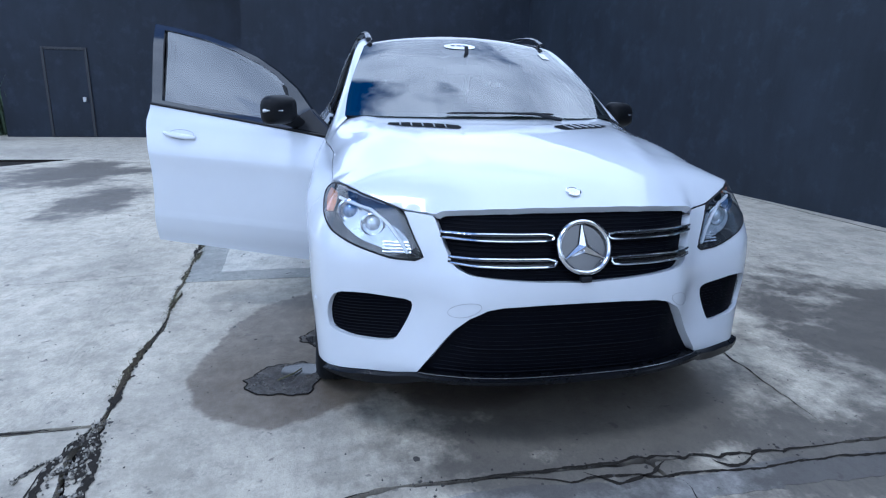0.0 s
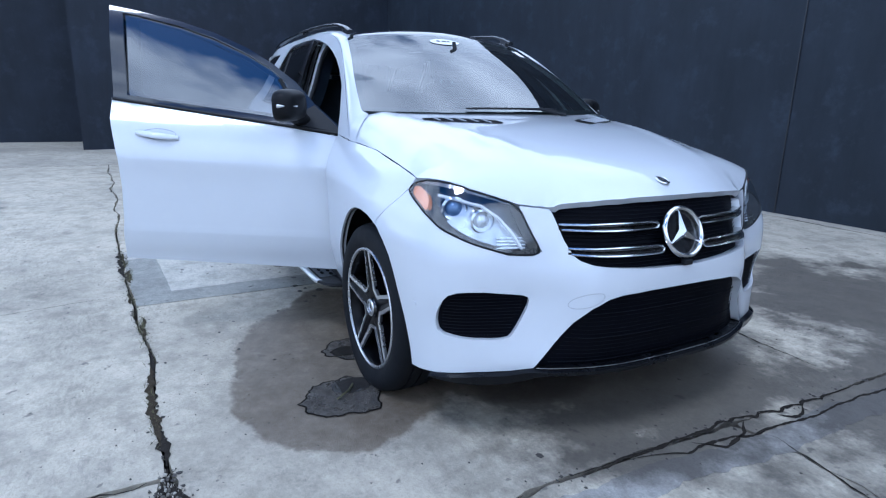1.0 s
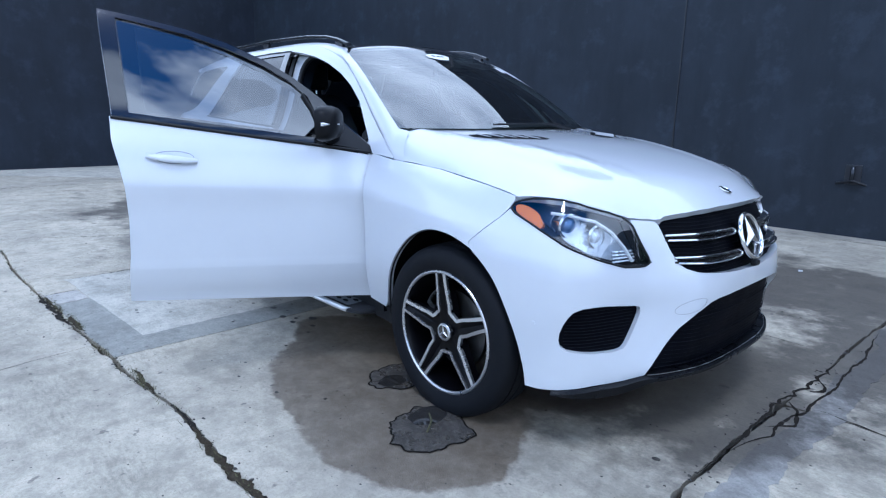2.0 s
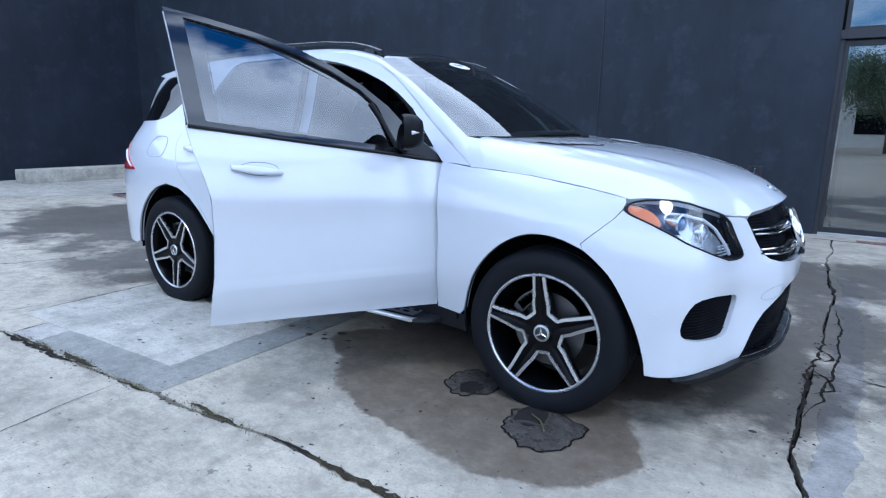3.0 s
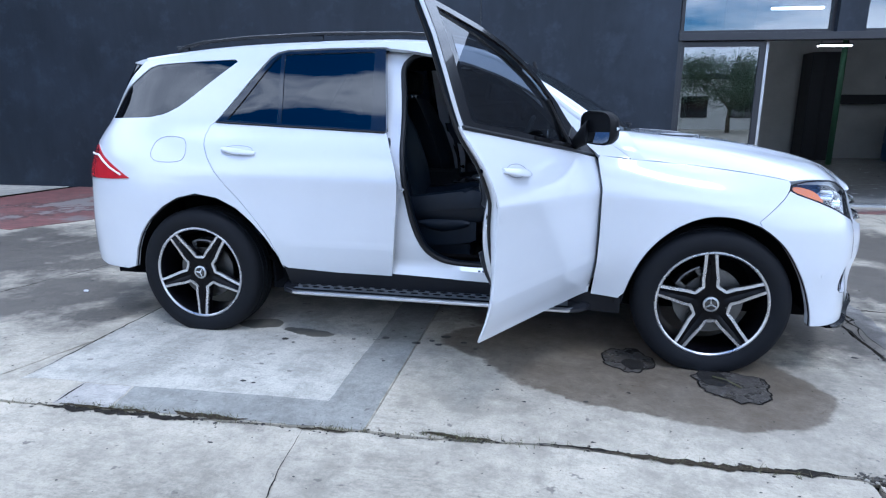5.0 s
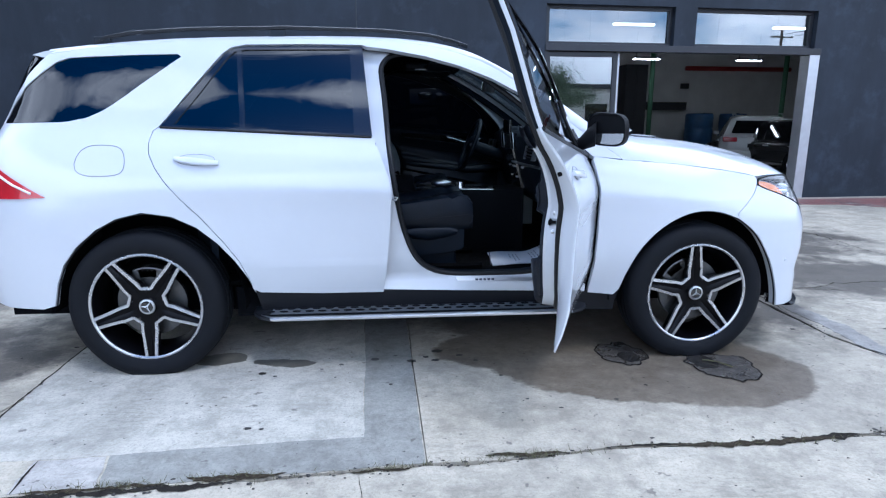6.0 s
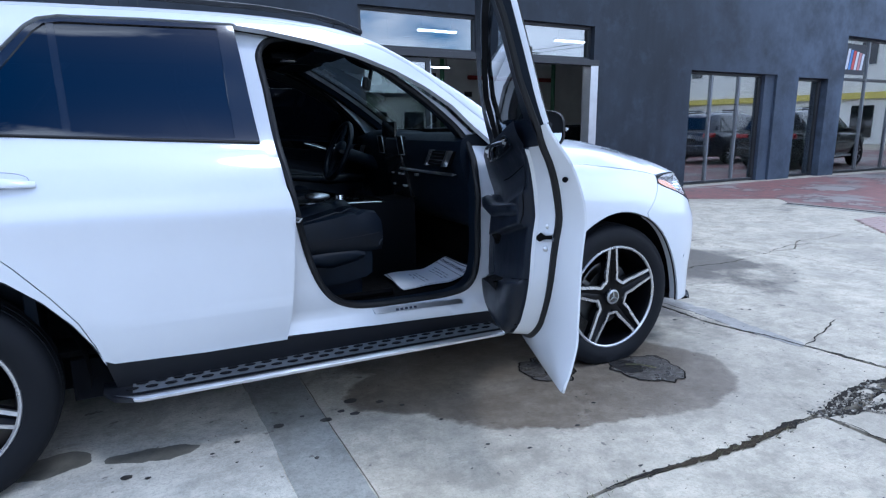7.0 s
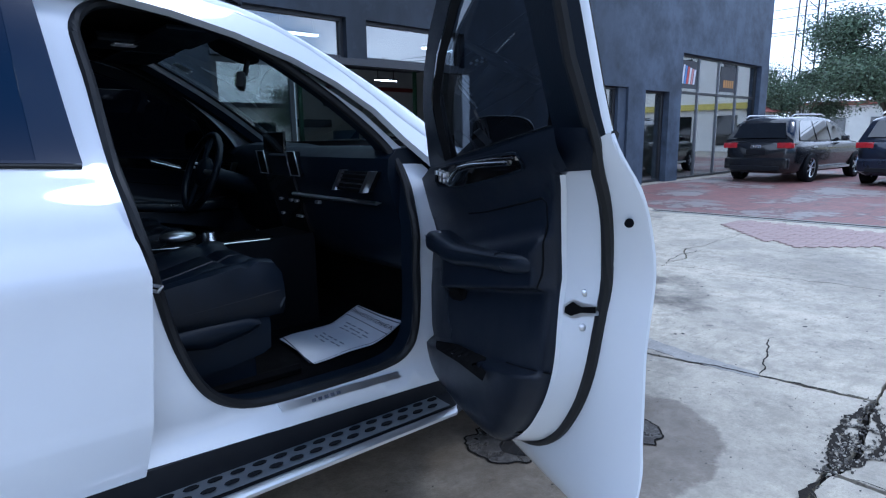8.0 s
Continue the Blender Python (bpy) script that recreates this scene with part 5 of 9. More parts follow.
    tail = sheet("tail_light", tl, on(0.006, side), RED_LENS, car, "red tail light wrapping the rear corner", step=0.04, flange=0.012, gap=0)
    solid("light_bar", tube([tuple(skin(u, z, 0.009, side)) for u, z in along([(5.38, 1.06), (5.22, 1.055), (5.08, 0.985), (4.98, 0.945)], 0.03)], 0.006, 5), STICKER, tail)
    # liners and wheels
    for cx in (FRONT_X, REAR_X):
        rings = [[(cx + r * math.cos(a), side * y, HUB_Z + r * math.sin(a)) for a in np.linspace(-0.08, math.pi + 0.08, 28)] for r, y in ((0.482, 0.892), (0.478, 0.62), (0.05, 0.60))]
        solid("arch_liner", loft(rings, False, False), LINER, car)
        edge = ARCH_F if cx == 0 else ARCH_R
        solid("arch_lip", tube([tuple(skin(u, z, -0.014, side)) for u, z in along(eased(edge), 0.02)], 0.005, 6), PLASTIC, car)

# running boards
for side in (-1, 1):
    prof = [(0.80, 0.312), (0.93, 0.308), (0.965, 0.298), (0.968, 0.285), (0.94, 0.272), (0.80, 0.262)]
    xs = np.concatenate([[-0.60, -0.64], np.linspace(-0.7, -2.3, 9), [-2.36, -2.40]])
    rings = []
    for k, x in enumerate(xs):
        pull = (0.10, 0.03)[k] if k < 2 else ((0.03, 0.10)[k - len(xs) + 2] if k >= len(xs) - 2 else 0)
        rings.append([(x, side * (y - pull if y > 0.9 else y), z) for y, z in prof])
    board = solid("running_board", loft(rings), PLASTIC, car, "black running board with an aluminium edge and rubber studs")
    strip = [[(x, side * (0.968 - pull + dy), 0.290 + dz) for dy, dz in ((-0.018, 0.013), (0.0, 0.013), (0.010, 0.006), (0.010, -0.004), (0.0, -0.009), (-0.018, -0.009))] for x, pull in [(-0.66, 0.05)] + [(q, 0.0) for q in np.linspace(-0.72, -2.28, 7)] + [(-2.36, 0.05)]]
    solid("edge_strip", loft(strip), SATIN, board, "brushed aluminium edge strip")
    plate = [[(x, side * y, 0.3155 if y < 0.9 else 0.3115) for y in (0.845, 0.90, 0.945)] for x in np.linspace(-0.72, -2.3, 3)]
    solid("tread_plate", (sum(plate, []), [(i * 3 + j, i * 3 + j + 1, i * 3 + 4 + j, i * 3 + 3 + j) for i in range(2) for j in range(2)]), TREAD, board, "brushed tread plate")
    stud = []
    for i in range(24):
        for j, y in enumerate((0.876, 0.918)):
            x = -0.75 - i * 0.066 - (0.033 if j % 2 else 0)
            stud.append(([(x + 0.022 * math.cos(a), side * (y + 0.010 * math.sin(a)), 0.3165 + h) for h in (0, 0.003) for a in np.linspace(0, 2 * math.pi, 9)[:-1]], [tuple(range(8, 16))] + [(k, (k + 1) % 8, 8 + (k + 1) % 8, 8 + k) for k in range(8)]))
    studs = solid("studs", merge(*stud), RUBBER, board)
    studs["kind"] = "stuff"


def wheel(cx, side, spin=0.0, steer=0.0):
    """A wheel with its tyre, five twin-edged spokes, brake disc and hub cap; built on the axis y, outer side at negative y."""
    prof = [(0.262, -0.085), (0.268, -0.098), (0.285, -0.110), (0.315, -0.119), (0.345, -0.112), (0.362, -0.098), (0.3695, -0.078), (0.3715, -0.05), (0.3655, -0.049), (0.3655, -0.043), (0.3725, -0.042), (0.373, -0.004), (0.366, -0.003), (0.366, 0.003),
            (0.373, 0.004), (0.3725, 0.042), (0.3655, 0.043), (0.3655, 0.049), (0.3715, 0.05), (0.3695, 0.078), (0.362, 0.098), (0.345, 0.115), (0.315, 0.122), (0.262, 0.085)]
    v, f = lathe([(r + max(0, r - 0.28) * 0.19, y) for r, y in prof], 72)
    turn = pose(0, 0, 0, 0, spin, 0)
    v = [turn @ Vector(p) for p in v]
    v = [turn.inverted() @ Vector((p.x, p.y * (1.0 + 0.10 * min(max((-0.26 - p.z) / 0.1, 0), 1)), max(p.z, 0.001 - HUB_Z))) for p in v]
    tyre = mesh_object("wheel", v, f, RUBBER, car, "black tyre on a five-spoke black and silver alloy wheel", True)
    tyre.data.set_sharp_from_angle(angle=radians(40))
    rims = [solid("rim", lathe([(0.268, -0.10), (0.262, -0.103), (0.256, -0.098), (0.250, -0.085), (0.235, -0.03), (0.232, 0.08), (0.262, 0.085)], 72), RIM_BLACK, tyre)]
    rims.append(solid("rim_lip", lathe([(0.2695, -0.1015), (0.266, -0.1065), (0.260, -0.1075), (0.2545, -0.103), (0.254, -0.099)], 72), MACHINED, tyre, "bright machined rim lip"))
    solid("brake_disc", lathe([(0.07, -0.022), (0.175, -0.022), (0.175, 0.0), (0.07, 0.0)], 48), DISC, tyre)
    bm = bmesh.new()
    for a0 in (2.2,):
        for k in range(5):
            a = a0 + (k - 2) * 0.13
            box(bm, -0.03, 0.03, -0.05, 0.03, -0.03, 0.03, 0.008, pose(0.165 * math.cos(a), 0, 0.165 * math.sin(a), 0, -math.degrees(a) + 90, 0))
    part("caliper", bm, DISC, tyre, "grey brake caliper")

    def face_y(r):
        return -0.083 - 0.018 * min(max((r - 0.06) / 0.19, 0), 1)
    black, bright = [], []
    for k in range(5):
        a = math.pi / 2 + k * 2 * math.pi / 5
        d, q = Vector((math.cos(a), math.sin(a))), Vector((-math.sin(a), math.cos(a)))
        rows = []
        for r, w in ((0.0, 0.03), (0.055, 0.042), (0.10, 0.040), (0.17, 0.030), (0.235, 0.0245), (0.256, 0.0235)):
            y = face_y(r)
            ring2 = []
            for s, dy in ((-1, 0.05), (-1, 0.004), (-0.55, 0.002), (0, 0.012 if r > 0.05 else 0.0), (0.55, 0.002), (1, 0.004), (1, 0.05)):
                p = d * r + q * (s * w)
                ring2.append((p.x, y + dy, p.y))
            rows.append(ring2)
        black.append(loft(rows, True, True))
        # the bright edge of the opening between this spoke and the next
        a2 = a + 2 * math.pi / 5
        d2, q2 = Vector((math.cos(a2), math.sin(a2))), Vector((math.sin(a2), -math.cos(a2)))
        mid = Vector((math.cos(a + math.pi / 5), math.sin(a + math.pi / 5)))
        path = [d * r + q * w for r, w in ((0.257, 0.0235), (0.21, 0.0262), (0.16, 0.0305), (0.125, 0.0345))] + [mid * 0.090 + mid.orthogonal() * w for w in (-0.024, -0.016, 0.016, 0.024)] + [d2 * r + q2 * w for r, w in ((0.125, 0.0345), (0.16, 0.0305), (0.21, 0.0262), (0.257, 0.0235))]
        strip = []
        for i, p in enumerate(path):
            t = (path[min(i + 1, len(path) - 1)] - path[max(i - 1, 0)]).normalized()
            nrm = Vector((-t.y, t.x))
            if nrm.dot(mid * 0.16 - p) < 0:
                nrm = -nrm
            y = face_y(p.length)
            o, w = p - nrm * 0.008, p + nrm * 0.006
            strip.append([(o.x, y + 0.004, o.y), (o.x, y - 0.003, o.y), (w.x, y - 0.001, w.y), (w.x, y + 0.012, w.y)])
        bright.append(loft(strip))
    rims.append(solid("spokes", merge(*black), RIM_BLACK, tyre, "gloss black spokes"))
    rims.append(solid("spoke_edges", merge(*bright), MACHINED, tyre, "bright machined spoke edges"))
    solid("hub_cap", lathe([(0.0, -0.101), (0.034, -0.100), (0.041, -0.097), (0.045, -0.086)], 28), GLOSS_BLACK, tyre, "round black hub cap with a silver ring")
    solid("hub_ring", lathe([(0.030, -0.1005), (0.031, -0.1035), (0.038, -0.1015), (0.041, -0.096)], 28), SATIN, tyre, "silver hub ring")
    solid("hub_mark", merge(*[tube([(0.003 * math.cos(a), -0.1025, 0.003 * math.sin(a)), (0.029 * math.cos(a), -0.1025, 0.029 * math.sin(a))], [0.005, 0.0016], 5) for a in [math.pi / 2 + k * 2 * math.pi / 3 for k in range(3)]]), SATIN, tyre)
    for ob in rims:
        ob.matrix_basis = Matrix.Translation((0, -0.004, 0)) @ Matrix.Diagonal((1.045, 1, 1.045, 1))
    tyre.matrix_world = Matrix.Translation((cx, side * 0.826, HUB_Z)) @ (pose(0, 0, 0, 0, 0, steer) if side < 0 else pose(0, 0, 0, 0, 0, 180 + steer)) @ pose(0, 0, 0, 0, spin, 0)
    return tyre


for cx in (FRONT_X, REAR_X):
    for side in (-1, 1):
        wheel(cx, side, (-5 if cx == 0 else 36) if side < 0 else 11)

# windscreen, pillars, roof
def screen_at(s, t):
    """The windscreen: s from -1 to 1 across, t from 0 at the bonnet to 1 at the roof."""
    low = np.array((-0.365 - 0.165 * s * s, (0.762 + 0.022 * math.sin(math.pi * t)) * s, 1.232))
    top = np.array((-1.165 - 0.045 * s * s, 0.605 * s, 1.690 - 0.045 * s * s))
    p = low * (1 - t) + top * t
    bow = math.sin(math.pi * t) * 0.022
    return p + np.array((0.55, 0, 0.83)) * bow


sq = [(-1, 0), (1, 0), (1, 1), (-1, 1)]
windscreen = sheet("windscreen", sq, screen_at, GLASS_CLEAR, car, "clear windscreen reflecting the cloudy sky", step=0.09, edge=0.06, flange=0.0, gap=0)
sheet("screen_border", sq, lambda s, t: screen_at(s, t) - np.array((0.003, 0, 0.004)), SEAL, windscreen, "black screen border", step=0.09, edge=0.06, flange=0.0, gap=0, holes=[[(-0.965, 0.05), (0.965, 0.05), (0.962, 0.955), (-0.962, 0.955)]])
oval = [(0.02 + 0.160 * math.cos(a), 0.895 + 0.048 * math.sin(a)) for a in np.linspace(0, 2 * math.pi, 33)[:-1]]
oval = [(s - 0.06, t) for s, t in oval]
sheet("sticker", oval, lambda s, t: screen_at(s, t) + np.array((0.002, 0, 0.003)), STICKER, windscreen, "white oval sticker", step=0.05, flange=0.0, gap=0)
for k, (sa, sb) in enumerate(((-0.12, -0.07), (-0.06, 0.0), (0.0, 0.04))):
    sheet("sticker_mark", [(sa - 0.01, 0.892), (sb - 0.02, 0.892), (sb - 0.02, 0.912), (sa - 0.01, 0.912)], lambda s, t: screen_at(s, t) + np.array((0.003, 0, 0.0045)), INK, windscreen, step=0.05, flange=0.0, gap=0)
sheet("tag", [(0.80, 0.80), (0.88, 0.80), (0.88, 0.90), (0.80, 0.90)], lambda s, t: screen_at(s, t) + np.array((0.002, 0, 0.003)), STICKER, windscreen, "pale sticker", step=0.05, flange=0.0, gap=0)
sheet("sensor_cover", round_off([(-0.26, 0.95), (0.20, 0.95), (0.16, 0.77), (0.0, 0.735), (-0.20, 0.77)], 2), lambda s, t: screen_at(s, t) - np.array((0.006, 0, 0.008)), MESH_BLACK, windscreen, step=0.06, flange=0.0, gap=0)
cowl = [[(x, y, z) for x, z in ((-0.36 - 0.165 * (y / 0.765) ** 2, 1.222), (-0.33 - 0.14 * (y / 0.765) ** 2, 1.212), (-0.34 - 0.08 * (y / 0.765) ** 2, 1.18))] for y in np.linspace(-0.64, 0.64, 25)]
solid("cowl", loft(cowl, False, False), PLASTIC, car, "black cowl below the windscreen")
for y0, y1 in ((0.36, -0.24),):
    pts = [(float(screen_at(y / 0.765, 0.03)[0]) + 0.012, y, 1.254 + 0.004 * math.sin(3 * q)) for q, y in zip(np.linspace(0, 1, 12), np.linspace(y0, y1, 12))]
    w = solid("wiper", tube(pts, [0.006] * 11 + [0.004], 6), PLASTIC, car, "black wiper")
    solid("wiper_arm", tube([(pts[0][0] + 0.05, pts[0][1] + (0.03 if y0 > 0 else 0.02), 1.225), pts[2], pts[6]], [0.012, 0.009, 0.005], 6), PLASTIC, w)

ROOF_Z = pchip([-3.52, -3.3, -2.9, -2.4, -1.8, -1.45, -1.24, -1.1], [1.652, 1.674, 1.708, 1.730, 1.740, 1.728, 1.702, 1.674])


def side_top(t, side):
    """A point on the upper edge of the body's side, t from 0 at the tail to 1 at the bonnet."""
    i = t * (len(SIDE_TOP) - 1)
    k = min(int(i), len(SIDE_TOP) - 2)
    (a, b), (c, d) = SIDE_TOP[k], SIDE_TOP[k + 1]
    return skin(a + (c - a) * (i - k), b + (d - b) * (i - k), 0, side)


for side in (-1, 1):
    rings = []
    for t in np.linspace(0, 1, 70):
        p = side_top(t, side)
        u = PLAN_U[0] + side_u(max(p[0], -3.4))
        top = np.array(screen_at(side, 1.0))
        if u < 2.80:
            inner = np.array(screen_at(side, max(0.0, (u - 2.03) / 0.77)))
        else:
            k = min(max((u - 2.80) / 0.35, 0), 1)
            x = p[0] + 0.06 * (1 - k)
            edge = np.array((x, side * 0.52, float(ROOF_Z(x)) - 0.012))
            k = k * k * (3 - 2 * k)
            inner = top * (1 - k) + edge * k
        rise = np.array((0, side * 0.006, 0.009))
        rings.append([p - np.array((0, side * 0.012, 0.03)), p, p * 0.8 + inner * 0.2 + rise, p * 0.5 + inner * 0.5 + rise * 1.3, p * 0.2 + inner * 0.8 + rise * 0.7, inner])
    rings.append([q + np.array((0.07, -side * 0.008, -0.012)) for q in rings[-1]])
    solid("roof_side", loft(rings, False, False), PAINT, car, "white roof edge and windscreen pillar")
    # roof rail on feet
    path = [(-1.24, 1.690), (-1.34, 1.722), (-1.46, 1.746), (-1.7, 1.764), (-2.2, 1.772), (-2.7, 1.758), (-3.0, 1.735), (-3.12, 1.71), (-3.17, 1.68)]
    bar = [[(x, side * (0.572 + 0.016 * dx), z + 0.010 * dz) for dx, dz in ((-1, -1), (1, -1), (1.1, 0.4), (0.4, 1), (-0.4, 1), (-1, 0.5))] for x, z in path]
    rail = solid("roof_rail", loft(bar), RAIL, car, "dark metal roof rail")
    for x in (-1.33, -2.25, -3.14):
        boxes("rail_foot", [(x - 0.04, x + 0.04, side * 0.572 - 0.011, side * 0.572 + 0.011, 1.67, 1.76 if x == -2.25 else 1.715)], RAIL, rail)
rings = [[(x, y, float(ROOF_Z(x)) - 0.030 * (y / 0.52) ** 2 + 0.02 * (1 - (y / 0.52) ** 2)) for y in np.linspace(-0.525, 0.525, 15)] for x in np.linspace(-1.24, -3.25, 24)]
solid("roof", loft(rings, False, False), GLOSS_BLACK, car, "black glass panoramic roof")
rings = [[(screen_at(s, 1.0)[0] * (1 - k) + k * -1.25, screen_at(s, 1.0)[1] * (1 - k) + k * 0.525 * s, screen_at(s, 1.0)[2] * (1 - k) + k * (float(ROOF_Z(-1.25)) - 0.03 * s * s + 0.02 * (1 - s * s)) + 0.004 * math.sin(math.pi * k)) for k in (0, 0.5, 1)] for s in np.linspace(-1, 1, 21)]
solid("roof_header", loft(rings, False, False), GLOSS_BLACK, car)
# tail: hatch, rear window and spoiler, closed across
hatch = [(5.37, 0.385), (U_END, 0.385), (U_END, 1.272), (5.52, 1.272), (5.44, 1.15), (5.39, 0.92)]
for side in (-1, 1):
    sheet("tailgate", hatch, on(0, side), PAINT, car, step=0.08, flange=0.02, gap=0)
    sheet("rear_window", [(5.53, 1.275), (U_END, 1.275), (U_END, 1.62), (5.12, 1.62), (5.31, 1.44)], on(0, side), GLASS_DARK, car, "dark tinted rear window", step=0.08, flange=0.0, gap=0)
sp = [[(x, y, z) for x, z in ((-3.2, 1.685 - 0.03 * (y / 0.6) ** 2), (-3.42 - 0.05 * (1 - (y / 0.6) ** 2), 1.668 - 0.032 * (y / 0.6) ** 2), (-3.485 - 0.06 * (1 - (y / 0.6) ** 2), 1.642 - 0.025 * (y / 0.6) ** 2), (-3.43, 1.625 - 0.02 * (y / 0.6) ** 2), (-3.2, 1.64 - 0.03 * (y / 0.6) ** 2))] for y in np.linspace(-0.585, 0.585, 21)]
solid("spoiler", loft(sp), PAINT, car, "white roof spoiler")
boxes("underbody", [(-3.75, 0.62, -0.62, 0.62, 0.24, 0.42), (-2.5, -0.45, -0.80, 0.80, 0.26, 0.42), (-3.8, -3.2, -0.7, 0.7, 0.40, 0.8)], LINER, car)
boxes("engine_bay", [(-0.45, 0.6, -0.55, 0.55, 0.42, 0.9)], LINER, car)

# ---- the open front door, and the closed one on the far side ----
def resample(path, n):
    d = [0.0]
    for a, b in zip(path, path[1:]):
        d.append(d[-1] + math.hypot(b[0] - a[0], b[1] - a[1]))
    q = np.linspace(0, d[-1], n)
    return list(zip(np.interp(q, d, [p[0] for p in path]), np.interp(q, d, [p[1] for p in path])))


DOOR_REAR = [(3.358, 1.228), (3.345, 1.13), (3.312, 1.02), (3.292, 0.937), (3.283, 0.78), (3.285, 0.62), (3.292, 0.55), (3.30, 0.40)]
FRAME_OUT = [(2.19, 1.112)] + [(2.27, 1.182)] + [(u + 0.004, z - 0.004 + 0.014 * min(max((u - 2.4) / 0.4, 0), 1)) for u, z in DOOR_TOP[:-1]] + [(3.406, 1.692), (3.346, 1.23)]
PANE = [(2.43, 1.165), (2.52, 1.362), (2.60, 1.430), (2.73, 1.500), (2.885, 1.563), (3.055, 1.610), (3.262, 1.648), (3.335, 1.658), (3.282, 1.246)]
PANE_IN = [(2.46, 1.185), (2.56, 1.360), (2.72, 1.458), (2.89, 1.532), (3.05, 1.582), (3.262, 1.625), (3.22, 1.25)]
FRAME_ROWS = [(3.346 + 0.13 * (z - 1.225), z) for z in (1.222, 1.25, 1.30, 1.42, 1.55, 1.672)]
RIM_O = DOOR_REAR + [(3.2, 0.396), (2.8, 0.386), (2.4, 0.376)] + F_EDGE
RIM_I = [(3.338, 1.215), (3.283, 1.09), (3.238, 0.975), (3.222, 0.848), (3.196, 0.735), (3.146, 0.636), (3.06, 0.53), (2.94, 0.468), (2.6, 0.448), (2.40, 0.448), (2.29, 0.465), (2.243, 0.54), (2.225, 0.70), (2.225, 0.95), (2.245, 1.10)]
RIM_T = [(3.255, 1.156), (3.198, 1.08), (3.162, 0.96), (3.168, 0.853), (3.16, 0.743), (3.106, 0.629), (2.99, 0.50), (2.90, 0.468), (2.6, 0.456), (2.42, 0.466), (2.31, 0.51), (2.255, 0.60), (2.24, 0.80), (2.25, 1.0), (2.28, 1.12)]


def lean(u, z):
    """The open door's window frame stands a little further out than the closed side."""
    return float(np.interp(z, [1.15, 1.22, 1.35, 1.5, 1.68], [0, 0.010, 0.022, 0.026, 0.028])) * min(max((u - 2.25) / 0.6, 0), 1)


def seal_off(z):
    return float(np.interp(z, [0.4, 0.9, 1.0, 1.1, 1.2, 1.35], [-0.07, -0.07, -0.066, -0.055, -0.042, -0.036]))


def band_off(z):
    return float(np.interp(z, [0.4, 0.9, 1.0, 1.1, 1.2], [-0.122, -0.12, -0.11, -0.092, -0.07]))


def trim_off(z):
    return float(np.interp(z, [0.4, 0.9, 1.0, 1.1, 1.2, 1.25], [-0.125, -0.123, -0.114, -0.098, -0.074, -0.058]))


def level(fn, outline):
    """The same surface drawn out smooth over the outline, as bent glass is."""
    us, zs = [p[0] for p in outline], [p[1] for p in outline]
    spots = [(u, z) for u in np.linspace(min(us), max(us), 14) for z in np.linspace(min(zs), max(zs), 10)]

    def terms(u, z):
        return (1.0, u, z, u * u, u * z, z * z)
    fit3 = np.linalg.lstsq(np.array([terms(u, z) for u, z in spots]), np.array([fn(u, z) for u, z in spots]), rcond=None)[0]
    return lambda u, z: np.array(terms(u, z)) @ fit3


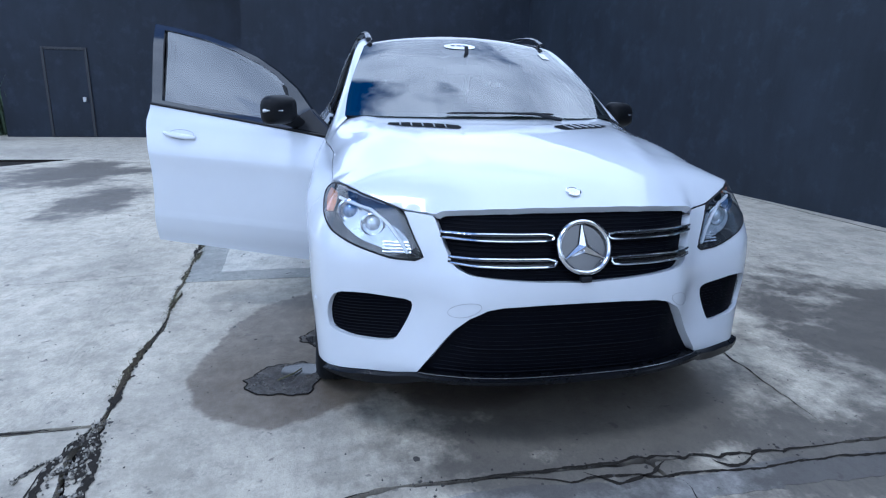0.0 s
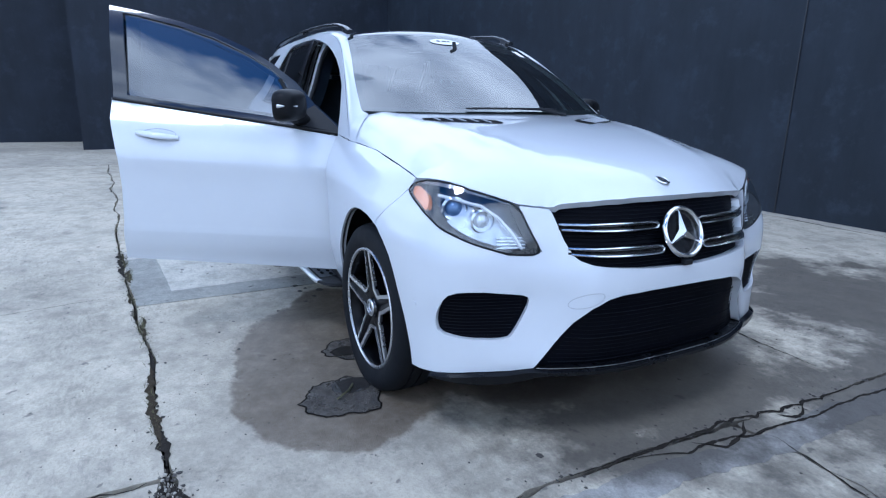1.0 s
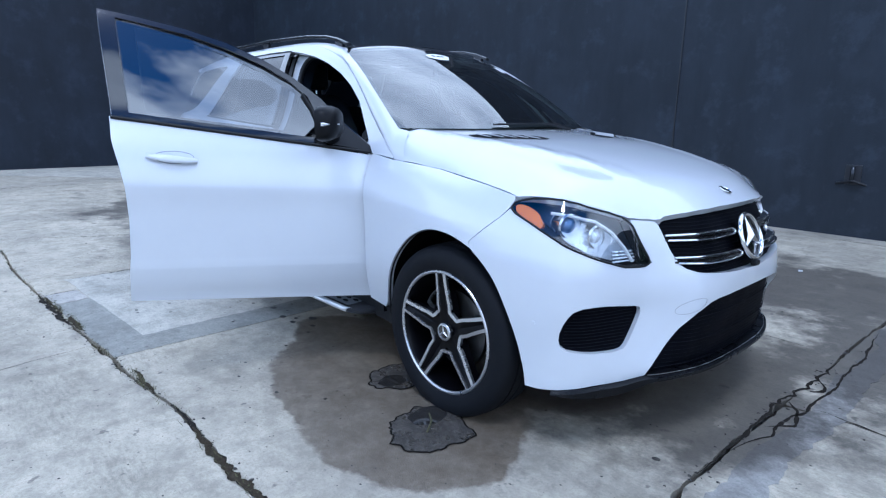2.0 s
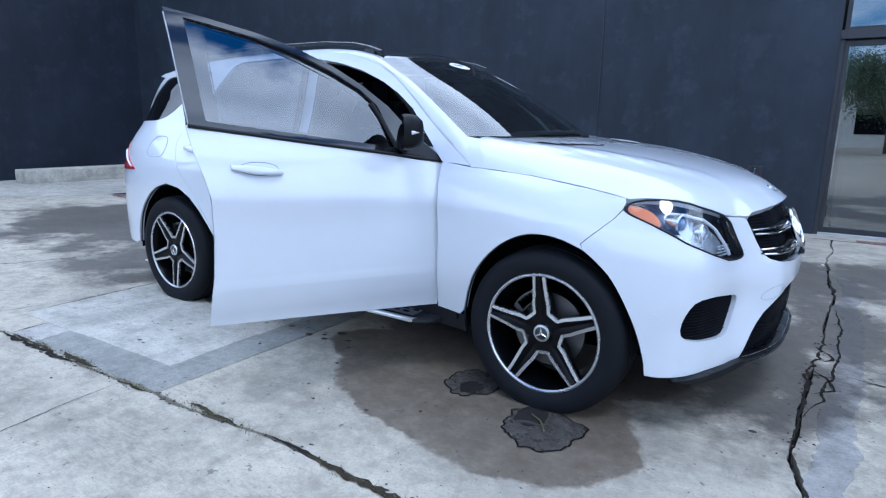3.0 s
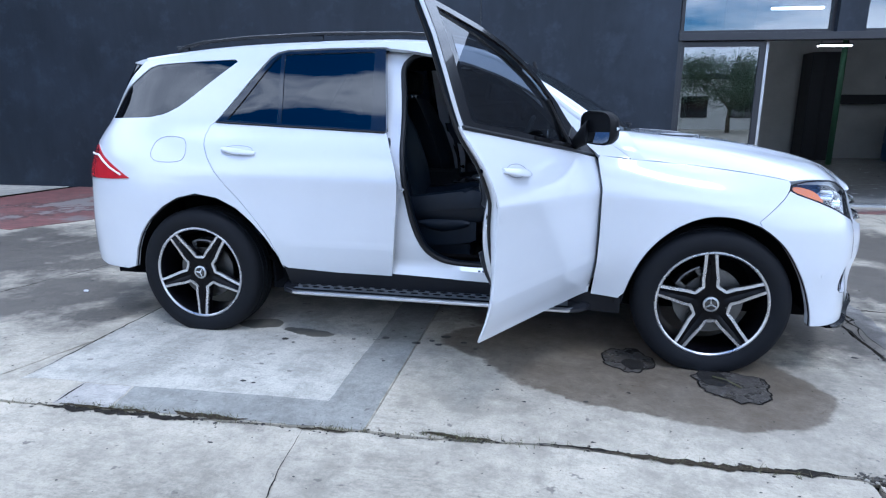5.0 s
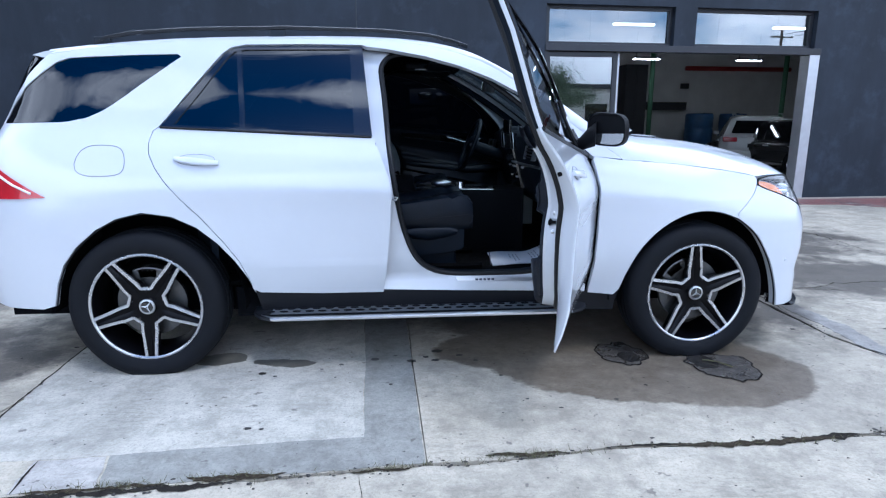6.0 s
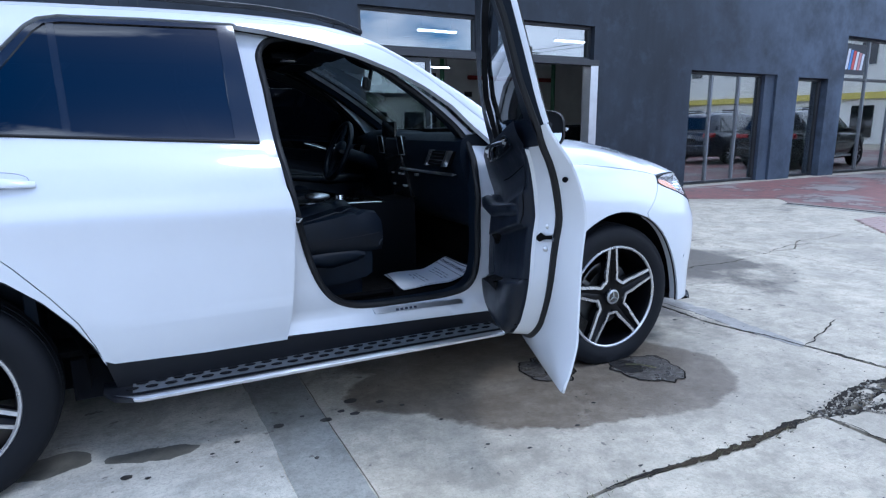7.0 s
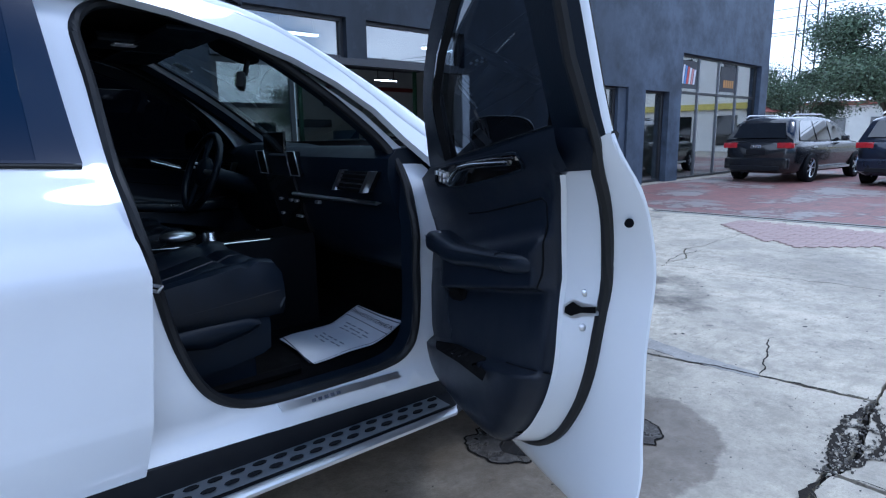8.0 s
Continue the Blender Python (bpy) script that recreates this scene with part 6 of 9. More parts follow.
def front_door(side):
    belt = [(2.7, 1.158), (3.0, 1.19)]
    outline = F_EDGE + belt + DOOR_REAR + [(3.2, 0.396), (2.8, 0.386), (2.4, 0.376)]
    door = sheet("front_door", outline, on(0, side), PAINT, car, "open white front door with black trim and tinted glass" if side < 0 else "white front door", rows=SHARP, step=0.05, edge=0.022, flange=0.008)
    up = lean if side < 0 else (lambda u, z: 0.0)

    def frame_at(off):
        return lambda u, z: skin(u, z, off + up(u, z), side)
    n = 70
    o, i, t = resample(RIM_O, n), resample(eased(RIM_I), n), resample(eased(RIM_T), n)
    rings = []
    for k in (0.0, 0.10, 0.45, 0.85, 1.0):
        rings.append([tuple(skin(a[0] + (b[0] - a[0]) * k, a[1] + (b[1] - a[1]) * k, -0.007 + (seal_off(b[1]) + 0.007) * k ** 0.85 + up(*b) * k, side)) for a, b in zip(o, i)])
    rings += [[tuple(skin(u, z, seal_off(z) - 0.006 + up(u, z), side)) for u, z in i], [tuple(skin(u, z, band_off(z), side)) for u, z in t], [tuple(skin(u, z, band_off(z) - 0.012, side)) for u, z in t]]
    solid("door_shell", loft(rings, False, False), PAINT, door, "white inner door edge")
    seal_path = [(u, z, seal_off(z)) for u, z in i[::-1]] + [(3.348, 1.35, -0.048), (3.368, 1.5, -0.046), (3.388, 1.66, -0.046)]
    solid("door_seal", tube([tuple(skin(u, z, off + up(u, z), side)) for u, z, off in seal_path], 0.0125, 8), SEAL, door, "black rubber door seal")
    edge_strip = [[tuple(frame_at(off)(u0 + du, z)) for du, off in ((-0.010, -0.0035), (0.0005, -0.005), (0.003, -0.014), (0.002, -0.022))] for u0, z in FRAME_ROWS]
    side_strip = [[tuple(frame_at(off)(u0 + du, z)) for du, off in ((0.002, -0.022), (0.0, -0.034), (-0.004, -0.047))] for u0, z in FRAME_ROWS]
    solid("frame_side", loft(side_strip, False, False), TRIM, door, "black inner edge of the window frame")
    solid("frame_edge", loft(edge_strip, False, False), PAINT, door, "white painted edge of the window frame")
    sheet("window_frame", FRAME_OUT, frame_at(-0.002), GLOSS_BLACK, door, "black window frame", step=0.07, edge=0.03, flange=0.013, gap=0.0, holes=[PANE])
    sheet("inner_frame", FRAME_OUT, frame_at(-0.047), TRIM, door, "black inner window frame", step=0.07, edge=0.03, flange=0.0, gap=0.004, holes=[PANE_IN], flip=True)
    reveal = resample(PANE_IN + PANE_IN[:1], 60)
    solid("window_reveal", loft([[tuple(frame_at(off)(u, z)) for u, z in reveal] for off in (-0.024, -0.046)], True, False), SEAL, door)
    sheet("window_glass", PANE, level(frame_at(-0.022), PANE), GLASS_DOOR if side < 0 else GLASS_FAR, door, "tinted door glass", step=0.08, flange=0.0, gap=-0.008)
    solid("quarter_bar", tube([tuple(frame_at(-0.012)(u, z)) for u, z in ((2.44, 1.16), (2.50, 1.30), (2.545, 1.372))], 0.010, 6), SEAL, door)
    solid("belt_trim", tube([tuple(skin(u, 1.108 + (u - 2.19) * 0.1, 0.004, side)) for u in np.linspace(2.20, 3.35, 20)], 0.0085, 6), SEAL, door, "black belt moulding")
    # trim panel: upper part, hollow below the armrest, and a pocket bulging out at the bottom
    rim = np.array([(p[0], p[1]) for p in t])
    seg_a, seg_d = rim[:-1], np.diff(rim, axis=0)
    seg_l = (seg_d ** 2).sum(1)

    SLOPE, LEDGE, LIP_B, WAIST = 0.20, 0.806, 0.618, 1.005

    def ease(q):
        q = min(max(q, 0.0), 1.0)
        return q * q * (3 - 2 * q)

    def trim_at(u, z, more=0.0):
        q = np.array((u, z)) - seg_a
        k = np.clip((q * seg_d).sum(1) / seg_l, 0, 1)
        d = float(np.sqrt(((q - seg_d * k[:, None]) ** 2).sum(1).min()))
        e, soft = min(1, d / 0.03), min(1, d / 0.10)
        b = z - SLOPE * (u - 2.6)
        waist = math.exp(-((b - WAIST) / 0.05) ** 2)
        depth = 0.024 * (e * (2 - e)) ** 0.5 - 0.014 * waist * e + 0.034 * ease((b - LEDGE + 0.006) / 0.012) * ease((0.935 - b) / 0.04) * ease((u - 2.38) / 0.14) * e
        depth += 0.040 * ease((LIP_B + 0.006 - b) / 0.012) * (soft * (2 - soft)) ** 0.5 + 0.010 * math.sin(math.pi * min(max((b - 0.42) / 0.42, 0), 1)) * soft
        return skin(u, z, trim_off(z) - depth - more, side)

    def sheared(more=0.0):
        return lambda u, b: trim_at(u, b + SLOPE * (u - 2.6), more)

    def shear(line):
        return [(u, z - SLOPE * (u - 2.6)) for u, z in line]
    top_edge = [(2.45, 1.162), (2.7, 1.182), (3.0, 1.205), (3.2, 1.228), (3.318, 1.238), (3.305, 1.17)]
    lines = [LIP_B + d for d in (-0.024, -0.012, -0.006, -0.003, 0.0, 0.003, 0.006, 0.014)] + [LEDGE + d for d in (-0.02, -0.012, -0.006, -0.002, 0.002, 0.006, 0.012, 0.02)]
    sheet("trim_panel", shear(list(t) + top_edge), sheared(), DOOR_TRIM, door, "black door trim panel", rows=lines, rings=(0.006, 0.014, 0.024), step=0.026, edge=0.02, flange=0.0, gap=0.0, flip=True)
    cover = [(3.22, 1.16), (3.318, 1.165), (3.345, 1.20), (3.352, 1.236), (3.30, 1.240), (3.22, 1.228)]
    sheet("corner_cover", cover, lambda u, z: skin(u, z, float(np.interp(u, [3.22, 3.345], [-0.094, -0.050])) + 0.5 * up(u, z), side), DOOR_TRIM, door, "black trim at the foot of the window frame", step=0.05, flange=0.0, gap=0, flip=True)
    # armrest: a rounded pad that swells towards the hinge and thins out behind, with a stitched edge
    arm, seam = [], []
    for q in np.linspace(0, 1, 40):
        u = 2.335 + 0.815 * q
        zt = 0.944 - 0.012 * ease((q - 0.12) / 0.3) + 0.085 * max(0, q - 0.35)
        head, tail = min(1, q / 0.10), min(1, (1 - q) / 0.16)
        end = (head * (2 - head)) ** 0.5 * (tail * (2 - tail)) ** 0.5
        fat = (0.084 - 0.012 * ease((q - 0.10) / 0.5)) * (0.30 + 0.70 * end)
        tall = (0.036 - 0.010 * ease((q - 0.10) / 0.6)) * (0.55 + 0.45 * end)
        base = -trim_off(zt) + 0.008
        ring3 = [(-0.5, 1.0)] + [(0.15 + 0.85 * abs(math.cos(w)) ** 0.55, math.copysign(abs(math.sin(w)) ** 0.8, math.sin(w))) for w in np.linspace(1.45, -1.3, 13)] + [(-0.5, -1.25)]
        arm.append([tuple(skin(u, zt - 0.022 + tall * dz, -base - fat * k, side)) for k, dz in ring3])
        if 0.04 < q < 0.93:
            seam.append(tuple(skin(u, zt - 0.022 + tall * 0.55, -base - fat * 0.99, side)))
    solid("armrest", loft(arm), ARM, door, "padded black armrest")
    solid("armrest_seam", tube(seam, 0.0013, 4), TRIM_GREY, door, "stitched seam")
    solid("lock_button", tube([tuple(skin(2.42, 0.957, trim_off(0.95) - 0.055, side)), tuple(skin(2.46, 0.958, trim_off(0.95) - 0.055, side))], 0.005, 6), SATIN, door, "small silver button")
    # pull cup under the armrest and pocket mouth over its lip, both dark sheets for their shade; grey panel by the
    # hinge
    cup_o = round_off([(2.50, 0.768), (2.66, 0.764), (2.68, 0.806), (2.50, 0.808)], 1)
    sheet("pull_cup", cup_o, sheared(0.003), CARPET, door, "dark sheet drawn as the shaded pull cup", step=0.03, edge=0.02, flange=0.0, gap=0, flip=True)
    mouth = [(2.40, 0.622), (2.62, 0.634), (2.86, 0.624), (2.965, 0.606), (2.94, 0.578), (2.75, 0.600)]
    sheet("door_pocket", mouth, sheared(0.010), CARPET, door, "dark sheet drawn as the shaded door pocket mouth", rows=lines, step=0.03, edge=0.02, flange=0.0, gap=0, flip=True)
    side_panel = [(2.26, 0.872), (2.42, 0.872), (2.465, 0.80), (2.49, 0.71), (2.56, 0.645), (2.45, 0.633), (2.28, 0.63)]
    sheet("side_panel", round_off(side_panel, 1), sheared(0.003), TRIM_GREY, door, "dark grey panel of the door trim", step=0.03, edge=0.02, flange=0.003, gap=0, flip=True)
    for path in ([(2.97, LIP_B + 0.006), (3.08, LIP_B + 0.006), (3.16, LIP_B + 0.006)], [(2.66, 1.022), (2.80, 1.010), (2.98, 1.003), (3.15, 0.997)], [(3.15, 0.997), (3.168, 0.985), (3.160, 0.90), (3.14, 0.81)]):
        solid("panel_groove", tube([tuple(sheared(0.0)(u, b)) for u, b in along(path, 0.03)], 0.0024, 5), LINER, door)
    # recess with the seat switches and the bright pull handle
    recess = round_off([(2.45, 1.105), (2.65, 1.108), (2.86, 1.130), (3.13, 1.162), (3.155, 1.172), (3.158, 1.196), (3.13, 1.200), (2.90, 1.186), (2.70, 1.176), (2.53, 1.160)], 1)
    sheet("trim_inlay", recess, lambda u, z: trim_at(u, z, 0.003), GLOSS_BLACK, door, "gloss black inlay", step=0.04, edge=0.02, flange=0.0, gap=0, flip=True)
    solid("inlay_rim", tube([tuple(trim_at(u, z, 0.004)) for u, z in densify(recess, 0.03) + recess[:1]], 0.003, 5), TRIM, door)
    bar = [(2.655, 1.122, 0.010), (2.69, 1.130, 0.0135), (2.74, 1.147, 0.0125), (2.80, 1.165, 0.0095), (2.88, 1.172, 0.008), (3.0, 1.176, 0.0072), (3.12, 1.179, 0.006)]
    bar = bar if side < 0 else bar[:4]
    solid("inside_handle", tube([tuple(trim_at(u, z, 0.014)) for u, z, r in bar], [r for u, z, r in bar], 10), CHROME, door, "silver inside door handle")
    for k in range(6):
        bm = bmesh.new()
        p = trim_at(2.545 + 0.030 * (k % 3) + 0.012 * (k // 3), 1.150 - 0.020 * (k // 3) - 0.004 * (k % 3), 0.008)
        box(bm, p[0] - 0.008, p[0] + 0.008, p[1] - 0.006, p[1] + 0.006, p[2] - 0.007, p[2] + 0.007, 0.003)
        part("seat_switch", bm, SATIN, door, "silver seat switch")
    # latch, bolts and a grommet in the rear edge
    plate = [(u - 0.038, z) for u, z in ((a, b - 0.032) for a, b in ((3.206, 0.915), (3.222, 0.93), (3.24, 0.922), (3.266, 0.926), (3.268, 0.908), (3.24, 0.903), (3.222, 0.893), (3.206, 0.90)))]
    def band_at(extra):
        return lambda u, z: skin(u, z, float(np.interp(u, [3.162, 3.228], [-0.118, -0.074])) - extra, side)
    sheet("latch_plate", inset(plate, -0.003), band_at(0.006), SATIN, door, step=0.05, flange=0.0, gap=0, flip=True)
    sheet("latch", inset(plate, 0.0035), band_at(0.009), CARPET, door, "black latch", step=0.05, flange=0.0, gap=0, flip=True)
    for dz in (0.036, -0.036):
        bm = bmesh.new()
        bmesh.ops.create_uvsphere(bm, u_segments=10, v_segments=6, radius=0.0085, matrix=Matrix.Translation(tuple(band_at(0.004)(3.202, 0.880 + dz))) @ Matrix.Diagonal((0.6, 1, 1, 1)))
        part("latch_bolt", bm, SATIN, door, smooth=True)
    q = Vector(skin(3.306, 1.068, -0.034, side))
    bm = bmesh.new()
    bmesh.ops.create_cone(bm, cap_ends=True, segments=20, radius1=0.0085, radius2=0.007, depth=0.012, matrix=Matrix.Translation((q.x - 0.002, q.y, q.z)) @ pose(0, 0, 0, 0, 80, side * 35))
    part("grommet", bm, LINER, door, "black rubber grommet", smooth=True)
    # handle
    pullh = []
    for q in np.linspace(0, 1, 15):
        u, zz = 3.005 + 0.205 * q, 1.050 + 0.018 * q
        oo, h = 0.012 + 0.026 * math.sin(math.pi * q) ** 0.6, 0.010 + 0.006 * math.sin(math.pi * q)
        pullh.append([tuple(skin(u, zz + h * math.sin(a), oo + 0.009 * math.cos(a) - 0.008, side)) for a in np.linspace(0, 2 * math.pi, 11)[:-1]])
    solid("door_handle", loft(pullh), PAINT, door, "white pull handle")
    cup = [(3.02 + 0.16 * (0.5 - 0.5 * math.cos(a)), 1.063 + 0.026 * math.sin(a)) for a in np.linspace(0, 2 * math.pi, 25)[:-1]]
    sheet("handle_recess", cup, on(0.0012, side), PAINT, door, step=0.05, flange=0.003, gap=0)
    # grey line drawn as shade round the handle cup
    solid("recess_shade", tube([tuple(skin(u, z, 0.001, side)) for u, z in cup + cup[:1]], 0.0016, 4), SEAM, door)
    # mirror: foot, housing with a lamp strip, glass facing back
    mm = Matrix.Translation((-0.895, side * 0.972, 1.243)) @ pose(0, 0, 0, 0, -4, side * 24.0)

    def oval_at(x, sy, sz, n=29):
        out = []
        for a in np.linspace(0, 2 * math.pi, n)[:-1]:
            ca, sa = math.cos(a), math.sin(a)
            ey, ez = abs(ca) ** 0.55 * math.copysign(1, ca), abs(sa) ** 0.6 * math.copysign(1, sa)
            out.append(mm @ Vector((x, side * (0.101 * sy * ey), 0.080 * sz * ez - 0.006 * ey)))
        return out
    rows = [oval_at(x, sy, sz) for x, sy, sz in ((0.088, 0.34, 0.36), (0.083, 0.64, 0.62), (0.066, 0.86, 0.84), (0.038, 0.98, 0.97), (0.012, 1.0, 1.0), (-0.004, 0.97, 0.96), (-0.003, 0.91, 0.89), (0.004, 0.90, 0.88))]
    solid("mirror_housing", loft(rows), MIRROR_CASE, door, "black mirror housing")
    foot = []
    for x, y, z, hx, hz in ((-0.80, 0.80, 1.150, 0.030, 0.022), (-0.825, 0.845, 1.172, 0.034, 0.034), (-0.855, 0.885, 1.200, 0.034, 0.050), (-0.878, 0.925, 1.222, 0.026, 0.060)):
        foot.append([(x + hx * math.cos(a), side * y, z + hz * math.sin(a)) for a in np.linspace(0, 2 * math.pi, 15)[:-1]])
    solid("mirror_foot", loft(foot), MIRROR_CASE, door, "black mirror foot")
    solid("mirror_triangle", loft([[tuple(skin(u, z, off, side)) for u, z in ((2.20, 1.115), (2.43, 1.145), (2.44, 1.20), (2.36, 1.25), (2.27, 1.175))] for off in (-0.045, 0.006)]), PLASTIC, door)
    upward = mm @ Matrix.Translation((0.006, 0, 0)) @ pose(0, 0, 0, 0, 6, 0) @ mm.inverted()
    solid("mirror_glass", ([upward @ p for p in oval_at(0.0, 0.90, 0.87)], [tuple(range(28))]), MIRROR, door, "mirror glass", smooth=False)
    lampv = [[mm @ Vector((0.087 - 0.055 * q * q + dx, side * (0.02 + 0.088 * q + dy), -0.005 + dz)) for dx, dy, dz in ((-0.004, -0.002, -0.008), (0.004, 0.006, 0.0), (-0.004, -0.002, 0.008))] for q in np.linspace(0, 1, 9)]
    solid("turn_signal", loft(lampv), STICKER, door, "clear turn signal strip")
    return door


opened = front_door(-1)
hinge = Vector((-0.63, -0.885, 0))
opened.matrix_basis = Matrix.Translation(hinge) @ pose(0, 0, 0, 0, 0, 66.0) @ pose(0, 0, 0, 0, 2.2, 0) @ Matrix.Translation(-hinge)
front_door(1)

# ---- body frame round the door opening ----
APERTURE = [(3.292, 1.585), (3.285, 1.50), (3.272, 1.40), (3.258, 1.16), (3.222, 0.90), (3.185, 0.72), (3.125, 0.575), (3.04, 0.505), (2.93, 0.478), (2.725, 0.476), (2.52, 0.478), (2.41, 0.505), (2.372, 0.64), (2.385, 0.95), (2.362, 1.15), (2.40, 1.245), (2.535, 1.372), (2.64, 1.452), (2.749, 1.528), (2.90, 1.602), (3.05, 1.642), (3.22, 1.648)]
OUTER = [(2.20, 0.375), (2.172, 0.70), (2.172, 0.946), (2.198, 1.095), (2.27, 1.17)] + [(u, z - 0.012) for u, z in DOOR_TOP] + [(3.40, 1.66), (3.36, 1.22), (3.30, 1.02), (3.30, 0.78), (3.33, 0.55), (3.35, 0.41)]
OPENING = round_off(APERTURE, 3)
for side in (-1, 1):
    def frame_skin(u, z):   # the sill below the opening leans outward
        return skin(u, z, -0.072 + 0.062 * min(max((0.485 - z) / 0.09, 0), 1), side)
    body_frame = sheet("door_opening", OUTER, frame_skin, PAINT, car, "white painted door opening frame", step=0.05, edge=0.022, flange=0.0, gap=0.0, holes=[OPENING])
    solid("opening_seal", tube([tuple(skin(u, z, -0.075, side)) for u, z in densify(OPENING, 0.03) + OPENING[:1]], 0.015, 8), SEAL, body_frame, "black rubber door seal")
    inner = densify(OPENING, 0.03)
    ringa = resample(inner + inner[:1], 120)
    solid("opening_lining", loft([[tuple(skin(u, z, off, side)) for u, z in ringa] for off in (-0.075, -0.11, -0.16)], True, False), TRIM, body_frame)
    # black applique on the pillar between the doors
    sheet("pillar_trim", [(3.345, 1.22), (3.39, 1.665), (3.44, 1.665), (3.42, 1.22)], on(-0.035, side), GLOSS_BLACK, car, step=0.08, flange=0.02, gap=0)
    solid("striker", tube([tuple(skin(3.232, 0.905, -0.07, side)), tuple(skin(3.218, 0.905, -0.035, side)), tuple(skin(3.226, 0.893, -0.035, side)), tuple(skin(3.24, 0.893, -0.07, side))], 0.005, 6), SATIN, body_frame, "steel door striker")
    plate = sheet("sill_plate", [(2.46, 0.436), (2.90, 0.446), (2.91, 0.470), (2.47, 0.458)], lambda u, z: skin(u, z, -0.030 - 0.75 * (z - 0.438), side), SATIN, car, "brushed steel sill plate", step=0.06, flange=0.008, gap=0.0)
    for k in range(5):
        u = 2.70 + 0.022 * k
        sheet("sill_mark", [(u, 0.446), (u + 0.014, 0.446), (u + 0.014, 0.456), (u, 0.456)], lambda u, z: skin(u, z, -0.0285 - 0.75 * (z - 0.438), side), INK, plate, step=0.05, flange=0.0, gap=0)

# ---- cabin ----
boxes("cabin_floor", [(-2.6, -0.45, -0.79, 0.79, 0.43, 0.455)], CARPET, car)
boxes("firewall", [(-0.50, -0.45, -0.79, 0.79, 0.42, 1.15)], CARPET, car)
boxes("cabin_rear", [(-2.62, -2.58, -0.78, 0.78, 0.43, 1.2)], TRIM, car)
rings = [[(x, y, float(ROOF_Z(x)) - 0.055 - 0.05 * (y / 0.58) ** 2) for y in np.linspace(-0.575, 0.575, 13)] for x in np.linspace(-1.26, -3.2, 16)]
solid("headliner", loft(rings, False, False), CARPET, car, "black cabin headliner")
for y in (-0.28, 0.30):
    boxes("sun_visor", [(-1.44, -1.24, y - 0.2, y + 0.2, 1.605, 1.620)], TRIM, car, bevel=0.006)
boxes("overhead_console", [(-1.56, -1.27, -0.11, 0.11, 1.61, 1.645)], TRIM, car, bevel=0.01)
boxes("reading_lamp", [(-1.50, -1.42, -0.08, -0.02, 1.605, 1.615)], STICKER, car, "pale reading lamp", bevel=0.003)
for side in (-1, 1):
    pil = [[Vector(screen_at(side, t)) + Vector((-0.03 + dx, side * (-0.005 - dy), -0.03)) for dx, dy in ((0.01, 0.0), (0.0, 0.05), (-0.06, 0.045), (-0.07, 0.0))] for t in np.linspace(0.0, 1.0, 10)]
    solid("pillar_cover", loft(pil), TRIM, car, "black windscreen pillar cover")
    boxes("pillar_lining", [(-1.88, -1.74, side * 0.80 - 0.02, side * 0.80 + 0.02, 0.45, 1.18)], TRIM, car, bevel=0.01)


def dash_ring(y):
    f = 1 - 0.10 * (y / 0.75) ** 2
    pts = [(-0.50, 1.205), (-0.62, 1.228), (-0.74, 1.236), (-0.83, 1.225), (-0.872, 1.195), (-0.878, 1.14), (-0.86, 1.07), (-0.835, 1.0), (-0.81, 0.90), (-0.76, 0.80), (-0.66, 0.74), (-0.50, 0.72)]
    return [(-0.5 + (x + 0.5) * f, y, z + (0.015 if abs(y - 0.38) < 0.2 and z > 1.2 else 0)) for x, z in pts]


dash = solid("dashboard", loft([dash_ring(y) for y in np.linspace(-0.765, 0.765, 31)]), LEATHER, car, "black dashboard with silver vents")
for y in (-0.60, 0.64):
    solid("vent", loft([[(x, y + 0.105 * a - 0.03 * b, 1.112 + 0.036 * b) for a, b in ((-1, -1), (1, -1), (1, 1), (-1, 1))] for x in (-0.84, -0.876)]), LINER, dash, "black air vent with silver rim", smooth=False)
    for sy in (-1, 1):
        solid("vent_rim", loft([[(-0.886, y + sy * 0.095 - 0.03 * q + d, 1.112 + 0.036 * q) for d in (-0.011, 0.011)] + [(-0.862, y + sy * 0.095 - 0.03 * q + d, 1.112 + 0.036 * q) for d in (0.013, -0.013)] for q in (-1.1, 0, 1.1)]), SATIN, dash, "silver vent surround")
    for k in range(4):
        q = -0.7 + 0.47 * k
        boxes("vent_slat", [(-0.884, -0.86, y - 0.085 - 0.03 * q, y + 0.085 - 0.03 * q, 1.110 + 0.036 * q, 1.114 + 0.036 * q)], SATIN if k == 1 else PLASTIC, dash, bevel=0)
solid("dash_strip", loft([[(-0.872 + dx + 0.1 * 0.37 * (y / 0.75) ** 2, y, 1.035 + dz) for dx, dz in ((-0.004, -0.008), (-0.012, 0.0), (-0.004, 0.008), (0.02, 0.0))] for y in np.linspace(-0.70, -0.12, 12)]), SATIN, dash, "thin silver dashboard strip")
boxes("display", [(-0.895, -0.88, -0.095, 0.11, 1.205, 1.298)], GLOSS_BLACK, dash, "black free-standing display", bevel=0.006)
solid("control_panel", loft([[(x - 0.012, y, z) for y in (-0.13, 0.13)] + [(x + 0.04, y, z) for y in (0.14, -0.14)] for x, z in ((-0.868, 1.11), (-0.858, 1.07), (-0.838, 1.0), (-0.815, 0.92), (-0.80, 0.86))]), GLOSS_BLACK, dash, "gloss black control panel", smooth=False)
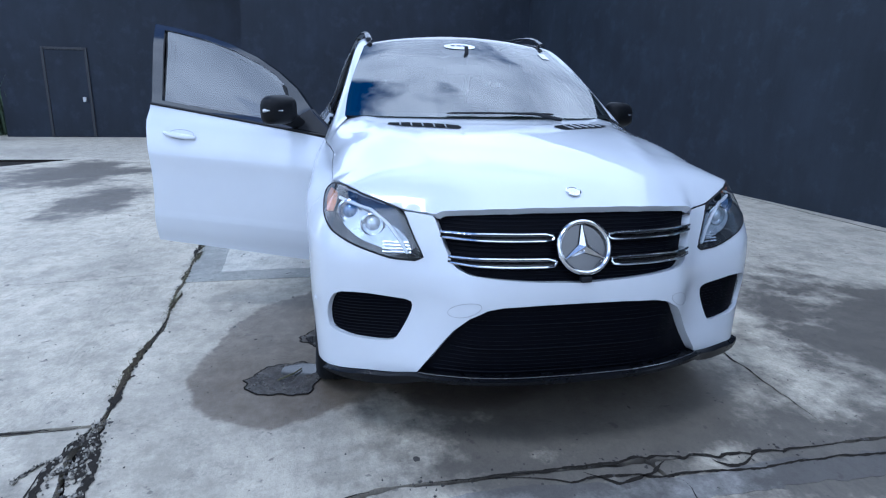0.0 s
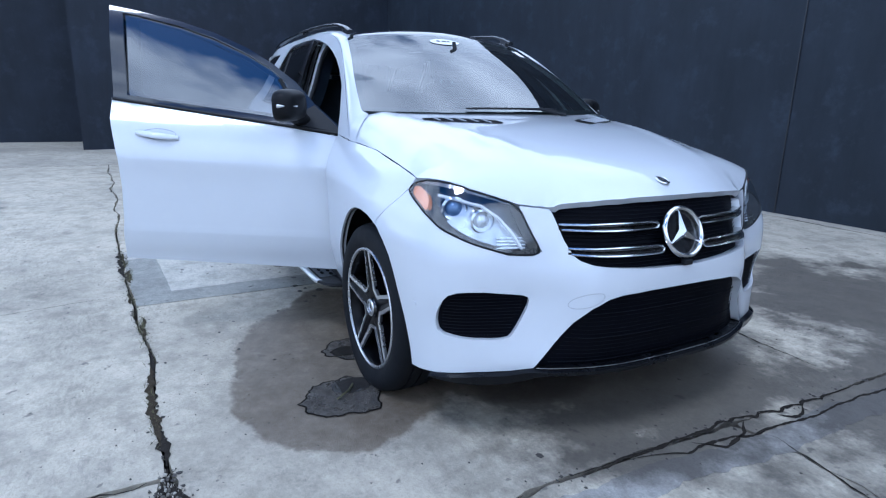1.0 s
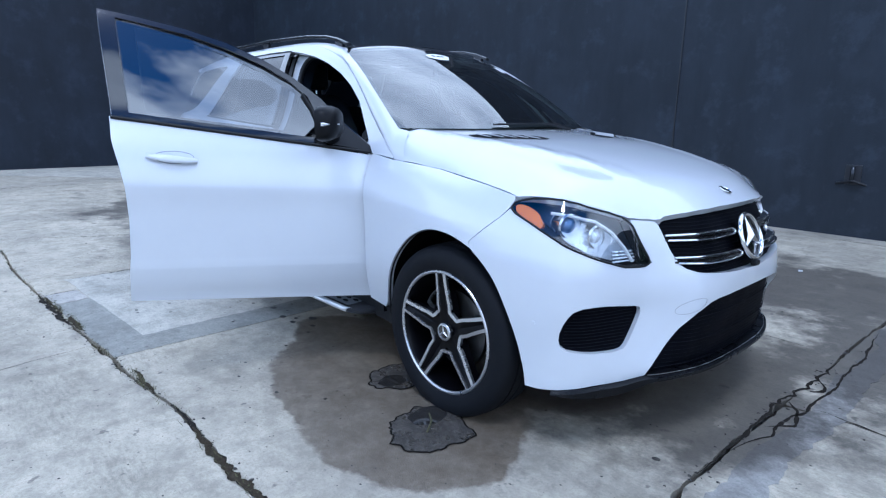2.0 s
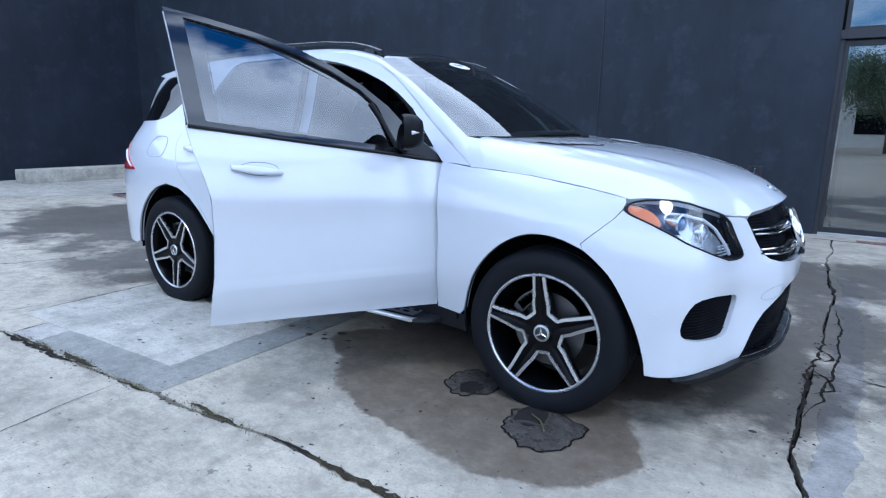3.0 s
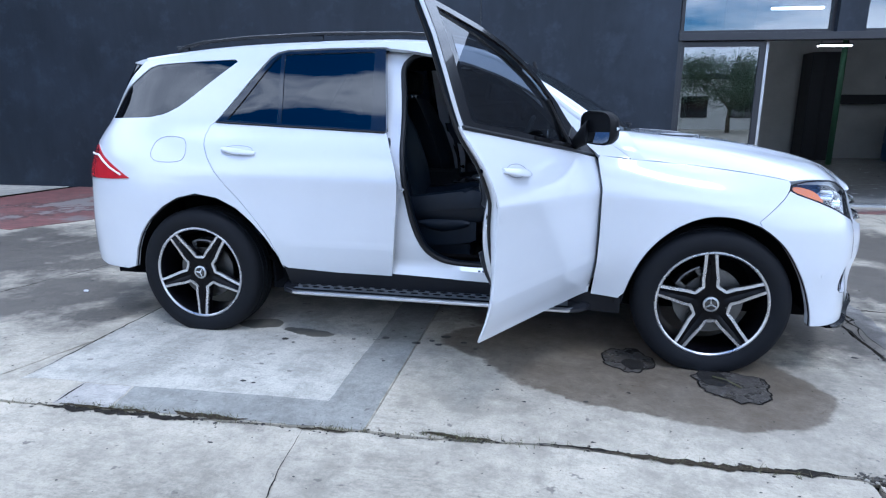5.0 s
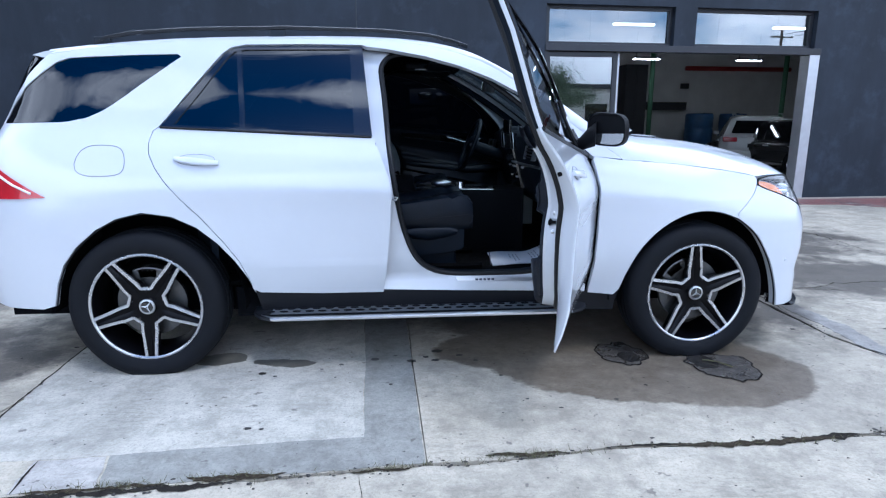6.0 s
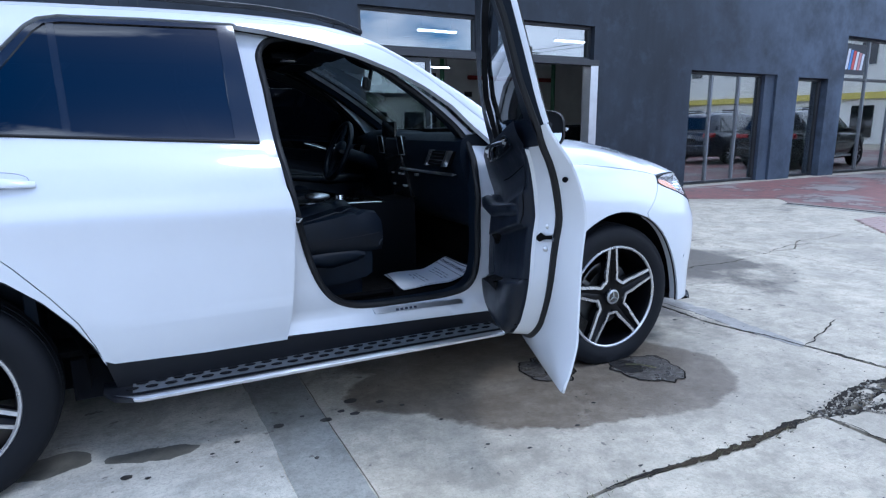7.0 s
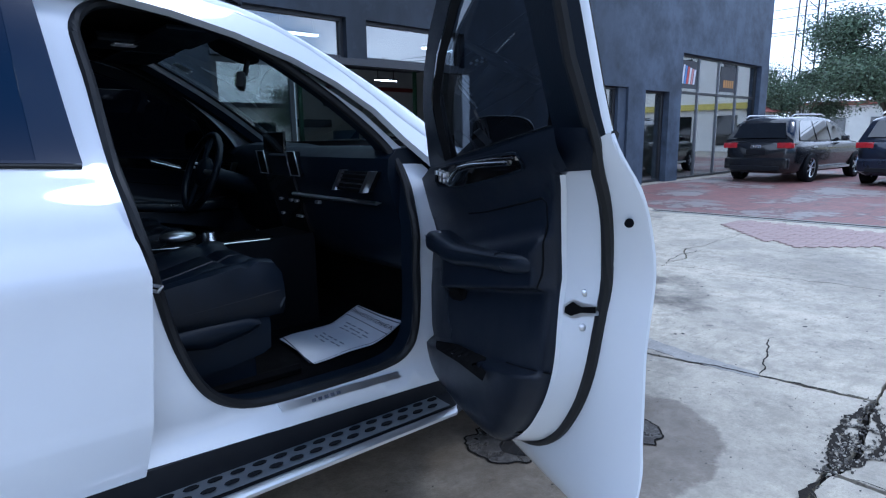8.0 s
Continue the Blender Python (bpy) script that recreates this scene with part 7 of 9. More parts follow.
for k, (y, z) in enumerate(((-0.10, 1.0), (-0.05, 1.0), (0.05, 1.0), (-0.1, 0.93), (-0.07, 0.93), (0.08, 0.93))):
    x = -0.852 + (1.0 - z) * 0.3
    boxes("button", [(x - 0.006, x + 0.002, y - 0.011, y + 0.011, z - 0.005, z + 0.005)], SATIN, dash, "silver button", bevel=0.002)
for y in (-0.155, 0.145):
    solid("centre_vent", loft([[(x, y + d + 0.02 * q, 1.165 + 0.05 * q) for d in (-0.038, 0.038)] + [(x + 0.02, y + d + 0.02 * q, 1.165 + 0.05 * q) for d in (0.038, -0.038)] for q, x in ((-1, -0.882), (0, -0.886), (1, -0.882))]), LINER, dash, "black centre vent", smooth=False)
    solid("centre_vent_rim", tube([(-0.889, y + d + 0.02 * q, 1.165 + 0.05 * q) for d, q in ((-0.04, -1), (-0.04, 1), (0.04, 1), (0.04, -1), (-0.04, -1))], 0.003, 5), SATIN, dash, "silver vent rim")
boxes("glovebox_button", [(-0.852, -0.834, -0.29, -0.26, 1.0, 1.015)], SATIN, dash, bevel=0.003)
console = solid("centre_console", loft([[(x, y, z) for y, z in ((-0.15, 0.45), (-0.15, zt - 0.03), (-0.13, zt), (0.13, zt), (0.15, zt - 0.03), (0.15, 0.45))] for x, zt in ((-0.80, 0.86), (-1.0, 0.845), (-1.3, 0.85), (-1.5, 0.86), (-1.52, 0.93), (-1.85, 0.93), (-1.9, 0.90))]), LINER, car, "black centre console")
boxes("console_inlay", [(-1.48, -0.98, -0.125, 0.125, 0.852, 0.862)], GLOSS_BLACK, console, bevel=0.003)
solid("console_trim", tube([(-1.0, -0.132, 0.852), (-1.25, -0.134, 0.856), (-1.5, -0.134, 0.868)], 0.003, 6), SATIN, console, "silver console edge")
bm = bmesh.new()
bmesh.ops.create_uvsphere(bm, u_segments=20, v_segments=10, radius=0.045, matrix=Matrix.Translation((-1.33, 0, 0.885)) @ Matrix.Diagonal((1.6, 1.0, 0.5, 1)))
part("controller", bm, SATIN, console, "silver hand controller", smooth=True)
bm = bmesh.new()
bmesh.ops.create_cone(bm, cap_ends=True, segments=24, radius1=0.036, radius2=0.030, depth=0.03, matrix=Matrix.Translation((-1.20, 0.0, 0.875)))
part("rotary_knob", bm, CHROME, console, "chrome rotary knob", smooth=True)
# steering wheel
sm = Matrix.Translation((-1.08, 0.40, 1.12)) @ pose(0, 0, 0, 0, -68, 0)
steer = solid("steering_wheel", loft([[sm @ Vector(((0.183 + 0.016 * math.cos(b)) * math.cos(a), (0.183 + 0.016 * math.cos(b)) * math.sin(a), 0.016 * math.sin(b))) for b in np.linspace(0, 2 * math.pi, 11)[:-1]] for a in np.linspace(0, 2 * math.pi, 49)], True, False), LEATHER, car, "black leather steering wheel with silver spokes")
bm = bmesh.new()
bmesh.ops.create_uvsphere(bm, u_segments=20, v_segments=10, radius=0.075, matrix=sm @ Matrix.Translation((0, 0, -0.01)) @ Matrix.Diagonal((1, 1, 0.45, 1)))
part("hub", bm, TRIM, steer, smooth=True)
for a in (0.1, math.pi - 0.1, -math.pi / 2):
    solid("spoke", tube([sm @ Vector((0.06 * math.cos(a), 0.06 * math.sin(a), 0.0)), sm @ Vector((0.178 * math.cos(a), 0.178 * math.sin(a), 0.0))], 0.014, 6), TRIM if a > -1 else SATIN, steer, "black spoke" if a > -1 else "silver spoke")
solid("column", tube([(-1.06, 0.40, 1.11), (-0.82, 0.40, 1.03)], 0.045, 12), TRIM, steer)
mirror_m = Matrix.Translation((-1.02, 0.0, 1.505)) @ pose(0, 0, 0, 0, 10, -24)
bm = bmesh.new()
box(bm, -0.015, 0.018, -0.115, 0.115, -0.032, 0.032, 0.014, mirror_m)
inm = part("rear_view_mirror", bm, PLASTIC, car, "black rear-view mirror", smooth=True)
solid("stalk", tube([(-1.0, 0, 1.53), (-0.985, 0, 1.60), (-1.0, 0, 1.645)], 0.012, 8), PLASTIC, inm)
boxes("mirror_face", [(-0.019, -0.0155, -0.10, 0.10, -0.025, 0.025)], MIRROR, inm, m=mirror_m, bevel=0)


def seat(yc):
    """A front seat: side trim, cushion with bolsters, backrest and headrest."""
    def cushion_ring(x, top, bol):
        w = 0.25
        return [(x, yc + s * w, z) for s, z in ((-0.98, 0.70), (-1.04, 0.725), (-1.06, top - 0.045), (-1.0, top + bol - 0.008), (-0.9, top + bol), (-0.72, top + bol * 0.75), (-0.6, top - 0.002), (-0.56, top - 0.012), (-0.5, top), (-0.03, top), (0, top - 0.008), (0.03, top), (0.5, top), (0.56, top - 0.012), (0.6, top - 0.002), (0.72, top + bol * 0.75), (0.9, top + bol), (1.0, top + bol - 0.008), (1.06, top - 0.045), (1.04, 0.725), (0.98, 0.70))]
    st = solid("seat", loft([cushion_ring(x, t, b) for x, t, b in ((-1.232, 0.77, 0.0), (-1.215, 0.80, 0.005), (-1.215, 0.835, 0.012), (-1.24, 0.865, 0.018), (-1.29, 0.868, 0.024), (-1.315, 0.858, 0.024), (-1.33, 0.85, 0.026), (-1.35, 0.855, 0.028), (-1.48, 0.822, 0.042), (-1.65, 0.79, 0.05), (-1.80, 0.785, 0.05))]), LEATHER, car, "black leather front seat")
    solid("seat_base", loft([[(x, yc + s * 0.235, z) for s, z in ((-1, zl), (-1.04, zh - 0.03), (-1.0, zh), (1.0, zh), (1.04, zh - 0.03), (1, zl))] for x, zl, zh in ((-1.262, 0.59, 0.70), (-1.29, 0.575, 0.72), (-1.40, 0.555, 0.725), (-1.55, 0.545, 0.73), (-1.72, 0.54, 0.73), (-1.82, 0.56, 0.70))]), TRIM, st, "black plastic seat base")
    for way in (-1, 1):
        pan = [[(x, yc + way * (0.238 + d), z) for z, d in ((zl, 0.004), (zl + 0.012, 0.020), ((zl + zh) / 2, 0.026), (zh - 0.012, 0.020), (zh, 0.004))] for x, zl, zh in ((-1.30, 0.672, 0.70), (-1.34, 0.655, 0.715), (-1.46, 0.632, 0.715), (-1.54, 0.645, 0.712), (-1.60, 0.67, 0.70))]
        solid("side_panel", loft(pan), TRIM, st, "smooth black seat side panel")
        solid("seat_seam", tube([(x, yc + way * 0.262, z) for x, z in ((-1.23, 0.785), (-1.32, 0.775), (-1.45, 0.765), (-1.6, 0.752))], 0.0025, 4), PLASTIC, st)
    boxes("seat_skirt", [(-1.80, -1.30, yc - 0.20, yc + 0.20, 0.468, 0.56)], TRIM, st, bevel=0.012)
    def back_ring(z, xf, w, bol):
        return [(xf + dx, yc + s * w, z) for s, dx in ((-1, 0.0 - 0.05), (-1.0, bol), (-0.78, bol * 0.8), (-0.5, 0.0), (0, -0.005), (0.5, 0.0), (0.78, bol * 0.8), (1.0, bol), (1, -0.05), (0.8, -0.12), (0, -0.13), (-0.8, -0.12))]
    solid("backrest", loft([back_ring(z, x, w, b) for z, x, w, b in ((0.78, -1.68, 0.22, 0.02), (0.84, -1.70, 0.245, 0.06), (1.0, -1.745, 0.255, 0.075), (1.2, -1.80, 0.25, 0.06), (1.36, -1.85, 0.225, 0.03), (1.42, -1.87, 0.17, 0.0))]), LEATHER, st, "black leather backrest")
    bm = bmesh.new()
    box(bm, -1.99, -1.87, yc - 0.13, yc + 0.13, 1.45, 1.62, 0.045, seg=3)
    part("headrest", bm, LEATHER, st, smooth=True)
    for s in (-0.05, 0.05):
        solid("headrest_post", tube([(-1.92, yc + s, 1.38), (-1.93, yc + s, 1.5)], 0.008, 6), CHROME, st)
    for w in (-0.2, 0.2):
        solid("seat_rail", tube([(-1.15, yc + w, 0.475), (-1.8, yc + w, 0.475)], 0.018, 6), CARPET, st)
    return st


seat(-0.44)
seat(0.44)
solid("rear_seat", loft([[(x, y, z) for x, z in ((-2.2, 0.62), (-2.18, 0.78), (-2.45, 0.80), (-2.62, 1.35), (-2.72, 1.35), (-2.72, 0.6))] for y in (-0.66, 0.66)]), LEATHER, car, "black leather rear bench")

# ---- paper mat on the cabin floor ----
mat = empty("paper_mat", label="white printed paper floor mat lying in the footwell", category="floor mat")
def mat_at(a, b):
    """a along the car 0 to 1, b across 0 to 1; the front end climbs the footwell."""
    x = -1.06 + 0.42 * a - 0.05 * b * (1 - a)
    y = -0.26 + 0.05 * a - 0.36 * b
    return (x, y, 0.468 + 0.10 * max(0, a - 0.62) ** 1.2 * 1.6 + 0.004 * math.sin(9 * a + 4 * b))
sheet("paper", [(0, 0.04), (0.5, 0), (0.98, 0), (1, 0.95), (0.5, 1), (0.06, 0.97)], mat_at, PAPER, mat, step=0.08, edge=0.06, flange=0.0, gap=0, middle=np.array((-0.8, -0.5, 0)))
def mat_up(a, b):
    x, y, z = mat_at(a, b)
    return (x - 0.001, y, z + 0.0025)
for a0, a1, b0, b1 in ((0.955, 0.968, 0.04, 0.96), (0.80, 0.808, 0.04, 0.96), (0.03, 0.042, 0.06, 0.94), (0.06, 0.95, 0.035, 0.045), (0.06, 0.95, 0.955, 0.965)):
    sheet("printed_border", [(a0, b0), (a1, b0), (a1, b1), (a0, b1)], mat_up, INK, mat, step=0.08, edge=0.05, flange=0.0, gap=0, middle=np.array((-0.8, -0.5, 0)))
for k in range(6):
    for c in range(4 if k < 5 else 2):
        a0 = 0.70 - 0.045 * k if k < 3 else 0.42 - 0.05 * (k - 3)
        b0 = 0.22 + 0.145 * c + 0.02 * ((k * 5 + c * 3) % 3)
        sheet("printed_bar", [(a0, b0), (a0 + 0.016, b0), (a0 + 0.016, b0 + 0.115 - 0.03 * ((k + c) % 2)), (a0, b0 + 0.115 - 0.03 * ((k + c) % 2))], mat_up, INK_GREY, mat, step=0.08, edge=0.06, flange=0.0, gap=0, middle=np.array((-0.8, -0.5, 0)))
txt = bpy.data.curves.new("printed_words", "FONT")
txt.body, txt.size, txt.align_x, txt.align_y, txt.extrude = "THANKS FOR COMING IN", 0.030, "CENTER", "CENTER", 0.0004
words_src = bpy.data.objects.new("printed_words", txt)
scene.collection.objects.link(words_src)
bpy.context.view_layer.update()
me = bpy.data.meshes.new_from_object(words_src.evaluated_get(bpy.context.evaluated_depsgraph_get()))
bpy.data.objects.remove(words_src)
for v in me.vertices:
    px, py, pz = v.co
    a, b = 0.88 + py / 0.42, 0.5 + px / 0.40
    q = mat_up(a, b)
    v.co = (q[0], q[1], q[2] + 0.001 + pz)
me.materials.clear()
me.materials.append(INK)
words = new("printed_words", me)
words.parent = mat

# ---- details of the yard ----
def patch(name, poly, mat, z, label, category, step=0.12, kind="structure", sway=0.02):
    """A flat sheet of another surface, laid a few millimetres over the slabs."""
    poly = densify(poly, step)
    poly = [(x + sway * (noise.noise((x * 3, y * 3, 1)) + 0.5 * noise.noise((x * 19, y * 19, 2))), y + sway * (noise.noise((x * 3, y * 3, 5)) + 0.5 * noise.noise((x * 19, y * 19, 6)))) for x, y in poly]
    out = geometry.delaunay_2d_cdt([Vector(p) for p in poly], [(i, (i + 1) % len(poly)) for i in range(len(poly))], [], 1, 1e-5)
    flat = [tuple(p) for p in out[0]]
    faces = [tuple(f) if (Vector(flat[f[1]]) - Vector(flat[f[0]])).cross(Vector(flat[f[2]]) - Vector(flat[f[0]])) > 0 else tuple(f)[::-1] for f in out[2]]
    o, n = len(flat), len(poly)
    verts = [(x, y, z) for x, y in flat] + [(x, y, z) for x, y in poly] + [(x, y, 0.0) for x, y in poly]
    faces += [(o + i, o + (i + 1) % n, o + n + (i + 1) % n, o + n + i) for i in range(n)]
    return tagged(mesh_object(name, verts, faces, mat), label, category, kind=kind)


patch("pavement", [(-3.41, -1.745), (-1.80, -1.66), (-1.86, 0.4), (-1.9, 2.6), (-3.5, 2.6), (-3.45, -0.2)], CONCRETE_PALE, 0.0016, "pale concrete repair panel", "pavement", step=0.03)
patch("pavement", [(-1.80, -1.665), (-1.556, -1.876), (-1.589, 0.2), (-1.627, 2.6), (-1.89, 2.6), (-1.86, 0.4)], CONCRETE_GREY, 0.0022, "darker grey concrete strip along a joint", "pavement", step=0.03, sway=0.008)
patch("pavement", [(-2.74, -1.935), (-1.553, -1.878), (-1.80, -1.655), (-2.79, -1.715)], CONCRETE_GREY, 0.0028, "darker grey concrete strip along a joint", "pavement", step=0.03, sway=0.012)
patch("pavement", [(-3.04, -1.945), (-2.75, -1.932), (-2.80, -1.72), (-3.06, -1.735)], SCUFFED, 0.0026, "scuffed pale end of the concrete strip", "pavement", step=0.03, sway=0.02)
patch("pavement", [(1.10, -0.85), (1.11, 0.2), (1.13, 1.5), (1.09, 3.0), (1.22, 3.0), (1.26, 1.4), (1.25, 0.1), (1.22, -1.25), (1.14, -1.3)], CONCRETE_WORN, 0.0022, "broken grey concrete edge strip", "pavement", step=0.025, sway=0.05)

# holes in the slab with water standing in them
WATER, _n, _l, _b = node_mat("water_film")
_b.inputs["Base Color"].default_value, _b.inputs["Roughness"].default_value = (0.028, 0.026, 0.024, 1), 0.06
HOLE, _n, _l, _b = node_mat("broken_hole")
_v = place_vec(_n)
_lump, _grit = tex_noise(_n, _l, _v, 16, 10, 0.75), tex_noise(_n, _l, _v, 90, 5, 0.7)
_l.new(ramp(_n, _l, mixc(_n, _l, 0.4, _lump, _grit), [(0.36, (0.022, 0.019, 0.016)), (0.5, (0.062, 0.054, 0.045)), (0.66, (0.14, 0.125, 0.105))]), _b.inputs["Base Color"])
_l.new(ramp(_n, _l, tex_noise(_n, _l, _v, 9, 6, 0.6), [(0.42, (0.1, 0.1, 0.1)), (0.55, (0.75, 0.75, 0.75))]), _b.inputs["Roughness"])
bump(_n, _l, _b, mixc(_n, _l, 0.4, _lump, _grit), 0.9, 0.02)
EDGE = surface("broken_edge", (0.009, 0.008, 0.007), 0.9, vary=0.4, scale=30, spec=0.1)


def pothole(cx, cy, rx, ry, seed, wet):
    rng = random.Random(seed)
    ring = []
    for k in range(90):
        a = 2 * math.pi * k / 90
        w = 1 + 0.30 * noise.noise((math.cos(a) * 1.4 + seed, math.sin(a) * 1.4, seed)) + 0.13 * noise.noise((math.cos(a) * 4, math.sin(a) * 4, seed)) + 0.05 * noise.noise((math.cos(a) * 14, math.sin(a) * 14, seed))
        ring.append((cx + rx * w * math.cos(a), cy + ry * w * math.sin(a)))
    hole = empty("pothole", label="shallow broken hole in the concrete with dark rim", category="pothole", group="potholes by the wheel", kind="structure")
    hole["kind"] = "structure"
    inner = inset(ring, 0.009)
    v = [(x, y, 0.0035) for x, y in ring] + [(x, y, 0.0052) for x, y in inset(ring, 0.005)] + [(x, y, 0.0042) for x, y in inner]
    n = len(ring)
    f = [(k * n + i, k * n + (i + 1) % n, (k + 1) * n + (i + 1) % n, (k + 1) * n + i) for k in range(2) for i in range(n)]
    mesh_object("rim", v, f, EDGE, hole)
    out = geometry.delaunay_2d_cdt([Vector(p) for p in inner], [(i, (i + 1) % n) for i in range(n)], [], 1, 1e-5)
    mesh_object("bottom", [(p.x, p.y, 0.0042) for p in out[0]], [tuple(q) for q in out[2]], HOLE, hole)
    if wet:
        wr = [(cx + wet[0] + wet[2] * (1 + 0.2 * noise.noise((math.cos(a), math.sin(a), 3 + seed))) * math.cos(a), cy + wet[1] + wet[3] * math.sin(a) * (1 + 0.3 * noise.noise((math.cos(a) * 2, math.sin(a) * 2, seed)))) for a in np.linspace(0, 2 * math.pi, 31)[:-1]]
        mesh_object("water", [(x, y, 0.0055) for x, y in wr], [tuple(range(30))], WATER, hole, "thin film of standing water")
    return hole


pothole(0.11, -1.09, 0.185, 0.18, 3, (-0.09, 0.07, 0.07, 0.10))
pothole(-0.39, -0.87, 0.14, 0.165, 8, (0.03, -0.06, 0.06, 0.07))

# crumbled crack ribbons and thin hairline cracks
CRACK = surface("crack_dirt", (0.022, 0.019, 0.016), 0.95, vary=0.5, scale=40, grain=200, relief=0.6, spec=0.1)


def crack(path, width, seed, z=0.0032, label="dark ragged crack in the concrete", amp=0.05, mat=CRACK):
    pts = []
    for a, b in zip(path, path[1:]):
        seg = ragged(a, b, seed, amp, 0.012)
        pts += seg[:-1]
    pts.append(Vector(path[-1]))
    v, f = [], []
    for i, p in enumerate(pts):
        d = (pts[min(i + 1, len(pts) - 1)] - pts[max(i - 1, 0)]).normalized()
        s = Vector((-d.y, d.x))
        taper = min(1, 5 * min(i, len(pts) - 1 - i) / len(pts) + 0.12)
        w1 = width * taper * (0.25 + 1.3 * abs(noise.noise((p.x * 14, p.y * 14, seed))) + 0.7 * abs(noise.noise((p.x * 40, p.y * 40, seed))))
        w2 = width * taper * (0.25 + 1.3 * abs(noise.noise((p.x * 14, p.y * 14, seed + 9))) + 0.7 * abs(noise.noise((p.x * 40, p.y * 40, seed + 9))))
        v += [(p.x + s.x * w1, p.y + s.y * w1, z), (p.x - s.x * w2, p.y - s.y * w2, z)]
        if i:
            f.append((2 * i - 2, 2 * i - 1, 2 * i + 1, 2 * i))
    return tagged(mesh_object("crack", v, f, mat), label, "crack", kind="structure")


crack([(0.42, -1.845), (0.55, -1.90), (0.72, -1.925), (0.95, -1.90)], 0.006, 24, 0.0032, "dark ragged crack in the concrete", 0.03)
for k in (18, 12):
    crack([tuple(p) for p in JOINT_LONG_C[-k:-1:2]], 0.011 if k == 18 else 0.02, 20 + k, 0.003 + 0.0001 * k, "dark crumbled joint full of dirt", 0.016)
crack([tuple(p) for p in JOINT_LONG_B[1:15:2]], 0.02, 51, 0.0042, "dark crumbled joint full of dirt", 0.016)
crack([tuple(p) for p in JOINT_NOSE_B[2:-1:2]], 0.011, 52, 0.0037, "dark crumbled joint full of dirt", 0.02)
crack([tuple(p) for p in JOINT_NOSE_A[:-1:2]], 0.009, 53, 0.0039, "dark crumbled joint full of dirt", 0.02)
crack([tuple(p) for p in JOINT_OUT[1:26:2]], 0.014, 54, 0.0041, "dark crumbled joint full of dirt", 0.02)
SOIL = surface("joint_soil", (0.055, 0.044, 0.030), 0.95, vary=0.5, scale=60, grain=300, relief=0.9, depth=0.01, spec=0.1)
for k, (line, w) in enumerate((([(-3.0, -1.95), (-2.8, -1.945), (-2.62, -1.925), (-2.5, -1.92)], 0.014), ([(-2.44, -1.90), (-2.3, -1.91), (-2.08, -1.895)], 0.020), ([(-1.84, -1.92), (-1.75, -1.905), (-1.6, -1.90)], 0.012), ([(-1.32, -1.85), (-1.15, -1.86), (-0.98, -1.86)], 0.018), ([(-0.56, -1.84), (-0.35, -1.855), (-0.15, -1.86), (0.18, -1.84)], 0.024))):
    crack(line, w, 80 + k, 0.0052, "brown soil and dead grass filling the joint", 0.016, SOIL)
# crumbled branches where the joints meet, with small broken crumbs in them
BRANCHES = (([(0.34, -1.825), (0.45, -1.85), (0.6, -1.885), (0.75, -1.90), (0.9, -1.87), (1.08, -1.805), (1.22, -1.765)], 0.020), ([(0.40, -1.835), (0.55, -1.785), (0.7, -1.755), (0.85, -1.74), (1.0, -1.745), (1.18, -1.76)], 0.026),
            ([(0.58, -1.785), (0.68, -1.83), (0.72, -1.89)], 0.018), ([(0.44, -1.835), (0.56, -1.825), (0.68, -1.805), (0.80, -1.78)], 0.024), ([(0.86, -1.745), (0.91, -1.80), (0.89, -1.86)], 0.014), ([(0.62, -1.89), (0.66, -1.95), (0.76, -2.0)], 0.009))
lrng = random.Random(41)
lv, lf = [], []
for k, (line, w) in enumerate(BRANCHES):
    crack(line, w, 60 + k, 0.0030 + 0.0003 * k, "dark crumbled joint full of dirt", 0.02)
    for _ in range(65):
        q = lrng.random() * (len(line) - 1)
        i = int(q)
        x = line[i][0] + (line[i + 1][0] - line[i][0]) * (q - i) + lrng.gauss(0, w * 0.75)
        y = line[i][1] + (line[i + 1][1] - line[i][1]) * (q - i) + lrng.gauss(0, w * 0.75)
        n, r, h, a0 = 5, lrng.choice((0.003, 0.004, 0.006, 0.010)), lrng.uniform(0.0015, 0.005), lrng.random() * 6
        o = len(lv)
        rr = [r * lrng.uniform(0.6, 1.15) for _k in range(n)]
        lv += [(x + rr[j] * math.cos(a0 + 6.283 * j / n), y + 0.8 * rr[j] * math.sin(a0 + 6.283 * j / n), 0.0028) for j in range(n)]
        lv += [(x + 0.7 * rr[j] * math.cos(a0 + 6.283 * j / n), y + 0.55 * rr[j] * math.sin(a0 + 6.283 * j / n), 0.0045 + h) for j in range(n)]
        lf += [(o + j, o + (j + 1) % n, o + n + (j + 1) % n, o + n + j) for j in range(n)] + [tuple(range(o + n, o + 2 * n))]
CRUMB, _n, _l, _b = node_mat("crumb")
_l.new(ramp(_n, _l, _n.new("ShaderNodeNewGeometry").outputs["Random Per Island"], [(0.0, (0.05, 0.044, 0.036)), (0.5, (0.17, 0.155, 0.13)), (1.0, (0.36, 0.335, 0.28))]), _b.inputs["Base Color"])
_b.inputs["Roughness"].default_value = 0.95
tagged(mesh_object("rubble", lv, lf, CRUMB), "broken crumbs of concrete in the joint", "rubble", kind="stuff")
crack([(1.03, -0.3), (1.10, -0.05), (1.13, 0.3), (1.15, 0.7), (1.15, 1.25), (1.10, 1.8)], 0.010, 28, amp=0.025)
crack([(1.05, 0.02), (1.14, 0.12), (1.10, 0.28), (1.04, 0.36)], 0.010, 29, amp=0.02)
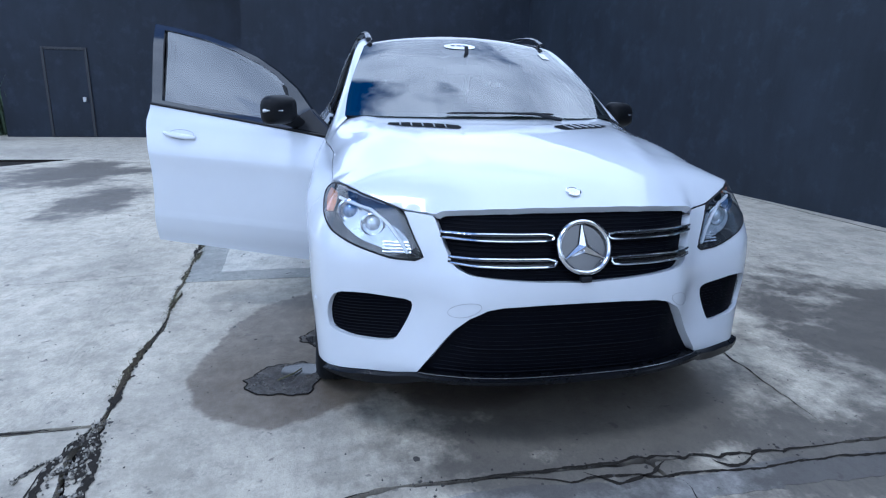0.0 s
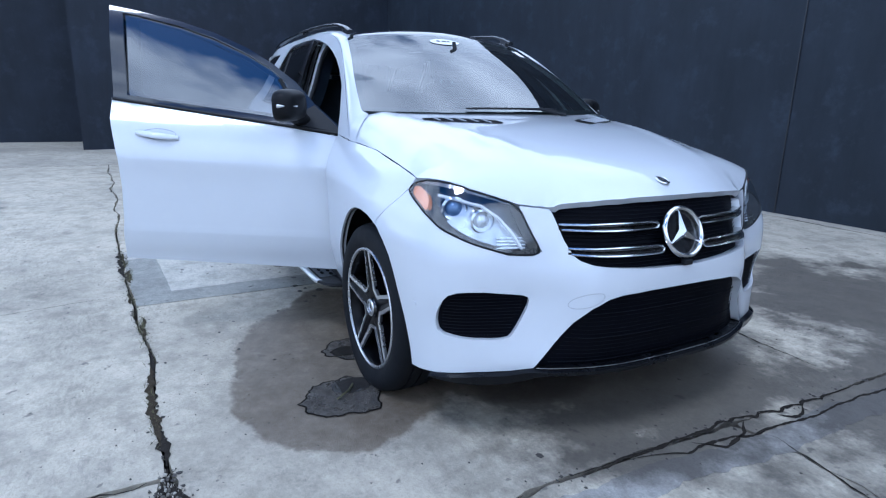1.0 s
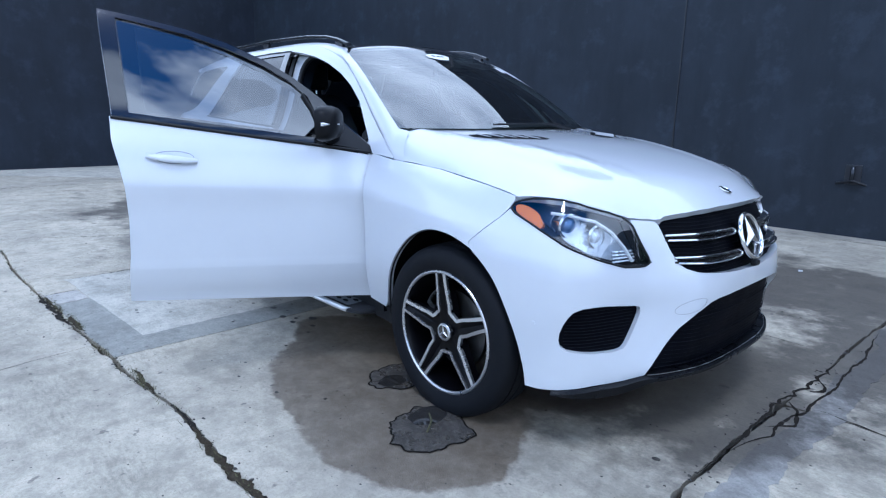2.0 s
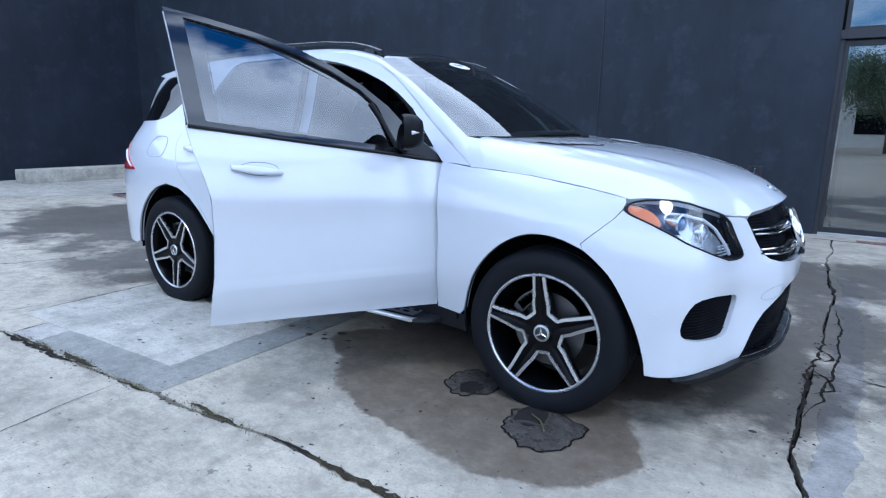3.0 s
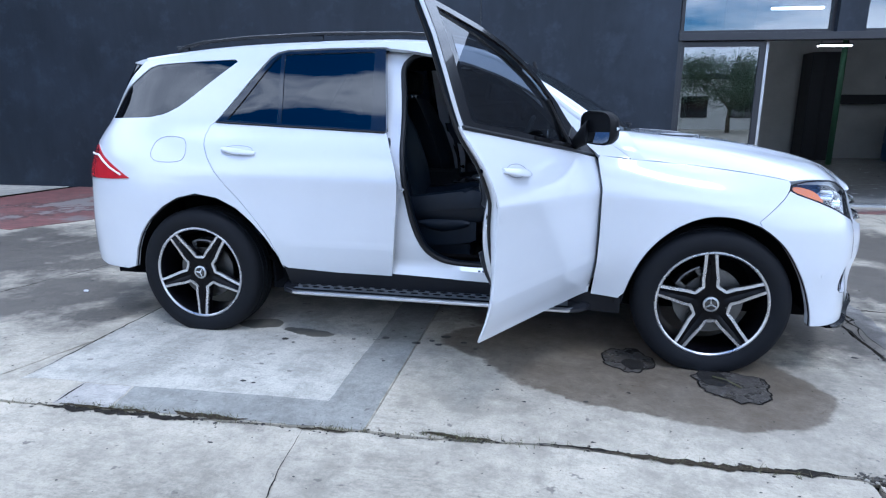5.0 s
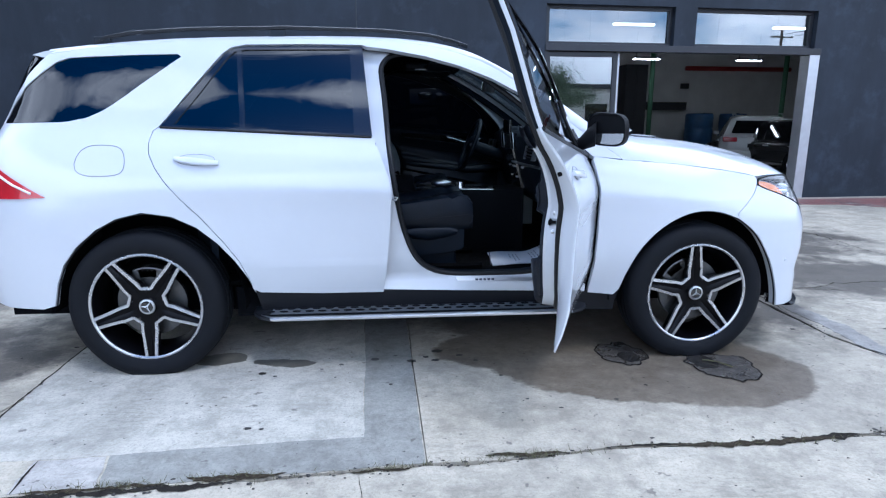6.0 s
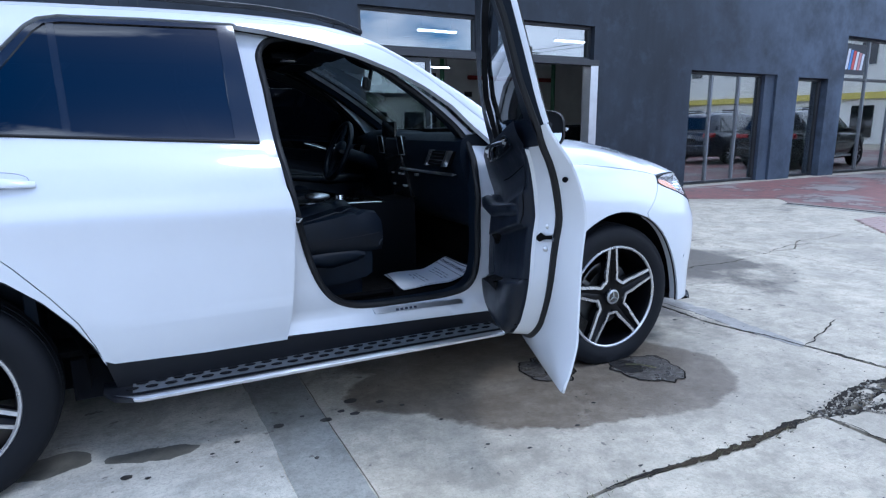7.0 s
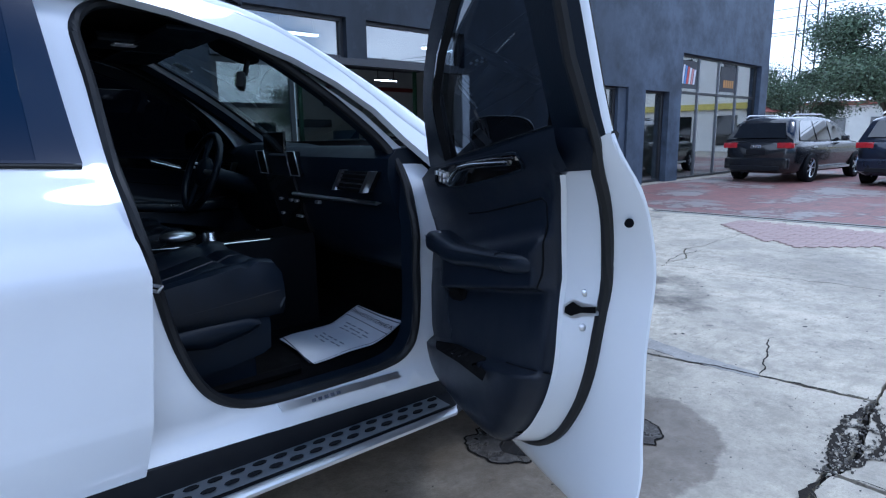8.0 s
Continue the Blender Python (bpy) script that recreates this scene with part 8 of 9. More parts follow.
crack([(1.06, 0.55), (1.12, 0.62), (1.05, 0.75)], 0.010, 30, amp=0.02)
crack([(1.16, 0.36), (1.34, 0.34), (1.55, 0.30), (1.9, 0.22)], 0.006, 31)
crack([(1.13, -1.28), (1.35, -1.2), (1.62, -1.12), (1.85, -1.07)], 0.006, 32)
crack([(-1.81, -1.92), (-1.78, -2.18), (-1.74, -2.37), (-1.70, -2.6), (-1.64, -3.1)], 0.0035, 33, amp=0.02)
crack([(-3.05, -1.73), (-3.045, -1.84), (-3.03, -1.95)], 0.006, 37, 0.0044, amp=0.012)
crack([(-3.41, -1.73), (-3.43, -1.16), (-3.44, -0.76), (-3.47, 0.2)], 0.008, 38, 0.0034, "thin dark joint between concrete panels", 0.015)
crack([(3.3, 0.5), (3.9, 0.68), (4.3, 0.62)], 0.006, 34)
crack([(-1.0, 0.9), (-0.2, 1.3), (0.9, 1.2)], 0.006, 35)
crack([(-5.5, -2.0), (-4.9, -0.8), (-4.6, 0.6)], 0.006, 36)

# small stones, chips and leaf bits, too small to pick apart
CHIP = surface("dark_chip", (0.05, 0.045, 0.04), 0.9, vary=0.5, scale=40)
rng = random.Random(5)
v, f = [], []


def chip(x, y, s, h):
    o = len(v)
    n = 6
    a0 = rng.random() * 6
    k = rng.uniform(0.4, 1)
    for i in range(n):
        a = a0 + 2 * math.pi * i / n
        r = s * rng.uniform(0.6, 1.2)
        v.append((x + r * math.cos(a), y + k * r * math.sin(a), 0.002))
    v.append((x, y, 0.002 + h))
    f.extend((o + i, o + (i + 1) % n, o + n) for i in range(n))


for _ in range(2200):
    chip(rng.uniform(-6, 4.5), rng.uniform(-4.5, 4), rng.uniform(0.002, 0.007), rng.uniform(0.001, 0.003))
for _ in range(70):
    chip(rng.uniform(-5, 4), rng.uniform(-3.5, 2), rng.uniform(0.009, 0.02), rng.uniform(0.001, 0.003))
for line, w in ((JOINT_LONG_D, 0.03), (JOINT_LONG_C, 0.016), (JOINT_NOSE_B, 0.04), (JOINT_LONG_B, 0.03)):
    for _ in range(70):
        p = rng.choice(line)
        chip(p.x + rng.gauss(0, w), p.y + rng.gauss(0, w), rng.uniform(0.003, 0.012), rng.uniform(0.002, 0.006))
tagged(mesh_object("gravel", v, f, CHIP), "dark chips and grit scattered on the concrete", "grit", kind="stuff")
# weeds in the long joint
WEED = surface("dry_weed", (0.10, 0.095, 0.045), 0.9, vary=0.4, scale=30)
wv, wf = [], []
for _ in range(420):
    p = rng.choice(JOINT_LONG_B + JOINT_LONG_A[-25:] + JOINT_LONG_C[:14])
    x, y, a, h = p.x + rng.gauss(0, 0.012), p.y + rng.gauss(0, 0.012), rng.random() * 6.28, rng.uniform(0.008, 0.03)
    o = len(wv)
    wv += [(x - 0.0015 * math.sin(a), y + 0.0015 * math.cos(a), 0), (x + 0.0015 * math.sin(a), y - 0.0015 * math.cos(a), 0), (x + h * math.cos(a), y + h * math.sin(a), h * 0.6)]
    wf.append((o, o + 1, o + 2))
for x0, y0, sx, count in ((-2.72, -1.93, 0.12, 160), (-2.26, -1.90, 0.10, 110), (-1.15, -1.86, 0.10, 150), (-1.7, -1.905, 0.06, 60), (-0.1, -1.855, 0.2, 90)):
    for _ in range(count):
        x, y, a, h = x0 + rng.gauss(0, sx), y0 + rng.gauss(0, 0.010), rng.random() * 6.28, rng.uniform(0.008, 0.035)
        o = len(wv)
        wv += [(x - 0.0018 * math.sin(a), y + 0.0018 * math.cos(a), 0), (x + 0.0018 * math.sin(a), y - 0.0018 * math.cos(a), 0), (x + h * math.cos(a), y + h * math.sin(a), h * 0.7)]
        wf.append((o, o + 1, o + 2))
tagged(mesh_object("weeds", wv, wf, WEED), "dry weeds growing in the joint", "weeds", kind="stuff")
# dark drips beside the sill
DRIP = surface("damp_spot", (0.035, 0.032, 0.028), 0.45, vary=0.3, scale=30)
dv, df = [], []
for x, y, r in ((-1.77, -0.84, 0.026), (-1.57, -0.88, 0.026), (-1.42, -0.75, 0.032), (-1.44, -0.88, 0.022), (-1.49, -0.83, 0.018), (-1.66, -0.80, 0.012), (-1.30, -0.82, 0.02), (-1.22, -0.90, 0.014), (-2.35, -0.98, 0.022), (-2.28, -1.02, 0.012), (-1.95, -0.90, 0.014), (-2.05, -0.95, 0.010), (-2.30, -1.55, 0.016), (-2.24, -1.56, 0.012), (-0.62, -1.42, 0.012), (-1.04, -1.38, 0.010)):
    o = len(dv)
    dv += [(x + r * (1 + 0.35 * noise.noise((math.cos(a) * 1.5 + x * 9, math.sin(a) * 1.5, y * 9))) * math.cos(a), y + 0.75 * r * math.sin(a) * (1 + 0.35 * noise.noise((math.cos(a) * 2, math.sin(a) * 2 + x * 9, 4))), 0.0036) for a in np.linspace(0, 2 * math.pi, 17)[:-1]]
    df.append(tuple(range(o, o + 16)))
tagged(mesh_object("drips", dv, df, DRIP), "dark drip spots on the concrete beside the sill", "drips", kind="stuff")
# damp marks ahead of the rear wheel
DAMP_MARK = surface("damp_concrete", (0.125, 0.118, 0.098), 0.5, vary=0.35, scale=14, grain=120, relief=0.3)
for x, y, rx, ry in ((-2.63, -0.78, 0.15, 0.09), (-2.28, -0.828, 0.17, 0.05)):
    patch("damp_mark", [(x + rx * math.cos(a), y + ry * math.sin(a)) for a in np.linspace(0, 2 * math.pi, 25)[:-1]], DAMP_MARK, 0.0033, "damp grey mark on the concrete by the wheel", "stain", step=0.02, sway=0.045)
# paper litter
for k, (x, y) in enumerate(((-4.23, -0.41), (0.25, 3.15), (0.95, 3.4))):
    bm = bmesh.new()
    box(bm, -0.016, 0.016, -0.01, 0.01, 0.0, 0.012, 0.004, pose(x, y, 0.003, 0, 0, 40 * k))
    tagged(part("litter", bm, PAPER), "small crumpled scrap of white litter on concrete", "litter", group="litter scraps")
# a leaf stalk in the water
mesh_object("twig", *tube([(0.02, -1.02, 0.012), (0.08, -1.06, 0.016), (0.13, -1.13, 0.012)], 0.004, 5), WEED)
tagged(bpy.data.objects["twig"], "thin dry twig lying in the puddle", "twig")

# wall tap with its plate
tap = empty("wall_tap", label="dark metal hose tap on the rendered wall", category="tap")
mesh_object("pipe", *tube([(0.02, 5.36, 0.62), (0.02, 5.36, 0.80)], 0.022, 10), RAIL, tap, "", True)
mesh_object("bracket", *tube([(-0.13, 5.37, 0.60), (0.02, 5.35, 0.645), (0.17, 5.37, 0.60)], 0.014, 8), PLASTIC, tap)
boxes("back_plate", [(-0.06, 0.10, 5.385, 5.402, 0.60, 0.82)], FRAME, tap)

# red paving: laid blocks near the drain channel, far stretches as one sheet
patch("pavement_red", [(8.7, -9), (30, -14), (30, 5.9), (12.2, 5.75), (5.6, 5.4), (1.2, 5.25), (1.2, 5.12), (5.4, 4.75), (6.6, 3.9), (7.6, 3.4), (7.15, 2.9), (7.35, 0)], PAVING, 0.006, "worn red block paving", "paving", step=0.5)
patch("pavement_red", [(-9.4, 1.9), (-6.9, 1.45), (-6.3, 2.6), (-6.6, 5.0), (-9.2, 5.0)], PAVING, 0.006, "worn red paving at the back of the yard", "paving", step=0.4)
patch("pavement_pale", [(-13.4, -2.3), (-9.6, 1.7), (-9.4, 5.0), (-13.3, 4.7)], CONCRETE_PALE, 0.004, "pale concrete apron by the yard wall", "pavement", step=0.5)
drain = empty("drain", label="dark concrete drain channel across the paving", category="drain", kind="structure")
DRAIN_M = pose(7.06, 2.9, 0, 0, 0, 6.8)
boxes("channel", [(-0.14, 0.14, -12, 0, 0.0, 0.007)], CONCRETE_GREY, drain, m=DRAIN_M, bevel=0)
boxes("slot", [(-0.035, 0.035, -12, 0, 0.007, 0.010)], CRACK, drain, m=DRAIN_M, bevel=0)
paving_field = empty("paving_field", label="red interlocking paving blocks, worn pale", category="paving", kind="structure")
bm = bmesh.new()
box(bm, -0.097, 0.097, -0.047, 0.047, 0.0, 0.012, 0.004, seg=1)
block_me = bpy.data.meshes.new("block")
bm.to_mesh(block_me)
bm.free()
block_me.materials.append(BLOCK)
made = 0
for j in range(40):
    y = -2.6 + j * 0.1
    near = 5.15 + 0.5 * noise.noise((y * 0.9, 0, 2)) + 0.75 * max(0, y) + 0.8 * max(0, -0.1 - y)
    for i in range(9):
        x = 6.78 + max(0, 0.3 - y) * 0.12 - i * 0.2 - (0.1 if j % 2 else 0)
        if x > near and made < 299:
            b = new("block", block_me)
            b.parent = paving_field
            b.matrix_basis = pose(x, y, 0.003 * rng.random(), rng.uniform(-1, 1), rng.uniform(-1, 1), rng.uniform(-1.5, 1.5))
            made += 1

# ---- inside the hall ----
RED = surface("red_pipe", (0.32, 0.02, 0.02), 0.4)
GREEN = surface("green_post", (0.06, 0.16, 0.09), 0.5)


def wall_point(u, v, z):
    return tuple(WALL_M @ Vector((u, v, z)))


tagged(mesh_object("pipe", *tube([wall_point(9.0, 10.6, 3.03), wall_point(12.9, 10.6, 3.03)], 0.075, 10), RED, smooth=True), "red sprinkler pipe along the hall wall", "pipe")
DRUM = surface("blue_drum", (0.03, 0.09, 0.20), 0.4, vary=0.2)
for u, v in ((9.0, 9.5), (10.4, 9.8)):
    drum = empty("drum", label="blue plastic drum standing in the workshop hall", category="drum", group="hall drums")
    c = wall_point(u, v, 0.014)
    vv, ff = lathe([(0.0, 0.0), (0.40, 0.0), (0.43, 0.06), (0.44, 0.5), (0.41, 0.54), (0.44, 0.58), (0.44, 0.98), (0.41, 1.02), (0.44, 1.06), (0.43, 1.44), (0.40, 1.5), (0.0, 1.5)], 24)
    mesh_object("barrel", [(c[0] + p[0], c[1] + p[2], c[2] + p[1]) for p in vv], ff, DRUM, drum, "", True)
    vv, ff = lathe([(0.0, 0.0), (0.05, 0.0), (0.05, 0.02), (0.0, 0.02)], 10)
    mesh_object("cap", [(c[0] + 0.15 + p[0], c[1] + p[2], c[2] + 1.5 + p[1]) for p in vv], ff, PLASTIC, drum, "", True)
for u, v in ((6.5, 8.0), (10.8, 8.0), (12.2, 6.0)):
    tagged(mesh_object("post", *tube([wall_point(u, v, 0), wall_point(u, v, 3.7)], 0.07, 10), GREEN, smooth=True), "green painted steel hall post", "post", group="hall posts")
cab = empty("cabinet", label="dark tall cabinet in the workshop hall", category="cabinet")
wall_boxes("body", [(6.45, 7.2, 9.7, 10.4, 0.012, 3.05)], DARK_ROOM, cab)
for k in range(2):
    wall_boxes("door", [(6.47 + k * 0.36, 6.82 + k * 0.36, 9.67, 9.698, 0.05, 3.02)], DARK_ROOM, cab)
wall_boxes("shelf_board", [(7.3, 9.05, 10.45, 10.79, 1.64, 1.90)], DARK_ROOM)
tagged(bpy.data.objects["shelf_board"], "dark shelf board on the hall wall", "shelf")
sign = empty("wall_sign", label="small dark board on the hall wall", category="sign")
wall_boxes("board", [(8.95, 9.25, 10.74, 10.79, 2.36, 2.54)], FRAME, sign)
poster_a = empty("poster", label="colourful poster with slanting stripes behind the shop window", category="poster")
wall_boxes("sheet", [(13.62, 14.58, 0.170, 0.175, 2.48, 3.22)], DARK_ROOM, poster_a)
for k, c in enumerate(((0.55, 0.57, 0.62), (0.10, 0.22, 0.5), (0.5, 0.08, 0.07), (0.6, 0.6, 0.62), (0.45, 0.2, 0.2), (0.55, 0.57, 0.62))):
    u = 13.70 + 0.13 * k
    mesh_object("stripe", [wall_point(u + du, 0.165, z) for du, z in ((0.0, 2.60), (0.105, 2.60), (0.185, 3.10 - 0.02 * k), (0.08, 3.10 - 0.02 * k))], [(0, 1, 2, 3)], surface("stripe_ink", c, 0.6), poster_a)
poster_b = empty("poster", label="dark poster with a gold band behind the shop window", category="poster")
wall_boxes("sheet", [(16.15, 17.2, 0.170, 0.175, 2.48, 3.2)], DARK_ROOM, poster_b)
GOLD = surface("gold_ink", (0.45, 0.22, 0.06), 0.6)
for k in range(5):
    wall_boxes("bar_mark", [(16.35 + k * 0.15, 16.46 + k * 0.15, 0.160, 0.166, 2.60, 2.82)], GOLD, poster_b)


# ---- parked cars ----
PAINT_BLUE = car_paint("dark_blue_paint", (0.010, 0.016, 0.036), 0.3, 0.3, 0.6)
PAINT_PALE = car_paint("pale_paint", (0.70, 0.71, 0.72))


def parked_car(m, paint, label, seed=0):
    """A parked SUV, its own x forward from the rear axle: body, windows, lamps, bumpers, wheels."""
    thing = empty("parked_car", label=label, category="car")
    L0, L1 = -0.95, 3.70
    prof = pchip([L0, -0.85, -0.4, 0.5, 1.5, 2.4, 3.0, 3.4, 3.62, L1], [0.94, 0.99, 1.0, 1.0, 0.99, 0.985, 0.95, 0.88, 0.78, 0.66])
    wid = pchip([L0, -0.80, -0.5, 0, 1.4, 2.8, 3.3, 3.6, L1], [0.68, 0.84, 0.915, 0.935, 0.93, 0.935, 0.89, 0.76, 0.60])
    rings = []
    for x in np.concatenate([[L0], np.linspace(-0.9, 3.6, 34), [L1]]):
        w, h = float(wid(x)), float(prof(x))
        rings.append([(x, s * w * k, z) for s, k, z in [(-1, 0.82, 0.24), (-1, 0.955, 0.30), (-1, 0.985, 0.55), (-1, 1.0, 0.70), (-1, 0.995, 0.84), (-1, 0.955, h - 0.03), (-1, 0.90, h + 0.015), (-1, 0.5, h + 0.03), (1, 0.5, h + 0.03), (1, 0.90, h + 0.015), (1, 0.955, h - 0.03), (1, 0.995, 0.84), (1, 1.0, 0.70), (1, 0.985, 0.55), (1, 0.955, 0.30), (1, 0.82, 0.24)]])
    body = solid("body", loft(rings), paint, thing)
    body.data.set_sharp_from_angle(angle=radians(80))
    top = pchip([-0.88, -0.72, -0.55, 0.0, 0.8, 1.4, 1.75, 2.2, 2.55], [1.02, 1.32, 1.58, 1.64, 1.66, 1.64, 1.56, 1.28, 1.0])
    rings = []
    for x in np.linspace(-0.88, 2.55, 26):
        t = float(top(x))
        k = (t - 0.98) / 0.68
        rings.append([(x, s * y, z) for s, y, z in ((-1, 0.86, 0.96), (-1, 0.86 - 0.20 * k, 0.98 + (t - 0.98) * 0.9), (-1, 0.50 * (1 - 0.1 * k), t), (1, 0.50 * (1 - 0.1 * k), t), (1, 0.86 - 0.20 * k, 0.98 + (t - 0.98) * 0.9), (1, 0.86, 0.96))])
    solid("cabin", loft(rings), paint, thing).data.set_sharp_from_angle(angle=radians(80))

    def pane(pts, off):
        c = sum((Vector(p) for p in pts), Vector()) / len(pts)
        n = (Vector(pts[1]) - Vector(pts[0])).cross(Vector(pts[2]) - Vector(pts[0])).normalized()
        if n.dot(c - Vector((0.8, 0, 1.2))) < 0:
            n = -n
        mesh_object("window", [Vector(p) + n * off for p in pts], [tuple(range(len(pts)))], GLASS_BLACK, thing, "dark window glass")
    for s in (-1, 1):
        for x0, x1, x2, x3 in ((-0.42, -0.30, 0.32, 0.36), (0.42, 0.42, 1.16, 1.2), (1.26, 1.26, 1.62, 1.98)):
            y_low, y_top = s * 0.845, s * 0.672
            pane([(x0 - 0.12 if x0 < 0 else x0, y_low, 1.04), (x3, y_low, 1.04), (x2, y_top, 1.53 if x3 < 1.5 else 1.50), (x1, y_top, 1.53)], 0.012)
    pane([(-0.86, -0.66, 1.10), (-0.86, 0.66, 1.10), (-0.66, 0.55, 1.47), (-0.66, -0.55, 1.47)], 0.035)
    pane([(2.42, -0.70, 1.10), (2.42, 0.70, 1.10), (1.80, 0.55, 1.53), (1.80, -0.55, 1.53)], 0.03)
    for s in (-1, 1):
        bm = bmesh.new()
        box(bm, -0.975, -0.80, min(s * 0.50, s * 0.86), max(s * 0.50, s * 0.86), 0.86, 1.0, 0.03)
        part("tail_light", bm, RED_LENS, thing, "red tail light", smooth=True)
        boxes("reflector", [(-0.985, -0.93, min(s * 0.45, s * 0.72), max(s * 0.45, s * 0.72), 0.50, 0.55)], RED_LENS, thing, bevel=0.01)
        bm = bmesh.new()
        box(bm, 3.40, 3.60, min(s * 0.5, s * 0.82), max(s * 0.5, s * 0.82), 0.70, 0.80, 0.03)
        part("headlight", bm, STICKER, thing, "clear headlight", smooth=True)
        mesh_object("roof_rail", *tube([(-0.45, s * 0.56, 1.635), (-0.3, s * 0.57, 1.685), (1.2, s * 0.57, 1.70), (1.45, s * 0.55, 1.66)], 0.018, 6), SATIN, thing, "", True)
        bm = bmesh.new()
        box(bm, 1.78, 1.90, min(s * 0.88, s * 1.06), max(s * 0.88, s * 1.06), 1.02, 1.15, 0.03)
        part("door_mirror", bm, paint, thing, smooth=True)
        for x in (0.38, 1.22):
            boxes("door_handle", [(x - 0.28, x - 0.10, min(s * 0.915, s * 0.945), max(s * 0.915, s * 0.945), 0.86, 0.885)], SATIN, thing, bevel=0.006)
        boxes("side_trim", [(0.42, 2.38, min(s * 0.90, s * 0.945), max(s * 0.90, s * 0.945), 0.30, 0.36)], SATIN, thing, bevel=0.008)
    boxes("rear_bumper", [(-1.0, -0.85, -0.80, 0.80, 0.32, 0.62)], paint, thing, bevel=0.05)
    boxes("bumper_insert", [(-1.012, -0.95, -0.62, 0.62, 0.30, 0.42)], PLASTIC, thing, bevel=0.02)
    boxes("plate", [(-0.985, -0.95, -0.24, 0.24, 0.70, 0.82)], PLASTIC, thing, "dark plate bar", bevel=0.005)
    for k in range(4):
        mesh_object("badge_ring", *tube([(-0.99, -0.09 + 0.06 * k + 0.035 * math.cos(a), 0.90 + 0.035 * math.sin(a)) for a in np.linspace(0, 2 * math.pi, 15)], 0.006, 5), CHROME, thing)
    for x in (0.0, 2.81):
        for s in (-1, 1):
            c = (x, s * 0.85, 0.36)
            w = mesh_object("wheel", *lathe([(0.24, -0.10), (0.33, -0.118), (0.355, -0.09), (0.36, 0.0), (0.355, 0.09), (0.33, 0.118), (0.24, 0.10)], 40, (0, 0, 0)), RUBBER, thing, "black tyre on a bright alloy rim", True)
            spk = [lathe([(0.245, -0.095), (0.225, -0.08), (0.215, 0.05)], 32), lathe([(0.0, -0.085), (0.05, -0.085), (0.06, -0.07)], 16)]
            for k in range(7):
                a = 2 * math.pi * k / 7
                spk.append(tube([(0.04 * math.cos(a), -0.078, 0.04 * math.sin(a)), (0.23 * math.cos(a), -0.088, 0.23 * math.sin(a))], 0.017, 5))
            solid("rim", merge(*spk), MACHINED, w)
            solid("rim_well", lathe([(0.0, -0.04), (0.235, -0.04)], 24), LINER, w)
            w.matrix_basis = Matrix.Translation(c) @ (pose(0, 0, 0) if s < 0 else pose(0, 0, 0, 0, 0, 180))
            solid("arch", lathe([(0.400, -0.142), (0.0, -0.140)], 36, (0, 0, 0)), LINER, thing).matrix_basis = Matrix.Translation((x, s * 0.79, 0.37)) @ (pose(0, 0, 0) if s < 0 else pose(0, 0, 0, 0, 0, 180))
    thing.matrix_world = m
    return thing


GLASS_BLACK = surface("dark_window", (0.006, 0.007, 0.009), 0.04, vary=0.2, relief=0.0, coat=1.0, coat_rough=0.0)
parked_car(pose(14.88, 4.13, 0.006, 0, 0, -3.4), PAINT_BLACK, "black SUV parked on red paving before the shop")
parked_car(pose(15.35, 1.25, 0.006, 0, 0, -4), PAINT_BLUE, "dark blue SUV parked on red paving")
parked_car(pose(15.6, -2.0, 0.006, 0, 0, -4), PAINT_PALE, "pale SUV parked at the end of the row")
parked_car(pose(15.9, -5.2, 0.006, 0, 0, -4), PAINT_BLUE, "dark blue SUV parked at the end of the row")
hall_car = parked_car(pose(8.1, 11.4, 0.012, 0, 0, 62), PAINT_PALE, "white car standing in the workshop hall")
hall_car.scale = (0.95, 0.95, 0.86)
dark_car = parked_car(pose(8.6, 9.3, 0.012, 0, 0, 98), PAINT_BLACK, "black car parked behind a white one in the hall")
dark_car.scale = (0.95, 0.95, 0.78)

# ---- trees, street and horizon ----
BARK = surface("bark", (0.10, 0.08, 0.06), 0.9, vary=0.3, scale=6, grain=40, relief=0.8, depth=0.02)


def leaf_mat(name, tone):
    m, n, l, b = node_mat(name)
    g = n.new("ShaderNodeNewGeometry")
    l.new(ramp(n, l, g.outputs["Random Per Island"], [(0.0, tuple(c * 0.5 for c in tone)), (0.6, tone), (1.0, tuple(c * 1.7 for c in tone))]), b.inputs["Base Color"])
    b.inputs["Roughness"].default_value = 0.6
    return m


LEAF = leaf_mat("leaves", (0.085, 0.125, 0.075))
LEAF_B = leaf_mat("leaves_dark", (0.05, 0.08, 0.045))


